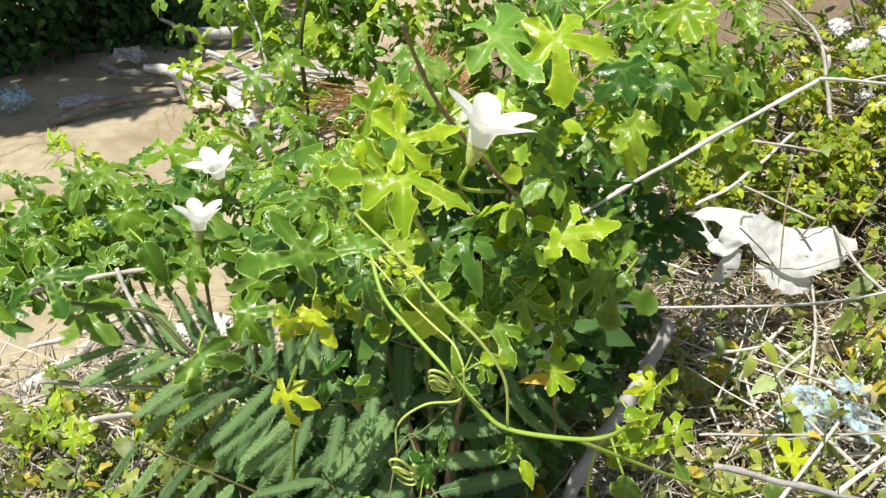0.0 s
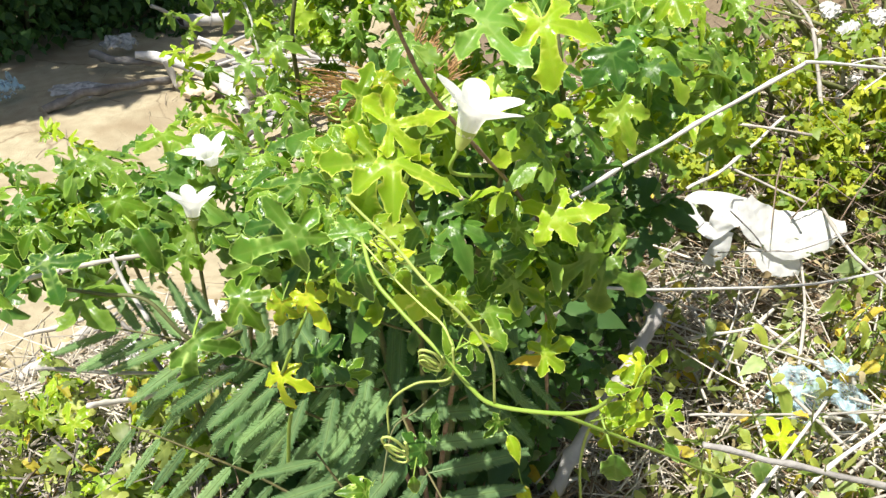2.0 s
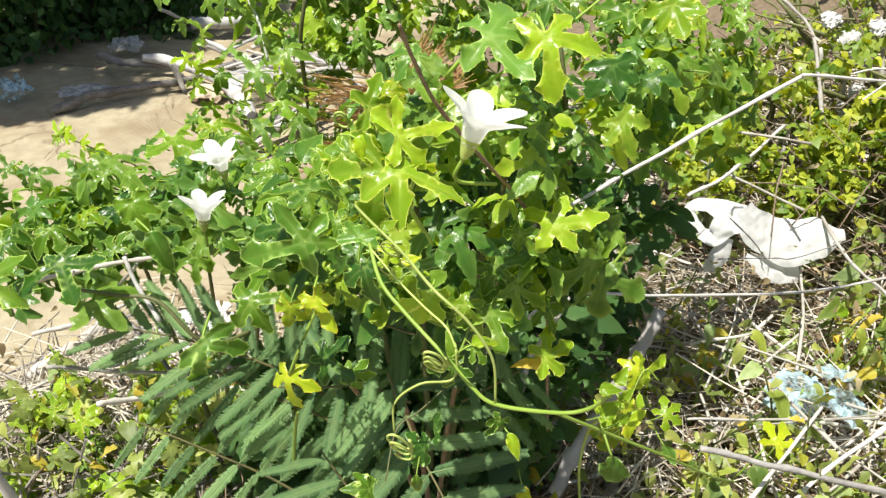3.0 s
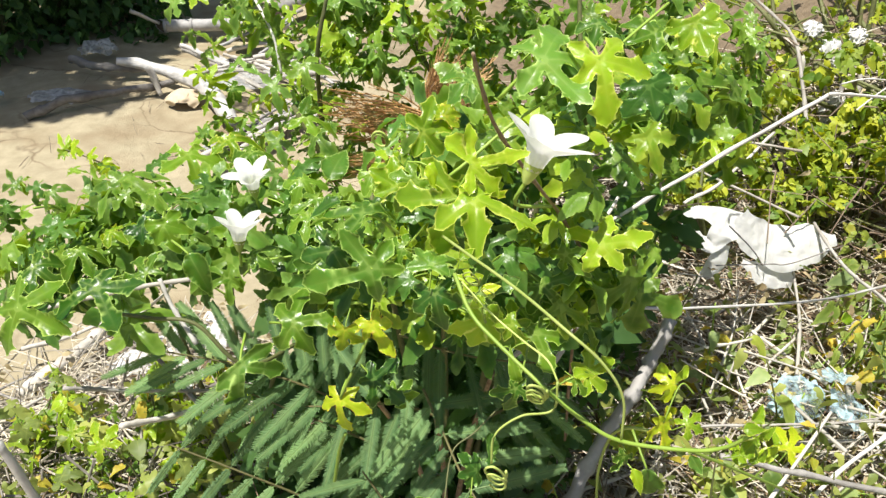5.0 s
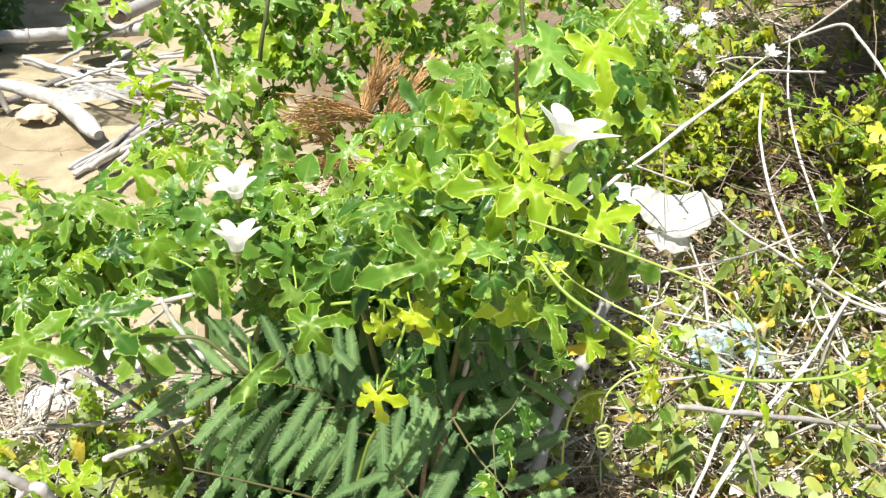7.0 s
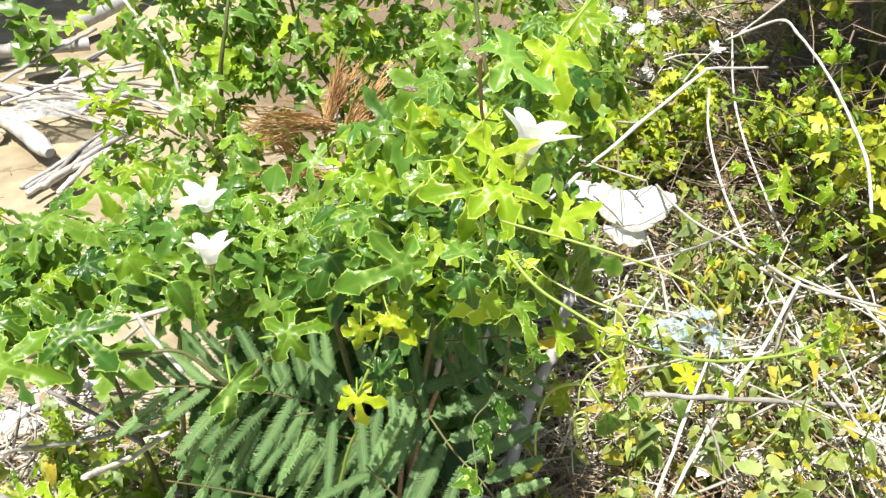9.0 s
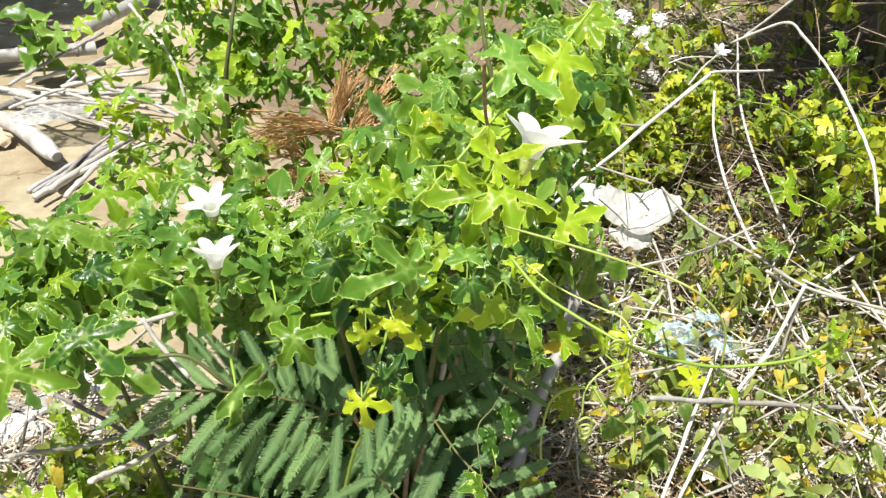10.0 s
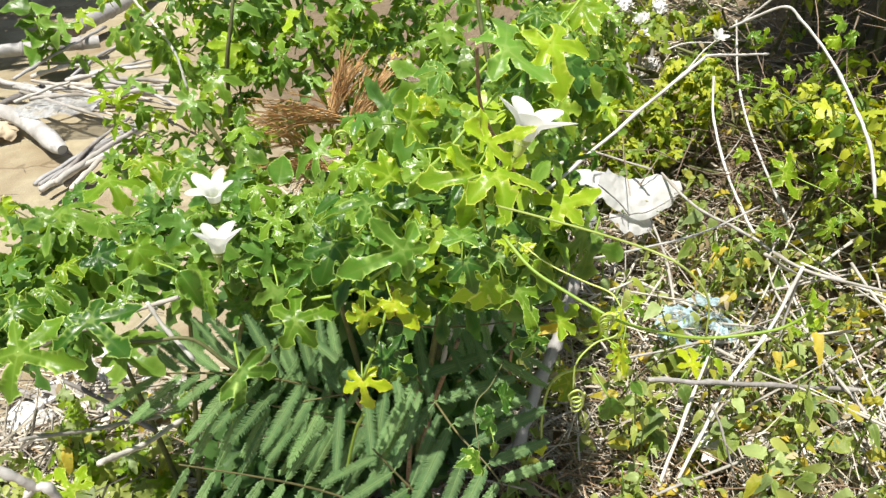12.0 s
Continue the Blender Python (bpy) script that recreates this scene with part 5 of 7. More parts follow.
stem(vine, [(0.013, 0.286, 0.726), (0.014, 0.289, 0.719), (0.012, 0.290, 0.717), (0.007, 0.289, 0.720), (0.003, 0.286, 0.726), (0.002, 0.283, 0.731), (0.004, 0.282, 0.733), (0.009, 0.283, 0.730), (0.012, 0.286, 0.723), (0.013, 0.289, 0.717), (0.011, 0.290, 0.715), (0.007, 0.289, 0.717), (0.003, 0.286, 0.723), (0.002, 0.283, 0.728), (0.004, 0.282, 0.730), (0.008, 0.283, 0.727), (0.011, 0.286, 0.721), (0.012, 0.289, 0.715), (0.011, 0.290, 0.713), (0.007, 0.289, 0.715), (0.004, 0.286, 0.720), (0.002, 0.283, 0.725), (0.004, 0.282, 0.727), (0.007, 0.283, 0.724), (0.010, 0.286, 0.718)], 0.0009, 0.0006, TENDRIL, name="tendril", sides=5, steps=3, label="coiled pale tendril")
stem(vine, [(-0.015, 0.370, 0.737), (-0.015, 0.373, 0.731), (-0.018, 0.374, 0.730), (-0.022, 0.373, 0.732), (-0.025, 0.370, 0.738), (-0.025, 0.367, 0.742), (-0.022, 0.366, 0.744), (-0.019, 0.367, 0.741), (-0.016, 0.370, 0.735), (-0.015, 0.373, 0.730), (-0.018, 0.374, 0.729), (-0.021, 0.373, 0.731), (-0.024, 0.370, 0.736), (-0.024, 0.367, 0.740), (-0.022, 0.366, 0.741), (-0.019, 0.367, 0.739), (-0.016, 0.370, 0.734), (-0.016, 0.373, 0.729)], 0.0005, 0.0004, TENDRIL, name="tendril", sides=5, steps=3, label="coiled pale tendril")
stem(vine, [(-0.020, 0.385, 0.725), (-0.020, 0.388, 0.719), (-0.023, 0.389, 0.718), (-0.027, 0.388, 0.721), (-0.029, 0.385, 0.726), (-0.029, 0.382, 0.731), (-0.027, 0.381, 0.732), (-0.023, 0.382, 0.729), (-0.021, 0.385, 0.724), (-0.020, 0.388, 0.719), (-0.023, 0.389, 0.717), (-0.026, 0.388, 0.720), (-0.029, 0.385, 0.725), (-0.029, 0.382, 0.729), (-0.027, 0.381, 0.730), (-0.024, 0.382, 0.728), (-0.021, 0.385, 0.723), (-0.021, 0.388, 0.718), (-0.023, 0.389, 0.717), (-0.026, 0.388, 0.719), (-0.028, 0.385, 0.724), (-0.028, 0.382, 0.728), (-0.027, 0.381, 0.729), (-0.024, 0.382, 0.727), (-0.022, 0.385, 0.722)], 0.0004, 0.0003, TENDRIL, name="tendril", sides=5, steps=3, label="coiled pale tendril")
stem(vine, [(-0.007, 0.365, 0.730), (-0.006, 0.368, 0.725), (-0.008, 0.369, 0.724), (-0.011, 0.368, 0.726), (-0.014, 0.365, 0.731), (-0.014, 0.362, 0.735), (-0.013, 0.361, 0.736), (-0.010, 0.362, 0.733), (-0.007, 0.365, 0.729), (-0.007, 0.368, 0.724), (-0.008, 0.369, 0.723), (-0.011, 0.368, 0.725), (-0.013, 0.365, 0.729)], 0.0004, 0.0003, TENDRIL, name="tendril", sides=5, steps=3, label="coiled pale tendril")
stem(vine, [(-0.016, 0.360, 0.728), (-0.016, 0.363, 0.723), (-0.018, 0.364, 0.721), (-0.022, 0.363, 0.724), (-0.025, 0.360, 0.729), (-0.025, 0.357, 0.734), (-0.023, 0.356, 0.735), (-0.019, 0.357, 0.732), (-0.017, 0.360, 0.727), (-0.016, 0.363, 0.722), (-0.018, 0.364, 0.720), (-0.022, 0.363, 0.723), (-0.024, 0.360, 0.728), (-0.025, 0.357, 0.732), (-0.023, 0.356, 0.733), (-0.020, 0.357, 0.731), (-0.017, 0.360, 0.726)], 0.0004, 0.0003, TENDRIL, name="tendril", sides=5, steps=3, label="coiled pale tendril")
stem(vine, [(0.006, 0.620, 0.816), (0.006, 0.623, 0.812), (0.002, 0.624, 0.810), (-0.001, 0.623, 0.812), (-0.004, 0.620, 0.816), (-0.003, 0.617, 0.820), (-0.000, 0.616, 0.821), (0.003, 0.617, 0.819), (0.005, 0.620, 0.815), (0.005, 0.623, 0.811), (0.002, 0.624, 0.810), (-0.001, 0.623, 0.811), (-0.003, 0.620, 0.814), (-0.002, 0.617, 0.817), (-0.000, 0.616, 0.818), (0.003, 0.617, 0.817), (0.005, 0.620, 0.813)], 0.0004, 0.0003, TENDRIL, name="tendril", sides=5, steps=3, label="coiled pale tendril")
stem(vine, [(-0.033, 0.470, 0.746), (-0.034, 0.473, 0.741), (-0.037, 0.474, 0.740), (-0.041, 0.473, 0.742), (-0.044, 0.470, 0.747), (-0.043, 0.467, 0.752), (-0.040, 0.466, 0.753), (-0.037, 0.467, 0.750), (-0.034, 0.470, 0.745), (-0.035, 0.473, 0.741), (-0.037, 0.474, 0.739), (-0.041, 0.473, 0.741), (-0.043, 0.470, 0.746), (-0.043, 0.467, 0.749), (-0.040, 0.466, 0.750), (-0.037, 0.467, 0.748), (-0.035, 0.470, 0.744)], 0.0004, 0.0003, TENDRIL, name="tendril", sides=5, steps=3, label="coiled pale tendril")
stem(vine, [(-0.073, 0.640, 0.703), (-0.075, 0.643, 0.696), (-0.081, 0.644, 0.694), (-0.087, 0.643, 0.698), (-0.089, 0.640, 0.704), (-0.087, 0.637, 0.710), (-0.082, 0.636, 0.712), (-0.077, 0.637, 0.708), (-0.075, 0.640, 0.702), (-0.076, 0.643, 0.696), (-0.081, 0.644, 0.694), (-0.086, 0.643, 0.697), (-0.088, 0.640, 0.703), (-0.086, 0.637, 0.708), (-0.082, 0.636, 0.709), (-0.078, 0.637, 0.706), (-0.076, 0.640, 0.700), (-0.077, 0.643, 0.695)], 0.0012, 0.0008, TENDRIL, name="tendril", sides=5, steps=3, label="coiled pale tendril")
stem(vine, [(-0.081, 0.470, 0.632), (-0.097, 0.455, 0.600), (-0.111, 0.452, 0.566)], 0.0014, 0.0012, STEM)
stem(vine, [(-0.110, 0.460, 0.518), (-0.117, 0.470, 0.486), (-0.126, 0.480, 0.425)], 0.0016, 0.0018, STEM)
stem(vine, [(-0.017, 0.461, 0.842), (-0.010, 0.475, 0.817), (0.006, 0.500, 0.774), (0.041, 0.530, 0.718), (0.077, 0.560, 0.662), (0.107, 0.600, 0.592), (0.127, 0.660, 0.421), (0.145, 0.700, 0.253)], 0.0013, 0.0018, WOODY, name="woody_stem", knots=0.35, label="brown woody stem")
stem(vine, [(-0.023, 0.432, 0.755), (-0.012, 0.450, 0.719), (0.002, 0.470, 0.679)], 0.0016, 0.0016)
stem(vine, [(-0.131, 0.580, 0.564), (-0.090, 0.560, 0.583), (-0.042, 0.500, 0.668), (-0.010, 0.460, 0.733), (-0.015, 0.440, 0.775)], 0.0016, 0.0016)
stem(vine, [(-0.049, 0.520, 0.708), (-0.017, 0.520, 0.735), (0.024, 0.540, 0.763), (0.082, 0.570, 0.792), (0.153, 0.620, 0.832)], 0.0014, 0.0012)
stem(left_vine, [(-0.167, 0.600, 0.500), (-0.205, 0.540, 0.524), (-0.244, 0.545, 0.568), (-0.282, 0.550, 0.571), (-0.324, 0.560, 0.570)], 0.0022, 0.0016, STEM_DARK)
stem(left_vine, [(-0.119, 0.660, 0.535), (-0.210, 0.680, 0.554), (-0.291, 0.700, 0.577), (-0.368, 0.750, 0.560), (-0.437, 0.820, 0.537)], 0.0022, 0.0016, STEM_DARK)
stem(rear_vine, [(-0.169, 0.950, 0.587), (-0.166, 0.920, 0.683), (-0.153, 0.920, 0.745), (-0.137, 0.950, 0.803)], 0.0032, 0.002, STEM_DARK)
stem(rear_vine, [(0.007, 1.000, 0.479), (-0.009, 0.980, 0.606), (-0.048, 1.000, 0.684), (-0.068, 1.020, 0.777)], 0.004, 0.002, STEM_DARK)
stem(rear_vine, [(0.164, 0.850, 0.557), (0.145, 0.820, 0.667), (0.133, 0.840, 0.747), (0.131, 0.860, 0.809)], 0.004, 0.002, STEM_DARK)
stem(vine, [(0.0, 0.72, 0.0), (-0.010, 0.720, 0.300), (-0.020, 0.720, 0.600)], 0.006, 0.003, STEM_DARK)
stem(vine, [(0.0, 0.72, 0.0), (0.030, 0.708, 0.310), (0.060, 0.680, 0.620)], 0.006, 0.003, STEM_DARK)
stem(vine, [(0.0, 0.72, 0.0), (-0.050, 0.738, 0.290), (-0.100, 0.780, 0.580)], 0.006, 0.003, STEM_DARK)
stem(vine, [(0.0, 0.72, 0.0), (0.050, 0.738, 0.300), (0.100, 0.780, 0.600)], 0.006, 0.003, STEM_DARK)
stem(left_vine, [(-0.3, 0.8, 0.0), (-0.275, 0.750, 0.250), (-0.250, 0.700, 0.500)], 0.005, 0.002, STEM_DARK)
stem(left_vine, [(-0.3, 0.8, 0.0), (-0.325, 0.775, 0.250), (-0.350, 0.750, 0.500)], 0.005, 0.002, STEM_DARK)
stem(left_vine, [(-0.3, 0.8, 0.0), (-0.240, 0.740, 0.270), (-0.180, 0.680, 0.540)], 0.005, 0.002, STEM_DARK)
stem(rear_vine, [(0.05, 1.0, 0.0), (-0.025, 0.975, 0.300), (-0.100, 0.950, 0.600)], 0.006, 0.003, STEM_DARK)
stem(rear_vine, [(0.05, 1.0, 0.0), (0.075, 0.950, 0.300), (0.100, 0.900, 0.600)], 0.006, 0.003, STEM_DARK)
stem(rear_vine, [(0.05, 1.0, 0.0), (-0.075, 0.960, 0.310), (-0.200, 0.920, 0.620)], 0.006, 0.003, STEM_DARK)
stem(vine, [(0.057, 0.214, 0.759), (0.085, 0.225, 0.735), (0.118, 0.240, 0.705), (0.150, 0.262, 0.668), (0.185, 0.300, 0.620)], 0.0008, 0.0006, STEM, name="runner", label="thin yellow-green runner")
budr = random.Random(8)
for n in range(9):
    q = Vector((0.072, 0.204, 0.775)) + Vector((budr.gauss(0.004, 0.005), budr.gauss(0, 0.003), budr.gauss(-0.003, 0.005)))
    leaf(PLANTS["v"], "ovate", 140 + n, LEAF_YOUNG, q, q + Vector((budr.gauss(0.002, 0.003), budr.gauss(0, 0.002), budr.uniform(0.002, 0.005))), (budr.gauss(0, 0.4), -0.789, 0.612), "folded bud leaf at the shoot tip")
leaf(PLANTS["v"], "mid", 104, LEAF, (0.036, 0.228, 0.741), (0.031, 0.224, 0.735), (-0.049, -0.789, 0.612), "small leaf on the shoot")
leaf(PLANTS["v"], "deep", 105, LEAF, (0.027, 0.288, 0.731), (0.034, 0.283, 0.725), (-0.049, -0.789, 0.612), "small leaf on the shoot")
leaf(PLANTS["v"], "lance", 106, LEAF_YOUNG, (0.026, 0.288, 0.733), (0.043, 0.296, 0.736), (0.000, -0.371, 0.928), "small leaf on the shoot")
leaf(PLANTS["v"], "lance", 107, LEAF_YOUNG, (0.040, 0.226, 0.735), (0.045, 0.218, 0.726), (-0.049, -0.789, 0.612), "small leaf on the shoot")
leaf(PLANTS["v"], "ovate", 108, LEAF_YOUNG, (0.072, 0.203, 0.768), (0.080, 0.206, 0.773), (-0.049, -0.789, 0.612), "folded bud leaf at the shoot tip")
leaf(PLANTS["v"], "ovate", 109, LEAF_YOUNG, (0.078, 0.205, 0.761), (0.083, 0.208, 0.765), (-0.049, -0.789, 0.612), "folded bud leaf at the shoot tip")
leaf(PLANTS["v"], "ovate", 110, LEAF_YOUNG, (0.080, 0.207, 0.767), (0.081, 0.211, 0.771), (-0.049, -0.789, 0.612), "folded bud leaf at the shoot tip")
leaf(PLANTS["v"], "ovate", 111, LEAF_YOUNG, (0.084, 0.209, 0.758), (0.092, 0.212, 0.763), (-0.049, -0.789, 0.612), "folded bud leaf at the shoot tip")
leaf(PLANTS["v"], "ovate", 112, LEAF_YOUNG, (0.076, 0.211, 0.754), (0.081, 0.215, 0.759), (-0.049, -0.789, 0.612), "folded bud leaf at the shoot tip")
leaf(PLANTS["v"], "ovate", 113, LEAF_YOUNG, (0.073, 0.213, 0.760), (0.074, 0.216, 0.764), (-0.049, -0.789, 0.612), "folded bud leaf at the shoot tip")

# loose sprays at the vine's outer edge
for n, (hub, tip) in enumerate((((-0.309, 0.920, 0.663), (-0.326, 0.915, 0.668)), ((-0.299, 0.920, 0.652), (-0.280, 0.915, 0.658)), ((-0.303, 0.920, 0.632), (-0.313, 0.912, 0.610)), ((-0.288, 0.925, 0.600), (-0.302, 0.915, 0.590)), ((-0.276, 0.930, 0.640), (-0.262, 0.920, 0.628)))):
    leaf(rear_vine, ("deep", "mid", "trident")[n % 3], 120 + n, LEAF_YOUNG if n < 4 else LEAF, hub, tip, (-0.049, -0.789, 0.612))
stem(rear_vine, [(-0.250, 0.950, 0.620), (-0.285, 0.935, 0.648), (-0.308, 0.922, 0.660)], 0.0011, 0.0008)
stem(rear_vine, [(-0.250, 0.950, 0.590), (-0.280, 0.935, 0.612), (-0.303, 0.922, 0.630)], 0.0011, 0.0008)
stem(left_vine, [(-0.400, 0.900, 0.500), (-0.448, 0.927, 0.530), (-0.472, 0.927, 0.545), (-0.497, 0.927, 0.556)], 0.0012, 0.0008, STEM_DARK)
for n, (hub, tip) in enumerate((((-0.496, 0.927, 0.555), (-0.506, 0.925, 0.568)), ((-0.490, 0.927, 0.556), (-0.478, 0.925, 0.570)), ((-0.498, 0.925, 0.553), (-0.512, 0.920, 0.546)), ((-0.455, 0.925, 0.535), (-0.446, 0.915, 0.520)), ((-0.470, 0.925, 0.545), (-0.462, 0.930, 0.560)))):
    leaf(left_vine, ("mid", "shallow")[n % 2], 130 + n, LEAF_YOUNG, hub, tip, (-0.049, -0.789, 0.612))

# leaves hanging low before the dark stalks
leaf(PLANTS["v"], "trident", 150, LEAF, (0.018, 0.400, 0.622), (0.015, 0.390, 0.605), (-0.049, -0.789, 0.612))
leaf(PLANTS["v"], "lance", 151, LEAF, (0.020, 0.405, 0.624), (0.013, 0.398, 0.642), (-0.3, -0.8, 0.4))
leaf(PLANTS["v"], "trident", 152, LEAF_YELLOW, (0.176, 0.500, 0.485), (0.182, 0.490, 0.453), (-0.049, -0.789, 0.612), "yellow-green ageing leaf")
leaf(PLANTS["v"], "deep", 153, LEAF_YELLOW, (0.187, 0.520, 0.513), (0.168, 0.510, 0.512), (-0.049, -0.789, 0.612), "yellow-green ageing leaf")
leaf(PLANTS["t"], "shallow", 154, LEAF_YELLOW, (0.218, 0.660, 0.294), (0.187, 0.650, 0.301), (0.1, -0.789, 0.612), "yellow ageing leaf")
leaf(PLANTS["t"], "ovate", 155, LEAF_GREY, (0.171, 0.500, 0.423), (0.179, 0.490, 0.375), (-0.049, -0.85, 0.5))
leaf(PLANTS["t"], "ovate", 156, LEAF_GREY, (0.242, 0.560, 0.375), (0.255, 0.550, 0.358), (-0.049, -0.789, 0.612))
leaf(PLANTS["v"], "shallow", 157, LEAF_DARK, (0.006, 0.420, 0.541), (0.014, 0.410, 0.553), (-0.049, -0.7, 0.7))
leaf(PLANTS["v"], "shallow", 158, LEAF_DARK, (-0.003, 0.420, 0.516), (-0.018, 0.410, 0.522), (-0.049, -0.7, 0.7))
leaf(PLANTS["v"], "shallow", 159, LEAF, (-0.040, 0.360, 0.540), (-0.051, 0.352, 0.550), (-0.049, -0.7, 0.7))
leaf(PLANTS["v"], "lance", 160, LEAF, (-0.009, 0.400, 0.510), (-0.008, 0.390, 0.493), (-0.2, -0.8, 0.5))
leaf(PLANTS["t"], "ovate", 161, LEAF_YELLOW, (0.089, 0.500, 0.382), (0.094, 0.490, 0.363), (-0.049, -0.789, 0.612), "yellow ageing leaf")
stem(PLANTS["v"], [(0.032, 0.440, 0.631), (0.026, 0.420, 0.626), (0.018, 0.400, 0.622)], 0.0009, 0.0007, STEM)
stem(PLANTS["t"], [(0.230, 0.620, 0.347), (0.200, 0.640, 0.335), (0.188, 0.660, 0.296), (0.182, 0.660, 0.235), (0.190, 0.660, 0.157)], 0.0022, 0.0018, TENDRIL)
stem(PLANTS["v"], [(0.013, 0.440, 0.564), (-0.007, 0.420, 0.558), (-0.024, 0.410, 0.548), (-0.031, 0.380, 0.526)], 0.0007, 0.0006, STEM_DARK)
stem(PLANTS["v"], [(0.208, 0.520, 0.501), (0.193, 0.520, 0.513), (0.176, 0.500, 0.485)], 0.0009, 0.0007, STEM)

KEEP = [(hero.matrix_basis.translation.copy(), max(hero.matrix_basis.to_scale()), hero) for p in PLANTS.values() for hero in p.children if hero.name.startswith(("leaf", "flower"))]
SUNNY = [Vector((-0.08, 0.90, 0.61)), Vector((-0.02, 0.925, 0.63)), Vector((0.01, 0.91, 0.62)), Vector((-0.09, 0.88, 0.56)), Vector((0.435, 1.14, 0.33)), Vector((0.487, 1.13, 0.32))]
KEEP += [(Vector((-0.06, 0.90, 0.65)), 0.09, vine), (Vector((0.0, 0.90, 0.68)), 0.07, vine)]


def clear_of_heroes(q, eye_side=0.11):
    """Whether a filling leaf at q leaves the well-seen leaves and flowers open to the path's side."""
    for c in SUNNY:
        d = q - c
        k = d.dot(SUN)
        if 0.0 < k < 0.5 and (d - SUN * k).length < 0.055:
            return False
    for c, size, hero in KEEP:
        d = q - c
        if d.length < 0.022:
            return False
        away = Vector((-0.12, -0.80, 0.58))
        k = d.dot(away)
        if 0.0 < k < (0.30 if hero.name.startswith("flower") else eye_side) and (d - away * k).length < size * (1.05 if hero.name.startswith("flower") else 0.8):
            return False
    return True


SMALL = {}


def small_leaf(style, seed, mat):
    key = (style, seed % 6, mat.name)
    if key not in SMALL:
        SMALL[key] = leaf_mesh("leaf", style, 40 + seed % 6, mat, detail=1)
    return SMALL[key]


def fill(plant, centre, radii, count, mats, seed, size=0.045, styles=("deep", "deep", "deep", "mid", "trident"), shell=(0.72, 1.0), facing=(-0.1, -0.45, 0.7)):
    """Leaves near the surface of a mound."""
    r = random.Random(seed)
    made = 0
    tries = 0
    c = Vector(centre)
    while made < count and tries < count * 12:
        tries += 1
        d = Vector((r.gauss(0, 1), r.gauss(0, 1), r.gauss(0, 1))).normalized()
        if d.y > 0.75 or d.z < -0.75:
            continue
        k = r.uniform(*shell)
        q = c + Vector((d.x * radii[0], d.y * radii[1], d.z * radii[2])) * k
        if not clear_of_heroes(q) or (q.y < 0.66 and q.z < 0.565):
            continue
        nrm = (d * 0.55 + Vector(facing) + Vector((r.gauss(0, 0.55), r.gauss(0, 0.5), r.gauss(0, 0.4)))).normalized()
        a = r.uniform(0, 2 * math.pi)
        x = Vector((math.cos(a), math.sin(a) * 0.7, -0.45 + r.gauss(0, 0.4)))
        x = (x - nrm * x.dot(nrm)).normalized()
        s = size * r.uniform(0.6, 1.15)
        child("leaf", small_leaf(r.choice(styles), r.randrange(6), r.choice(mats)), plant, frame_of(q, q + x * s, nrm))
        made += 1


fill(vine, (0.02, 0.61, 0.61), (0.15, 0.14, 0.15), 105, [LEAF, LEAF_DARK, LEAF_DARK, LEAF_YOUNG], 21, 0.043, shell=(0.45, 1.0))
fill(vine, (0.02, 0.61, 0.62), (0.16, 0.14, 0.15), 60, [LEAF, LEAF, LEAF_DARK, LEAF_DARK, LEAF_YOUNG], 121, 0.026, shell=(0.6, 1.0))
fill(left_vine, (-0.27, 0.70, 0.535), (0.25, 0.18, 0.085), 90, [LEAF, LEAF, LEAF_DARK], 122, 0.028, shell=(0.6, 1.0))
fill(left_vine, (-0.27, 0.70, 0.535), (0.24, 0.17, 0.085), 130, [LEAF, LEAF, LEAF_DARK, LEAF_DARK, LEAF_GREY], 22, 0.040, shell=(0.45, 1.0))
fill(left_vine, (-0.43, 0.80, 0.52), (0.17, 0.13, 0.06), 80, [LEAF, LEAF, LEAF_DARK], 123, 0.028, shell=(0.3, 1.0))
fill(rear_vine, (-0.06, 0.97, 0.58), (0.27, 0.15, 0.15), 165, [LEAF, LEAF_GREY, LEAF_GREY, LEAF_YOUNG], 23, 0.032, shell=(0.4, 1.0), facing=(-0.15, -0.3, 0.95))
top_vine = thing("climbing_vine", (0.02, 1.08, 0.0), "green vine with small crowded leaves over a twiggy shrub", "vine")
fill(top_vine, (0.0, 1.02, 0.72), (0.36, 0.13, 0.14), 190, [LEAF, LEAF_GREY, LEAF_GREY, LEAF, LEAF_YOUNG], 26, 0.031, shell=(0.25, 1.0), facing=(-0.15, -0.3, 0.95))
fill(rear_vine, (-0.02, 1.0, 0.62), (0.18, 0.12, 0.16), 50, [LEAF, LEAF_GREY, LEAF_YOUNG], 223, 0.034, shell=(0.3, 1.0), facing=(-0.15, -0.3, 0.95))
fill(top_vine, (-0.08, 1.05, 0.74), (0.30, 0.12, 0.14), 80, [LEAF, LEAF_GREY, LEAF, LEAF_YOUNG], 226, 0.034, shell=(0.25, 1.0), facing=(-0.15, -0.3, 0.95))
fill(right_vine, (0.20, 0.84, 0.66), (0.13, 0.14, 0.12), 60, [LEAF, LEAF, LEAF_DARK, LEAF_YOUNG], 24, 0.040, shell=(0.4, 1.0))
fill(right_vine, (0.33, 1.0, 0.62), (0.12, 0.12, 0.18), 70, [LEAF, LEAF, LEAF_DARK, LEAF_YOUNG], 25, 0.040, shell=(0.4, 1.0))


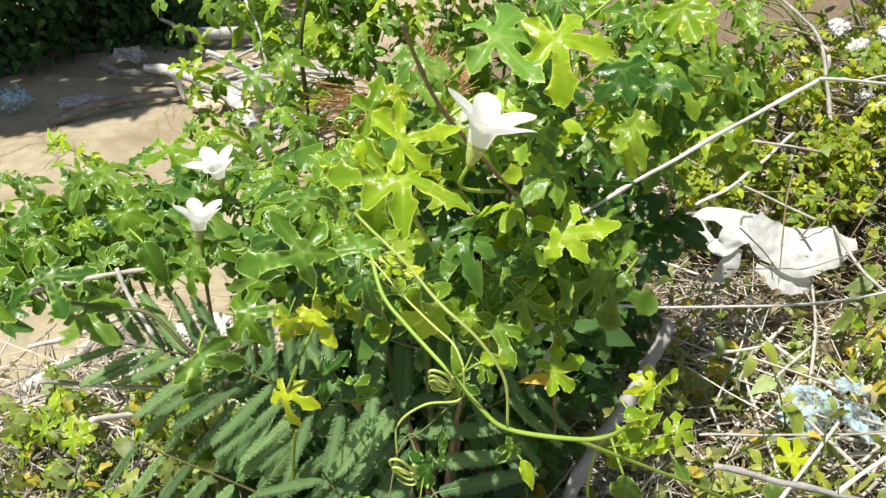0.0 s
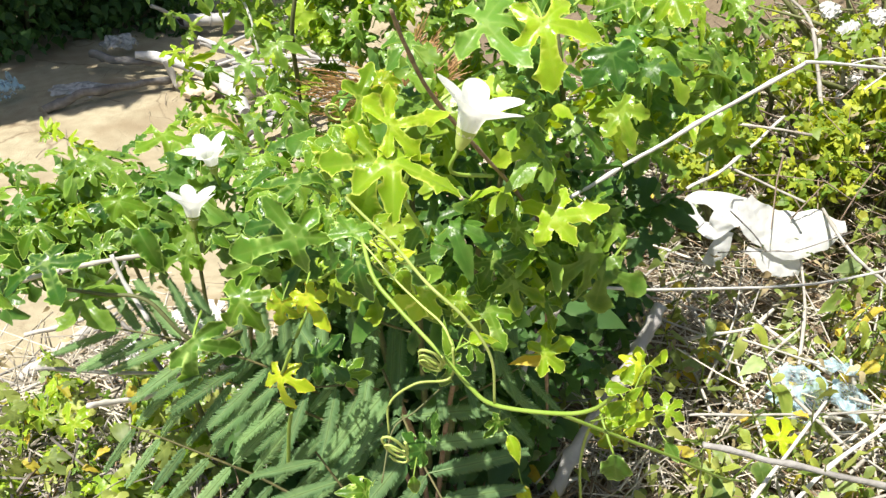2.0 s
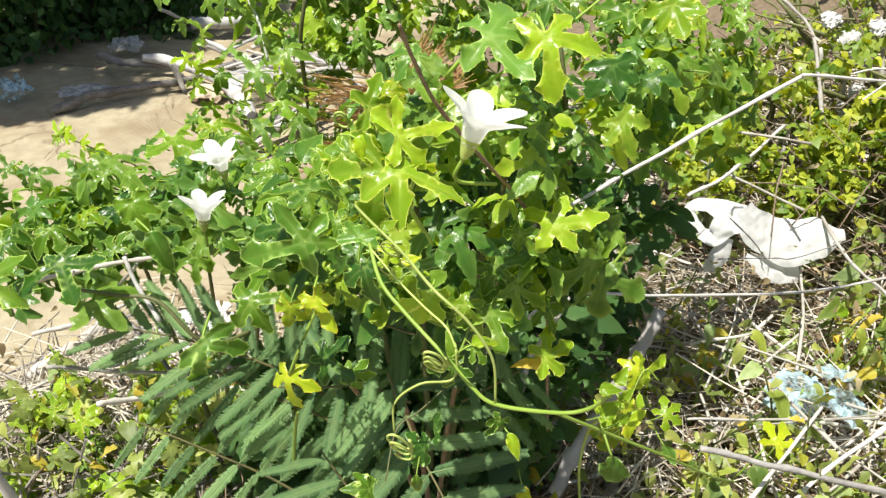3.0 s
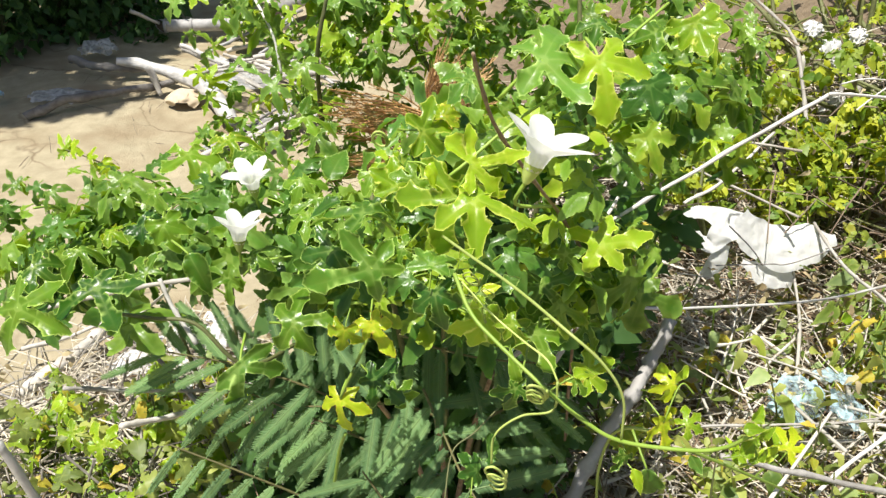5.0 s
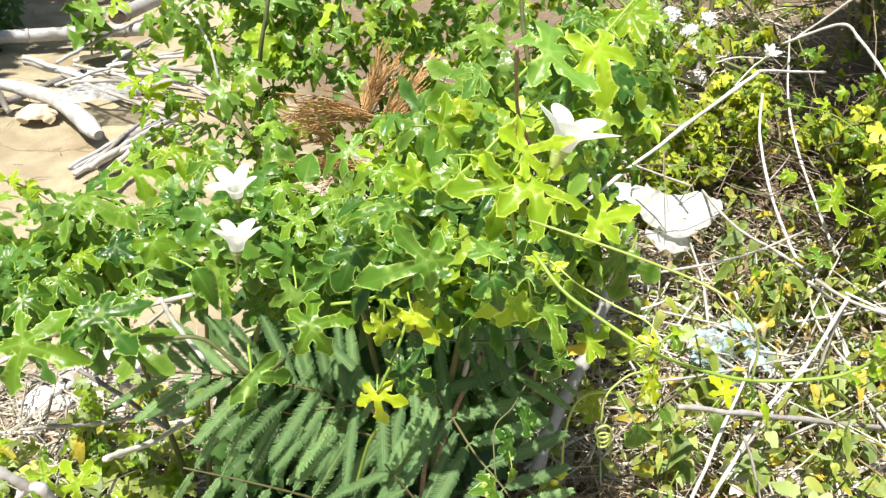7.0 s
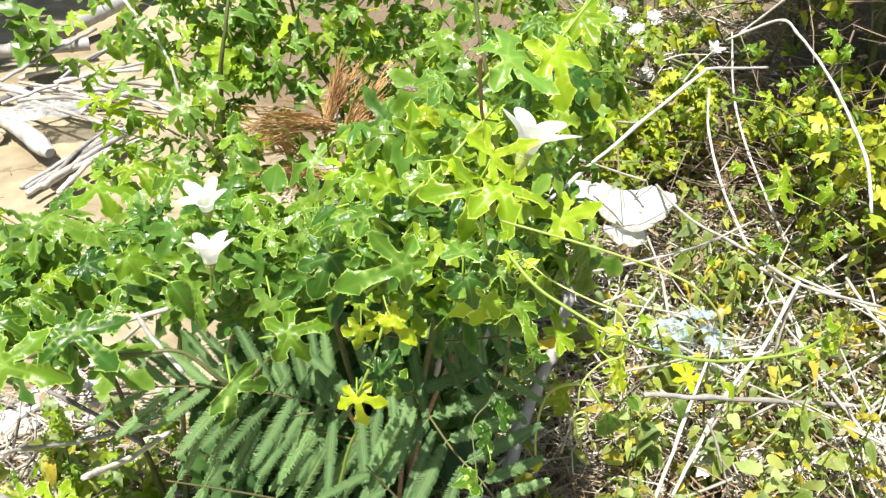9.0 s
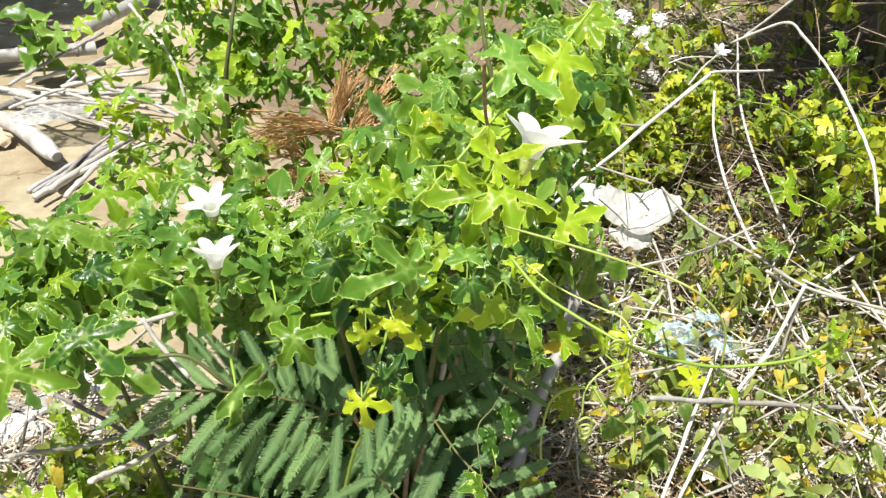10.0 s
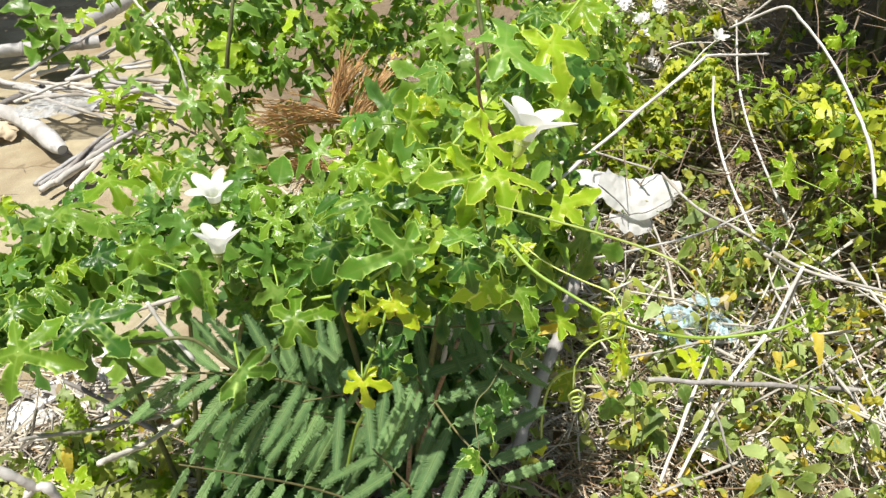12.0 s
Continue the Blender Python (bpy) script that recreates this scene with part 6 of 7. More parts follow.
def tuft(base, fans, label):
    """Dead fronds: fans of thin brown needles from one foot."""
    r = random.Random(9)
    b = thing("dead_fern", base, label, "dead fern")
    for foot, end, count, spread in fans:
        f0, e0 = Vector(foot), Vector(end)
        pieces = []
        for _ in range(count // 3):
            d = (e0 - f0) * r.uniform(0.75, 1.2) + Vector((r.gauss(0, 1), r.gauss(0, 1), r.gauss(0, 1))) * spread * 1.3
            s0 = f0 + Vector((r.gauss(0, 1), r.gauss(0, 1), r.gauss(0, 1))) * spread * 0.3
            path = spline([s0, s0 + d * 0.5 + Vector((0, 0, 0.006)), s0 + d], 7)
            pieces.append(tube(path, 0.0008, 0.0004, 4))
            for k in range(3, len(path) - 1):
                along = (path[k + 1] - path[k]).normalized()
                for _ in (0, 1):
                    e = (along + Vector((r.gauss(0, 0.22), r.gauss(0, 0.22), r.gauss(0, 0.2)))) * r.uniform(0.010, 0.020)
                    pieces.append(tube([path[k], path[k] + e * 0.5, path[k] + e], 0.0006, 0.0003, 3, caps=False))
        v, f = gather(pieces)
        child("frond", mesh_of("frond", v, f, [NEEDLE], smooth=False), b)
    return b


# ---- feathery mimosa under the vine ----
def pinna_mesh(pairs=42, width=0.12, seed=1):
    """A comb of narrow leaflets along a rib, of unit length along x, upper side z."""
    r = random.Random(seed)
    verts, faces, vv = [], [], []
    for i in range(pairs):
        u = 0.05 + 0.94 * i / (pairs - 1)
        w = width * (math.sin(math.pi * (0.12 + 0.80 * u)) ** 0.6)
        for s in (-1, 1):
            h = 0.0112 * r.uniform(0.85, 1.1)
            lean = 0.30 * w + 0.012
            z0, z1 = 0.0, r.uniform(-0.03, 0.025) - 0.05 * w
            zc = -0.05 * u * u
            k = len(verts)
            tip = w * r.uniform(0.9, 1.06)
            verts += [(u - h, 0.004 * s, zc + z0), (u + h, 0.004 * s, zc + z0), (u + lean * 0.6 + h * 1.15, s * tip * 0.6, zc + z1 * 0.3 + 0.012), (u + lean * 0.6 - h * 1.15, s * tip * 0.6, zc + z1 * 0.3),
                      (u + lean + h * 0.45, s * tip, zc + z1), (u + lean - h * 0.5, s * tip * 0.97, zc + z1)]
            faces += [(k, k + 1, k + 2, k + 3), (k + 3, k + 2, k + 4, k + 5)]
            vv += [1.0, 1.0, 0, 0, 0, 0]
    v, f = tube([(0.0, 0, 0.004), (0.5, 0, -0.008), (1.0, 0, -0.046)], 0.009, 0.004, 5)
    k = len(verts)
    slots = [0] * len(faces) + [1] * len(f)
    return mesh_of("pinna", verts + v, faces + [tuple(i + k for i in q) for q in f], [PINNA, PINNA_RIB], smooth=False, slots=slots, vein=vv + [0] * len(v))


FROND_RIB = plain_mat("frond_rib", (0.10, 0.10, 0.04), (0.18, 0.16, 0.06), 160.0, 0.7, 0.4)
PINNAE = [pinna_mesh(seed=s, width=0.080 + 0.006 * s) for s in range(4)]
mimosa = thing("mimosa_plant", (0.0, 0.72, 0.0), "dark green feathery mimosa with comb-like leaves under the vine", "mimosa")


def frond(points, normal, count, length, seed, spread=68, sides=(1, -1), taper=0.35, skew=0.0, close=0.0):
    """A leaf of the mimosa: a rib with pairs of combs."""
    r = random.Random(seed)
    path = spline(points, 10)
    v, f = tube(path, 0.0015, 0.0008, 6)
    rib = child("frond", mesh_of("frond", v, f, [FROND_RIB]), mimosa)
    nrm = Vector(normal).normalized()
    for i in range(count):
        u = (i + 0.6) / count * (len(path) - 1)
        k = min(int(u), len(path) - 2)
        q = path[k].lerp(path[k + 1], u - k)
        d = (path[k + 1] - path[k]).normalized()
        for s in sides:
            y = nrm.cross(d).normalized() * s
            a = math.radians(spread - close * i / count + skew * s + r.uniform(-6, 6))
            x = d * math.cos(a) + y * math.sin(a) + nrm * r.uniform(-0.16, 0.06)
            ln = length * (1 - taper * (i / count) ** 2) * r.uniform(0.9, 1.08)
            n2 = nrm + Vector((r.gauss(0, 0.14), r.gauss(0, 0.14), 0))
            child("pinna", r.choice(PINNAE), rib, frame_of(q, q + x.normalized() * ln, n2))


frond([(-0.102, 0.490, 0.356), (-0.155, 0.500, 0.390), (-0.210, 0.500, 0.427), (-0.276, 0.510, 0.455)], (0.137, -0.870, 0.420), 9, 0.074, 1, 90, skew=-12)
frond([(-0.060, 0.540, 0.395), (-0.110, 0.545, 0.428), (-0.165, 0.545, 0.460), (-0.215, 0.555, 0.480)], (0.137, -0.870, 0.420), 7, 0.070, 11, 90, skew=-12)
frond([(-0.043, 0.550, 0.484), (-0.025, 0.520, 0.457), (-0.008, 0.490, 0.432), (0.011, 0.460, 0.415), (0.024, 0.440, 0.397)], (0.050, -0.600, 0.780), 6, 0.095, 2)
frond([(-0.102, 0.570, 0.429), (-0.153, 0.560, 0.478), (-0.221, 0.555, 0.513), (-0.283, 0.550, 0.534)], (0.000, -0.500, 0.850), 11, 0.085, 3, 66, close=36)
frond([(-0.066, 0.600, 0.510), (-0.024, 0.580, 0.507), (0.020, 0.570, 0.503), (0.076, 0.560, 0.505)], (0.100, -0.500, 0.800), 5, 0.085, 4)
frond([(-0.058, 0.460, 0.389), (-0.079, 0.470, 0.420), (-0.099, 0.480, 0.450)], (0.000, -0.600, 0.800), 3, 0.08, 5)
frond([(-0.022, 0.570, 0.424), (-0.066, 0.560, 0.455), (-0.106, 0.550, 0.462), (-0.160, 0.550, 0.463)], (-0.100, -0.550, 0.800), 5, 0.09, 6)
frond([(0.031, 0.600, 0.397), (0.061, 0.600, 0.418), (0.097, 0.600, 0.446)], (0.100, -0.500, 0.800), 4, 0.08, 8)
stem(mimosa, [(0.000, 0.720, 0.000), (-0.015, 0.640, 0.270), (-0.030, 0.560, 0.440)], 0.004, 0.0025, WOODY)
stem(mimosa, [(0.000, 0.720, 0.000), (0.015, 0.660, 0.280), (0.030, 0.600, 0.460)], 0.004, 0.0025, WOODY)
stem(mimosa, [(0.000, 0.720, 0.000), (-0.050, 0.670, 0.260), (-0.100, 0.620, 0.420)], 0.004, 0.0025, WOODY)

tuft((-0.037, 0.930, 0.588), [((-0.030, 0.920, 0.604), (-0.129, 0.880, 0.634), 55, 0.012), ((-0.046, 0.920, 0.597), (-0.006, 0.930, 0.668), 60, 0.010), ((-0.024, 0.900, 0.590), (0.033, 0.920, 0.645), 60, 0.011), ((-0.045, 0.900, 0.544), (-0.124, 0.860, 0.566), 50, 0.012), ((-0.071, 0.920, 0.563), (-0.115, 0.900, 0.602), 40, 0.014)], "rust-brown dead fern fronds caught under the vine")


# ---- sticks, rods and bags ----
stick([(0.085, 0.588, 0.618), (0.150, 0.609, 0.650), (0.250, 0.640, 0.698), (0.336, 0.667, 0.738)], 0.0017, 0.0019, WHITE_ROD, "long bleached rod propped across the weeds", name="bleached_rod")
stick([(0.334, 0.664, 0.739), (0.410, 0.702, 0.722), (0.495, 0.749, 0.700)], 0.0015, 0.0013, WHITE_ROD, "short bleached side rod leading off level", name="bleached_rod")
stick([(0.162, 0.773, 0.510), (0.194, 0.807, 0.546), (0.253, 0.873, 0.614)], 0.0021, 0.0019, WHITE_ROD, "thin bleached rod leaning up through the vine", name="bleached_rod")
stick([(0.146, 0.586, 0.551), (0.274, 0.660, 0.496), (0.454, 0.750, 0.439), (0.625, 0.830, 0.413)], 0.0014, 0.00154, WHITE_ROD, "thin bleached rod lying across the litter", name="bleached_rod")
stick([(0.758, 1.160, 0.595), (0.815, 1.100, 0.646), (0.820, 1.050, 0.633), (0.835, 0.980, 0.589), (0.782, 0.850, 0.554), (0.746, 0.770, 0.527), (0.730, 0.720, 0.469)], 0.00231, 0.00259, WHITE_ROD, "arched bleached stick stuck in the bank", name="bleached_rod")
stick([(0.789, 1.214, 0.480), (0.766, 1.160, 0.419), (0.745, 1.070, 0.353), (0.744, 0.980, 0.290), (0.746, 0.950, 0.270)], 0.00245, 0.00287, WHITE_ROD, "bleached stick standing up out of the litter", name="bleached_rod")
stick([(0.835, 1.240, 0.583), (0.813, 1.160, 0.473), (0.794, 1.050, 0.392), (0.797, 0.920, 0.291)], 0.00189, 0.00245, WHITE_ROD, "slender bleached stick leaning in the bank", name="bleached_rod")
stick([(0.616, 0.705, 0.379), (0.556, 0.675, 0.292), (0.463, 0.632, 0.242), (0.353, 0.560, 0.162)], 0.00287, 0.00252, WHITE_ROD, "straight white stick slanting over the weeds", name="bleached_rod")
stick([(0.620, 0.710, 0.366), (0.609, 0.700, 0.277), (0.616, 0.690, 0.180), (0.617, 0.680, 0.127)], 0.00245, 0.00217, DRY, "grey stick slanting over the weeds", name="dry_stick")
stick([(0.662, 1.150, 0.312), (0.656, 1.020, 0.306), (0.640, 0.860, 0.342), (0.627, 0.710, 0.368), (0.747, 0.660, 0.336)], 0.00273, 0.00252, DRY, "long dry branch lying on the litter", name="dry_stick")
stick([(0.300, 0.603, 0.326), (0.394, 0.610, 0.290), (0.555, 0.615, 0.236), (0.781, 0.620, 0.158)], 0.00364, 0.00378, BRANCH_PALE, "grey pole lying level among the weeds", name="dry_stick")
stick([(0.468, 1.075, 0.272), (0.560, 1.075, 0.275), (0.600, 1.080, 0.272), (0.690, 1.090, 0.302)], 0.00112, 0.00091, BRANCH, "thin dark twig across a white bag", name="dry_stick")
stick([(0.471, 1.070, 0.354), (0.514, 1.060, 0.316), (0.536, 1.050, 0.289)], 0.00112, 0.00091, BRANCH, "thin dark twig across a white bag", name="dry_stick")
stick([(0.299, 0.820, 0.356), (0.274, 0.790, 0.317), (0.236, 0.750, 0.273), (0.198, 0.720, 0.220), (0.160, 0.680, 0.156)], 0.0085, 0.0095, LOG_GREY, "thick grey branch slanting out of the litter", name="branch")
stick([(-0.398, 0.600, 0.546), (-0.339, 0.585, 0.572), (-0.294, 0.580, 0.585), (-0.251, 0.575, 0.596)], 0.00231, 0.0021, DRY, "grey rod lying under the leaves", name="dry_stick")
stick([(-0.278, 0.572, 0.598), (-0.267, 0.560, 0.575), (-0.247, 0.545, 0.545)], 0.00189, 0.00196, WHITE_ROD, "short white peg crossing a rod", name="bleached_rod")
stick([(-0.327, 0.600, 0.525), (-0.281, 0.585, 0.573), (-0.272, 0.580, 0.585)], 0.0014, 0.0014, WHITE_ROD, "thin pale stick crossing a rod", name="bleached_rod")
stick([(-0.265, 1.020, 0.753), (-0.239, 0.980, 0.721), (-0.223, 0.960, 0.692), (-0.216, 0.950, 0.652)], 0.00196, 0.00161, WHITE_ROD, "thin white stick leaning into the vine", name="bleached_rod")
stick([(-0.745, 1.045, 0.024), (-0.705, 1.115, 0.026), (-0.655, 1.215, 0.030)], 0.0120, 0.0110, DRY, "grey stick on the sand", name="dry_stick")
stick([(-0.729, 0.950, 0.054), (-0.644, 1.020, 0.057), (-0.464, 1.000, 0.073)], 0.00273, 0.00217, DRY, "dry grey branch on the ground", name="dry_stick")
stick([(-0.443, 0.660, 0.389), (-0.392, 0.700, 0.348), (-0.331, 0.740, 0.309), (-0.287, 0.780, 0.276)], 0.00238, 0.00182, BRANCH_PALE, "dry grey branch on the ground", name="dry_stick")
stick([(-0.362, 0.600, 0.389), (-0.328, 0.640, 0.362), (-0.282, 0.700, 0.333)], 0.00329, 0.00273, DRY, "dry grey branch on the ground", name="dry_stick")
stick([(-0.431, 0.850, 0.304), (-0.371, 0.780, 0.312), (-0.319, 0.720, 0.306)], 0.00294, 0.0028, BRANCH, "dark grey branch on the ground", name="branch")
stick([(-0.430, 0.410, 0.655), (-0.375, 0.400, 0.598), (-0.359, 0.400, 0.577), (-0.345, 0.402, 0.545), (-0.330, 0.420, 0.300), (-0.325, 0.430, -0.010)], 0.0030, 0.0036, WHITE_ROD, "forked bleached stick stuck in the sand", name="bleached_rod")
stick([(-0.359, 0.400, 0.577), (-0.370, 0.397, 0.562), (-0.390, 0.390, 0.530)], 0.0028, 0.0020, WHITE_ROD, "side fork of a bleached stick", name="bleached_rod")
lr = random.Random(77)
for i in range(26):
    x, y, a, ln = lr.uniform(-0.72, -0.34), lr.uniform(0.80, 1.22), lr.gauss(0.35, 0.6), lr.uniform(0.10, 0.30)
    d = Vector((math.cos(a), math.sin(a), lr.gauss(0.0, 0.10))) * ln / 2
    q = Vector((x, y, rise(x, y) + abs(d.z) + lr.uniform(0.006, 0.05)))
    thick = lr.uniform(0.002, 0.0055)
    stick([q - d, q + Vector((0, 0, lr.gauss(0, 0.008))), q + d], thick, thick * 0.7, (DRY, BRANCH_PALE, BRANCH, LOG_GREY)[i % 4], "grey dry stick lying in the litter on the sand", name="dry_stick", steps=5, sides=6, group="dry sticks on the sand")
stick([(0.050, 0.710, 0.330), (0.065, 0.720, 0.370), (0.106, 0.740, 0.393), (0.150, 0.770, 0.420)], 0.0034, 0.0026, DRY, "pale dry stick leaning under the vine", name="dry_stick")
stick([(0.105, 0.700, 0.310), (0.117, 0.720, 0.353), (0.145, 0.740, 0.390), (0.165, 0.760, 0.420)], 0.0040, 0.0030, DRY, "pale dry stick leaning under the vine", name="dry_stick")
stick([(0.511, 1.350, 0.375), (0.567, 1.330, 0.389), (0.677, 1.280, 0.390)], 0.00273, 0.00217, DRY, "grey branch among the weeds", name="dry_stick")
stick([(0.441, 1.200, 0.324), (0.527, 1.250, 0.344), (0.666, 1.380, 0.383)], 0.00329, 0.00273, DRY, "grey branch leaning in the weeds", name="dry_stick")
stick([(0.151, 1.100, 0.519), (0.233, 1.150, 0.513), (0.329, 1.200, 0.507)], 0.00329, 0.00273, DRY, "pale branch on the ground behind the vine", name="dry_stick")
stick([(0.167, 1.150, 0.478), (0.256, 1.200, 0.482), (0.336, 1.250, 0.481)], 0.00273, 0.00273, DRY, "pale branch on the ground behind the vine", name="dry_stick")
stick([(0.801, 1.500, 0.336), (0.806, 1.620, 0.444), (0.811, 1.700, 0.483), (0.782, 1.850, 0.518)], 0.0042, 0.0030, DRY, "grey dead stem standing in the bank", name="branch")
stick([(0.319, 0.700, 0.275), (0.452, 0.720, 0.255), (0.591, 0.740, 0.239)], 0.00161, 0.00161, DRY, "thin pale stick lying among the weeds", name="dry_stick")
stick([(0.653, 1.120, 0.537), (0.720, 1.170, 0.552), (0.783, 1.210, 0.562)], 0.00154, 0.00126, WHITE_ROD, "thin bleached twig in the bank", name="bleached_rod")
stick([(0.810, 1.200, 0.585), (0.840, 1.180, 0.625), (0.871, 1.150, 0.675)], 0.00224, 0.00196, DRY, "thin grey twig leaning in the bank", name="dry_stick")
stick([(0.694, 1.250, 0.532), (0.738, 1.250, 0.541), (0.790, 1.240, 0.541)], 0.0014, 0.00126, WHITE_ROD, "thin bleached twig in the bank", name="bleached_rod")
stick([(0.461, 1.100, 0.473), (0.457, 1.100, 0.516), (0.469, 1.100, 0.535)], 0.0014, 0.00126, DRY, "short dry twig in the weeds", name="dry_stick")
stick([(0.878, 1.000, 0.481), (0.897, 0.980, 0.482), (0.917, 0.960, 0.482)], 0.00112, 0.00098, WHITE_ROD, "thin bleached twig in the bank", name="bleached_rod")
stick([(0.722, 1.050, 0.377), (0.740, 1.050, 0.404), (0.752, 1.050, 0.429)], 0.00112, 0.00098, DRY, "short dry twig in the weeds", name="dry_stick")
stick([(0.444, 0.550, 0.142), (0.430, 0.580, 0.207), (0.414, 0.600, 0.253)], 0.00196, 0.00168, DRY, "short dry twig in the weeds", name="dry_stick")
torn_bag((0.61, 1.13, 0.20), [
    ("body", [(0.518, 1.135, 0.338), (0.545, 1.130, 0.300), (0.598, 1.125, 0.275), (0.650, 1.125, 0.283), (0.700, 1.130, 0.288)], (0.016, 0.034, 0.042, 0.036, 0.010), 0.18),
    ("flap", [(0.530, 1.110, 0.256), (0.578, 1.105, 0.232), (0.628, 1.110, 0.222)], (0.006, 0.024, 0.018), 0.2),
    ("handle", [(0.520, 1.130, 0.315), (0.487, 1.135, 0.330), (0.452, 1.140, 0.340), (0.430, 1.140, 0.332), (0.432, 1.130, 0.314), (0.447, 1.120, 0.296)], (0.026, 0.020, 0.012, 0.009, 0.012, 0.012), 0.08),
    ("handle", [(0.447, 1.122, 0.294), (0.470, 1.115, 0.290), (0.486, 1.118, 0.312), (0.500, 1.125, 0.318)], (0.010, 0.016, 0.022, 0.024), 0.08),
    ("strip", [(0.494, 1.118, 0.288), (0.484, 1.110, 0.255), (0.468, 1.110, 0.226)], (0.012, 0.016, 0.010), 0.3)], "torn white carrier bag lying smooth over dry litter")
for spot, size, number, turn in (((0.535, 0.850, 0.165), (0.046, 0.034, 0.024), 60, 0.2), ((0.585, 0.800, 0.185), (0.036, 0.030, 0.022), 61, 1.1), ((0.500, 0.800, 0.170), (0.034, 0.028, 0.026), 62, 2.0), ((0.610, 0.870, 0.180), (0.036, 0.030, 0.026), 63, 2.7), ((0.640, 0.640, 0.150), (0.030, 0.026, 0.022), 64, 0.6)):
    crumpled("plastic_scrap", BAG_BLUE, spot, size, "torn pale blue plastic film among dry stalks", number, folds=0.4, turn=turn, tilt=0.45)
crumpled("paper_scrap", PAPER, (-0.573, 1.109, 0.030), (0.022, 0.013199999999999998, 0.011), "small flat white scrap among twigs", 80, category="litter", folds=0.3, turn=0.0)
crumpled("paper_scrap", PAPER, (-0.483, 1.115, 0.030), (0.018, 0.010799999999999999, 0.009), "small flat white scrap among twigs", 81, category="litter", folds=0.3, turn=0.5)
crumpled("paper_scrap", PAPER, (-0.574, 1.036, 0.030), (0.016, 0.0096, 0.008), "small flat white scrap among twigs", 82, category="litter", folds=0.3, turn=1.0)
crumpled("paper_scrap", PAPER, (-0.443, 1.182, 0.030), (0.016, 0.0096, 0.008), "small flat white scrap among twigs", 83, category="litter", folds=0.3, turn=1.5)
crumpled("paper_scrap", PAPER, (-0.569, 1.136, 0.010), (0.045, 0.036, 0.03), "crumpled white scrap lying on the sand", 9, category="litter")
crumpled("paper_scrap", PAPER, (-0.419, 1.152, 0.050), (0.028, 0.03, 0.05), "crumpled white scrap among twigs", 19, category="litter")
crumpled("paper_scrap", PAPER, (-0.544, 1.215, 0.000), (0.032, 0.022, 0.012), "flattened white scrap on the ground", 29, category="litter")
crumpled("paper_scrap", PAPER, (-0.459, 1.119, 0.100), (0.022, 0.02, 0.03), "small white scrap caught on twigs", 39, category="litter")
for spot, size, number in (((0.853, 1.700, 0.480), (0.024, 0.02, 0.030), 91), ((0.900, 1.700, 0.440), (0.030, 0.02, 0.030), 92), ((0.974, 1.720, 0.460), (0.024, 0.02, 0.022), 93), ((0.918, 1.680, 0.400), (0.026, 0.02, 0.030), 94), ((0.931, 1.660, 0.330), (0.020, 0.02, 0.050), 95), ((0.905, 1.640, 0.290), (0.018, 0.02, 0.050), 96)):
    crumpled("paper_scrap", PAPER, spot, size, "torn white scrap hanging in dead stalks on the bank", number, category="litter", folds=0.5, tilt=0.9)
for foot, head, thick in (((0.90, 1.66, 0.24), (0.925, 1.70, 0.42), 0.006), ((0.95, 1.68, 0.24), (0.975, 1.72, 0.40), 0.007), ((0.86, 1.62, 0.22), (0.84, 1.68, 0.44), 0.005), ((0.78, 1.60, 0.20), (0.80, 1.66, 0.40), 0.005), ((1.02, 1.70, 0.28), (1.00, 1.74, 0.46), 0.006)):
    stick([foot, Vector(foot).lerp(Vector(head), 0.5) + Vector((0.006, 0, 0)), head], thick, thick * 0.7, DRY, "grey dead stem standing in the bank", name="dry_stick")
crumpled("plastic_bag", BAG_WHITE, (0.868, 1.620, 0.464), (0.022, 0.02, 0.05), "white plastic scrap hanging in the bank", 12)
crumpled("plastic_bag", PAPER, (0.461, 0.620, 0.127), (0.03, 0.03, 0.03), "white scrap among the weeds", 14, category="litter")


# ---- weeds ----
WEED_LEAVES = [leaf_mesh("leaf", "ovate", s, m, stalk=0.25, detail=1, fold=0.3, slim=sl) for s, m, sl in ((0, WEED, 0.30), (1, WEED_SAGE, 0.36), (2, WEED, 0.22), (3, WEED_SAGE, 0.28), (4, WEED, 0.34), (5, WEED, 0.18))]
WEED_TURNED = [leaf_mesh("leaf", "ovate", s + 10, WEED_YELLOW, stalk=0.25, detail=1, droop=0.6, fold=0.5, slim=0.26) for s in range(4)]
LOBED_LEAVES = [leaf_mesh("leaf", k, s, m, stalk=0.4, detail=1) for s, (k, m) in enumerate((("mid", LEAF_YOUNG), ("mid", LEAF), ("shallow", LEAF_YOUNG), ("deep", LEAF_YOUNG), ("mid", WEED_SAGE), ("deep", LEAF)))]


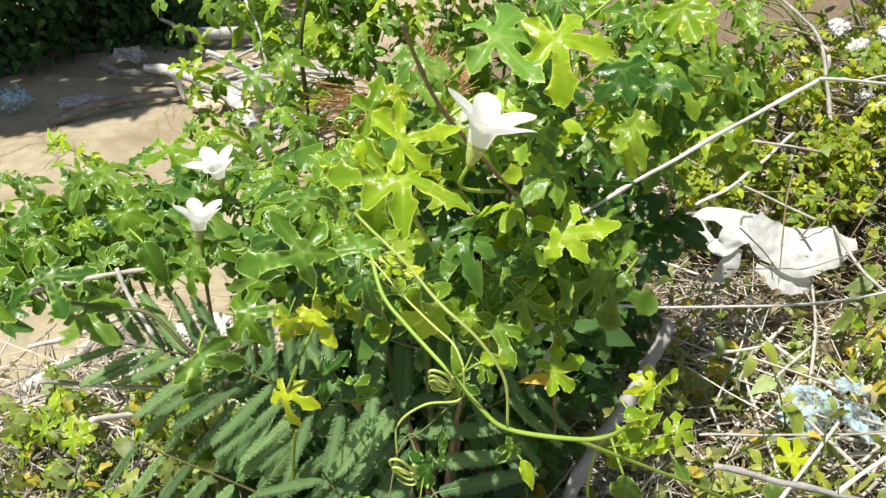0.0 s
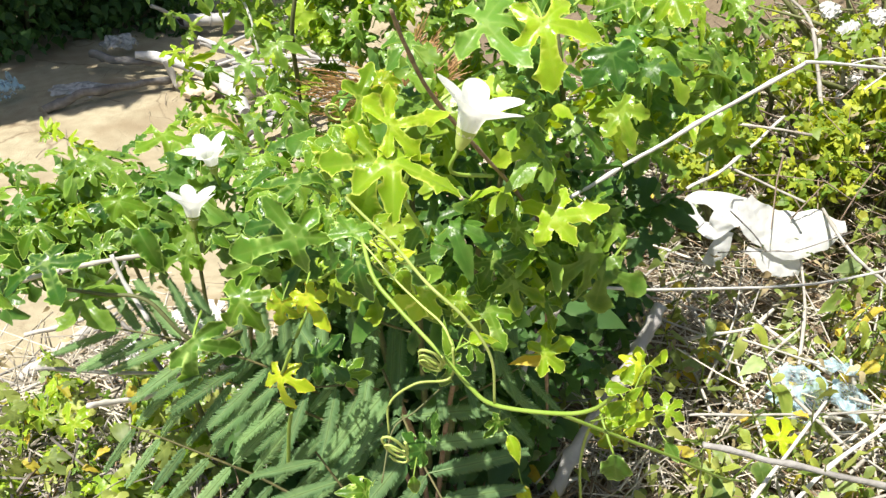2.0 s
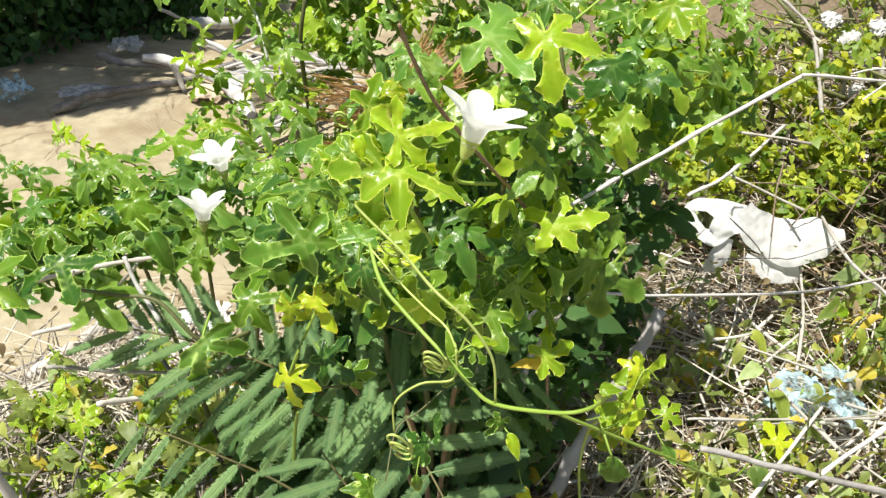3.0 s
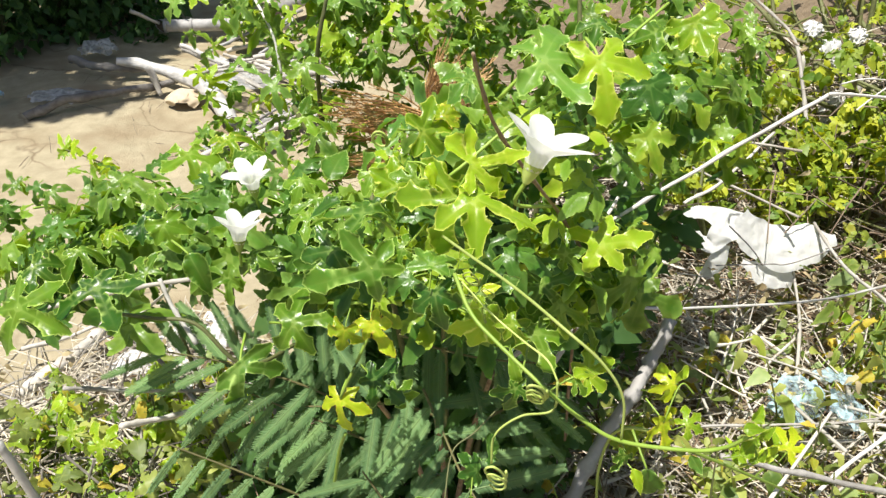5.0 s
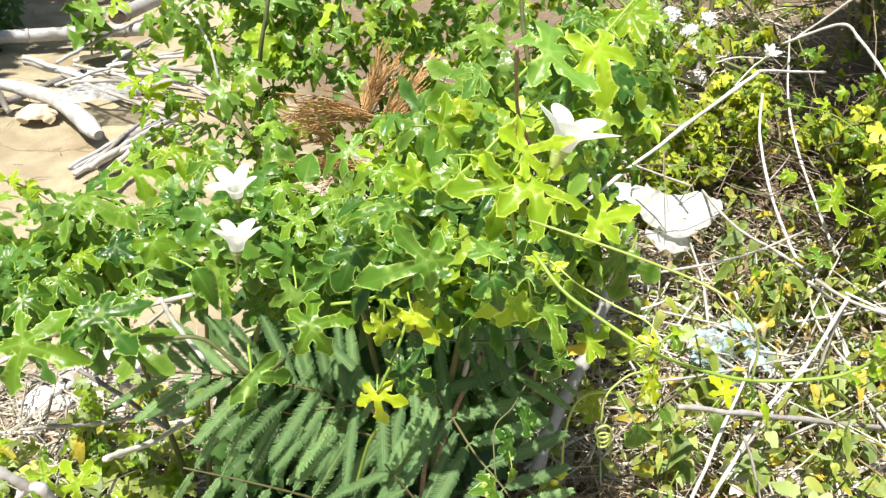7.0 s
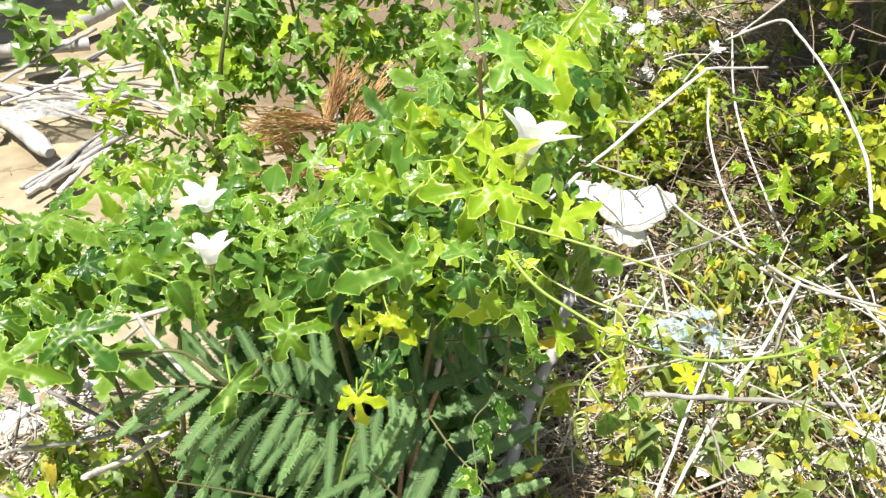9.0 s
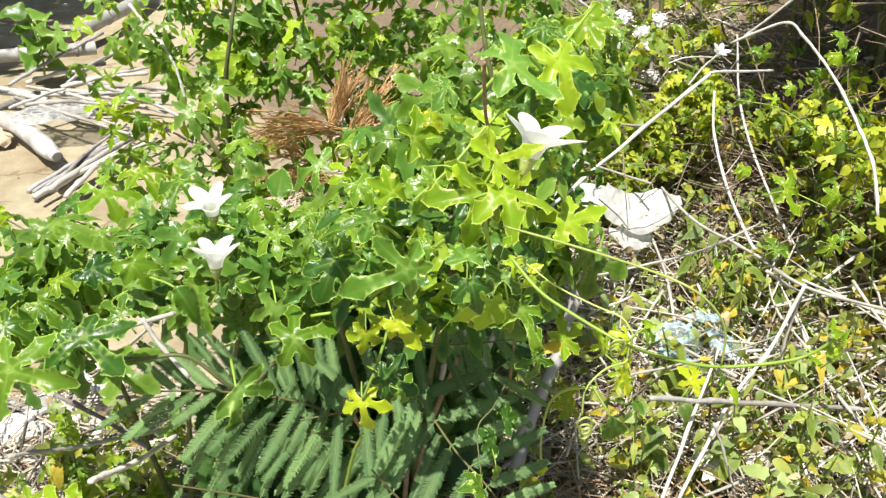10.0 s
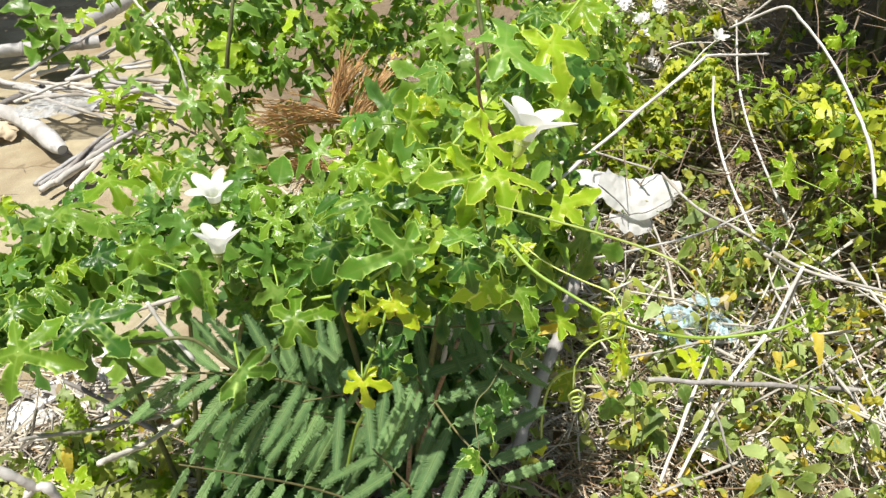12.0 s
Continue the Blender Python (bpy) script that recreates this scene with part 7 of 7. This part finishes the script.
def weed(base, height, leaves, size, seed, lean=(0, 0), label="leggy green weed with pointed leaves, some turning yellow", turned=0.20, head=False, lobed=False):
    r = random.Random(seed)
    b = Vector(base)
    top = b + Vector((lean[0], lean[1], height))
    w = thing("weed", b, label, "weed", "weeds among the litter")
    path = spline([b, b.lerp(top, 0.5) + Vector((r.uniform(-1, 1), r.uniform(-1, 1), 0)) * height * 0.12, top], 6)
    v, f = tube(path, 0.0022, 0.0011, 5)
    child("stem", mesh_of("stem", v, f, [STEM_DARK if r.random() < 0.5 else STEM]), w)
    for i in range(leaves):
        u = 0.3 + 0.7 * (i + r.random()) / leaves
        q = path[min(len(path) - 1, int(u * (len(path) - 1)))]
        a = i * 2.4 + r.uniform(-0.5, 0.5)
        x = Vector((math.cos(a), math.sin(a), r.uniform(-0.5, 0.35))).normalized()
        n = Vector((r.gauss(0, 0.3), r.gauss(-0.2, 0.3), 1))
        s = size * r.uniform(0.4, 1.35) * (1.1 - 0.35 * u)
        hub = q + x * s * 0.2
        me = r.choice(WEED_TURNED) if r.random() < turned else r.choice(LOBED_LEAVES if lobed else WEED_LEAVES)
        child("leaf", me, w, frame_of(hub, hub + x * s, n))
    if head:
        v, f = [], []
        for j in range(6):
            h = math.pi * j / 5
            for k in range(10):
                a = 2 * math.pi * k / 10
                rr = 0.007 * math.sin(h) * (1.12 if (j + k) % 2 else 0.9)
                v.append(top + Vector((rr * math.cos(a), rr * math.sin(a), 0.006 * (1 - math.cos(h)))))
        for j in range(5):
            f += [(j * 10 + k, j * 10 + (k + 1) % 10, (j + 1) * 10 + (k + 1) % 10, (j + 1) * 10 + k) for k in range(10)]
        child("flower_head", mesh_of("flower_head", v, f, [WEED_YELLOW], smooth=False, vein=[0] * len(v), rim=[0] * len(v)), w, None, "small orange-yellow flower head")
    return w


wr = random.Random(31)
for i in range(60):
    x, y = wr.uniform(0.14, 1.05), wr.uniform(0.40, 1.5)
    if (x - 0.60) ** 2 + (y - 1.05) ** 2 < 0.014:
        continue
    h = wr.uniform(0.12, 0.28) * (0.75 if x < 0.35 else 1.0)
    weed((x, y, rise(x, y) - 0.01), h, wr.randrange(8, 16), wr.uniform(0.025, 0.045), i, (wr.uniform(-0.06, 0.06), wr.uniform(-0.08, 0.04)))
for i in range(55):
    x, y = wr.uniform(0.18, 0.80), wr.uniform(0.34, 0.66)
    weed((x, y, rise(x, y) - 0.01), wr.uniform(0.10, 0.27), wr.randrange(8, 14), wr.uniform(0.022, 0.043), 400 + i, (wr.uniform(-0.05, 0.05), wr.uniform(-0.05, 0.05)), head=i % 7 == 0, turned=0.22)
for i in range(40):
    x, y = wr.uniform(0.28, 0.80), wr.uniform(0.62, 1.0)
    weed((x, y, rise(x, y) - 0.01), wr.uniform(0.05, 0.17), wr.randrange(7, 12), wr.uniform(0.024, 0.044), 900 + i, (wr.uniform(-0.06, 0.06), wr.uniform(-0.05, 0.05)), "low sage-green weed among straw and film", 0.22)
for i in range(45):
    x, y = wr.uniform(0.66, 1.15), wr.uniform(0.52, 1.05)
    weed((x, y, rise(x, y) - 0.01), wr.uniform(0.10, 0.24), wr.randrange(8, 14), wr.uniform(0.026, 0.05), 800 + i, (wr.uniform(-0.06, 0.06), wr.uniform(-0.05, 0.05)), "pale yellow-green weed among dry stalks", 0.32)
for i in range(62):
    x, y = wr.uniform(-0.80, -0.20), wr.uniform(0.46, 0.98)
    if i >= 20:
        x, y = wr.uniform(-0.68, -0.25), wr.uniform(0.74, 1.04)
    weed((x, y, rise(x, y) - 0.01), wr.uniform(0.08, 0.22), wr.randrange(9, 16), wr.uniform(0.022, 0.042), 200 + i, (wr.uniform(-0.05, 0.05), wr.uniform(-0.06, 0.03)),
         "small bushy yellow-green weed with little lobed leaves", 0.18, lobed=True)


me = scatter_leaves("undergrowth", [((0.62, 0.85, 0.19), (0.34, 0.22, 0.06)), ((0.85, 0.80, 0.24), (0.24, 0.22, 0.07)), ((0.75, 1.25, 0.22), (0.35, 0.3, 0.07)), ((0.45, 0.55, 0.20), (0.25, 0.18, 0.08)), ((0.36, 0.95, 0.14), (0.2, 0.3, 0.06))], 750, 0.024, WEED_JOINED, "", "", 78, slim=0.24, flat=0.0)
tagged(new("undergrowth", me), "low sage and yellow-green weeds growing through the litter", "weeds", kind="stuff")
me = scatter_leaves("undergrowth", [((-0.46, 0.80, 0.14), (0.22, 0.13, 0.07))], 120, 0.022, WEED_JOINED, "", "", 79, kinds=("mid", "ovate"), flat=0.1)
tagged(new("undergrowth", me), "small lobed yellow-green weeds growing over dry twigs", "weeds", kind="stuff")
# added dark backing: leaves coloured as the shade in the vine's gaps
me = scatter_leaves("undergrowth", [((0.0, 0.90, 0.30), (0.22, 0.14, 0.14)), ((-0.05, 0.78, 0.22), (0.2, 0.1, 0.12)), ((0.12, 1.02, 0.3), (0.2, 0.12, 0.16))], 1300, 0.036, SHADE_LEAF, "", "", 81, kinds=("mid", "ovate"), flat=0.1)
tagged(new("undergrowth", me), "dark green leaves added inside the vine, shade in their colour", "undergrowth", kind="stuff")
DRY_LEAF = leaf_mat("dry_leaf", (0.20, 0.15, 0.07), (0.42, 0.36, 0.21), (0.4, 0.34, 0.22), joined=True, rough=0.7, spec=0.2, through_light=0.15)
me = scatter_leaves("dead_leaves", [((0.55, 0.75, 0.17), (0.35, 0.35, 0.06)), ((0.85, 0.80, 0.22), (0.3, 0.25, 0.07)), ((0.7, 1.2, 0.2), (0.4, 0.3, 0.07)), ((1.1, 1.4, 0.4), (0.4, 0.4, 0.1)), ((-0.5, 1.0, 0.04), (0.3, 0.3, 0.03))], 1000, 0.017, DRY_LEAF, "", "", 77, slim=0.24, flat=0.1)
tagged(new("dead_leaves", me), "curled pale brown dead leaves caught in the litter", "dead leaves", kind="stuff")


# ---- hedge and bushes ----
def bush(name, base, boxes, count, size, mat, label, seed, twigs=14, kinds=("ovate",), flat=0.2, clumps=0):
    """A bush: twigs from its base and a crown of many small leaves."""
    r = random.Random(seed)
    b = thing(name, base, label, "bush")
    pieces = []
    for _ in range(twigs):
        c, h = r.choice(boxes)
        end = Vector((c[0] + h[0] * r.uniform(-1, 1), c[1] + h[1] * r.uniform(-1, 1), c[2] + h[2] * r.uniform(-0.6, 0.9)))
        foot = Vector(base) + Vector((r.gauss(0, 0.12), r.gauss(0, 0.12), 0))
        foot = foot.lerp(Vector((end.x, end.y, foot.z)), 0.55)
        midp = foot.lerp(end, 0.5) + Vector((r.gauss(0, 0.08), r.gauss(0, 0.08), 0.04))
        pieces.append(tube(spline([foot, midp, end], 6), 0.008 * r.uniform(0.5, 1.3), 0.0018, 6))
    v, f = gather(pieces)
    tagged(child("tangle", mesh_of("tangle", v, f, [STEM_DARK]), b), kind="stuff")
    tagged(child("crown", scatter_leaves("crown", boxes, count, size, mat, label, "bush", seed + 1, kinds, flat=flat, clumps=clumps), b), kind="stuff")
    return b


bush("vine_covered_bush", (1.25, 1.75, 0.3), [((1.05, 1.75, 0.36), (0.3, 0.3, 0.14)), ((1.35, 1.5, 0.55), (0.3, 0.4, 0.2)), ((1.0, 2.2, 0.45), (0.35, 0.35, 0.2)), ((1.5, 2.2, 0.7), (0.5, 0.5, 0.35))],
     1500, 0.023, HEDGE, "yellow-green scrambling bush with small leaves over a dark hollow", 51, 60, ("ovate", "mid"), clumps=150)
# out-of-view leaf canopy, added to keep the sun off the hollow
bush("shade_canopy", (1.75, 1.6, 0.4), [((1.42, 1.32, 0.98), (0.46, 0.32, 0.10))], 3800, 0.040, HEDGE, "unseen yellow-green boughs added to shade a dark hollow", 61, 40, ("ovate", "mid"))
bush("low_bush", (0.75, 1.36, 0.1), [((0.74, 1.33, 0.25), (0.11, 0.10, 0.07)), ((0.55, 1.38, 0.30), (0.08, 0.09, 0.06)), ((0.81, 1.35, 0.36), (0.08, 0.09, 0.05)), ((0.90, 1.37, 0.41), (0.06, 0.06, 0.05))], 1250, 0.020, HEDGE, "low yellow-green bush with tiny crowded leaves", 58, 26, ("mid", "ovate"), clumps=85)
bush("low_bush", (1.15, 1.25, 0.2), [((1.10, 1.20, 0.37), (0.10, 0.08, 0.04)), ((1.24, 1.28, 0.32), (0.10, 0.08, 0.05))], 260, 0.030, HEDGE, "low green bush before a dark hollow", 66, 14, ("shallow", "ovate"), clumps=30)
bush("low_bush", (0.72, 1.75, 0.12), [((0.76, 1.62, 0.36), (0.14, 0.14, 0.06)), ((0.55, 1.62, 0.32), (0.12, 0.15, 0.08)), ((0.55, 1.9, 0.25), (0.2, 0.2, 0.12))], 800, 0.024, HEDGE, "low bush with yellowing heart-shaped leaves", 59, 20, ("shallow", "ovate"), clumps=55)
bush("scrambling_bush", (1.05, 0.95, 0.25), [((0.98, 0.95, 0.42), (0.16, 0.22, 0.12))], 380, 0.026, HEDGE, "green scrambling bush with rounded leaves beside bleached sticks", 53, 18, ("ovate", "mid"))
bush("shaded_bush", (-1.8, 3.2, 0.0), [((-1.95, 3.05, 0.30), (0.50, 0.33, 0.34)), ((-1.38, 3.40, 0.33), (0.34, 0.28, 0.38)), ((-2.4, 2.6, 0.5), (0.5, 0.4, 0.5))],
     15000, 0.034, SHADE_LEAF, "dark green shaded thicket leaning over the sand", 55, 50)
# boughs above the view, added and placed so their shadow dims the far sand
bush("shade_canopy", (-2.3, 3.0, 0.0), [((-2.12, 2.35, 2.2), (0.52, 0.45, 0.25)), ((-1.80, 3.10, 2.3), (0.40, 0.42, 0.25)), ((-1.50, 3.80, 2.4), (0.55, 0.38, 0.25)), ((-1.90, 2.02, 2.2), (0.27, 0.16, 0.15))], 13000, 0.055, SHADE_LEAF, "unseen dark green boughs added to shade the sand", 56, 26)
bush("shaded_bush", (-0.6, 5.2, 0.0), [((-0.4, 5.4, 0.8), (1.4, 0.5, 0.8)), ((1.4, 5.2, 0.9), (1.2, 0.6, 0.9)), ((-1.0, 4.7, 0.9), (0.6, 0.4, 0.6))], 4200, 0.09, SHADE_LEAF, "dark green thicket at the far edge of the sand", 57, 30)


# ---- seedling on the sand ----
def seedling(base):
    r = random.Random(3)
    b = Vector(base)
    p = thing("seedling", b, "young broad-leaved plant with pale green leaves on the sand", "plant")
    v, f = tube(spline([b, b + Vector((0.01, 0, 0.10)), b + Vector((0.0, 0, 0.2))], 5), 0.004, 0.003, 6)
    child("stem", mesh_of("stem", v, f, [STEM]), p)
    me = leaf_mesh("leaf", "ovate", 5, LEAF_GREY, stalk=0.2, detail=1, tooth=0.006, droop=0.3, slim=0.5)
    for i in range(11):
        h = 0.05 + 0.016 * i
        a = i * 2.2
        x = Vector((math.cos(a), math.sin(a), 0.1 + 0.06 * i))
        q = b + Vector((0, 0, h)) + x * 0.015
        child("leaf", me, p, frame_of(q, q + x.normalized() * r.uniform(0.060, 0.095), (0.1 * r.gauss(0, 1), -0.4, 1)))


seedling((-0.700, 3.042, 0.000))
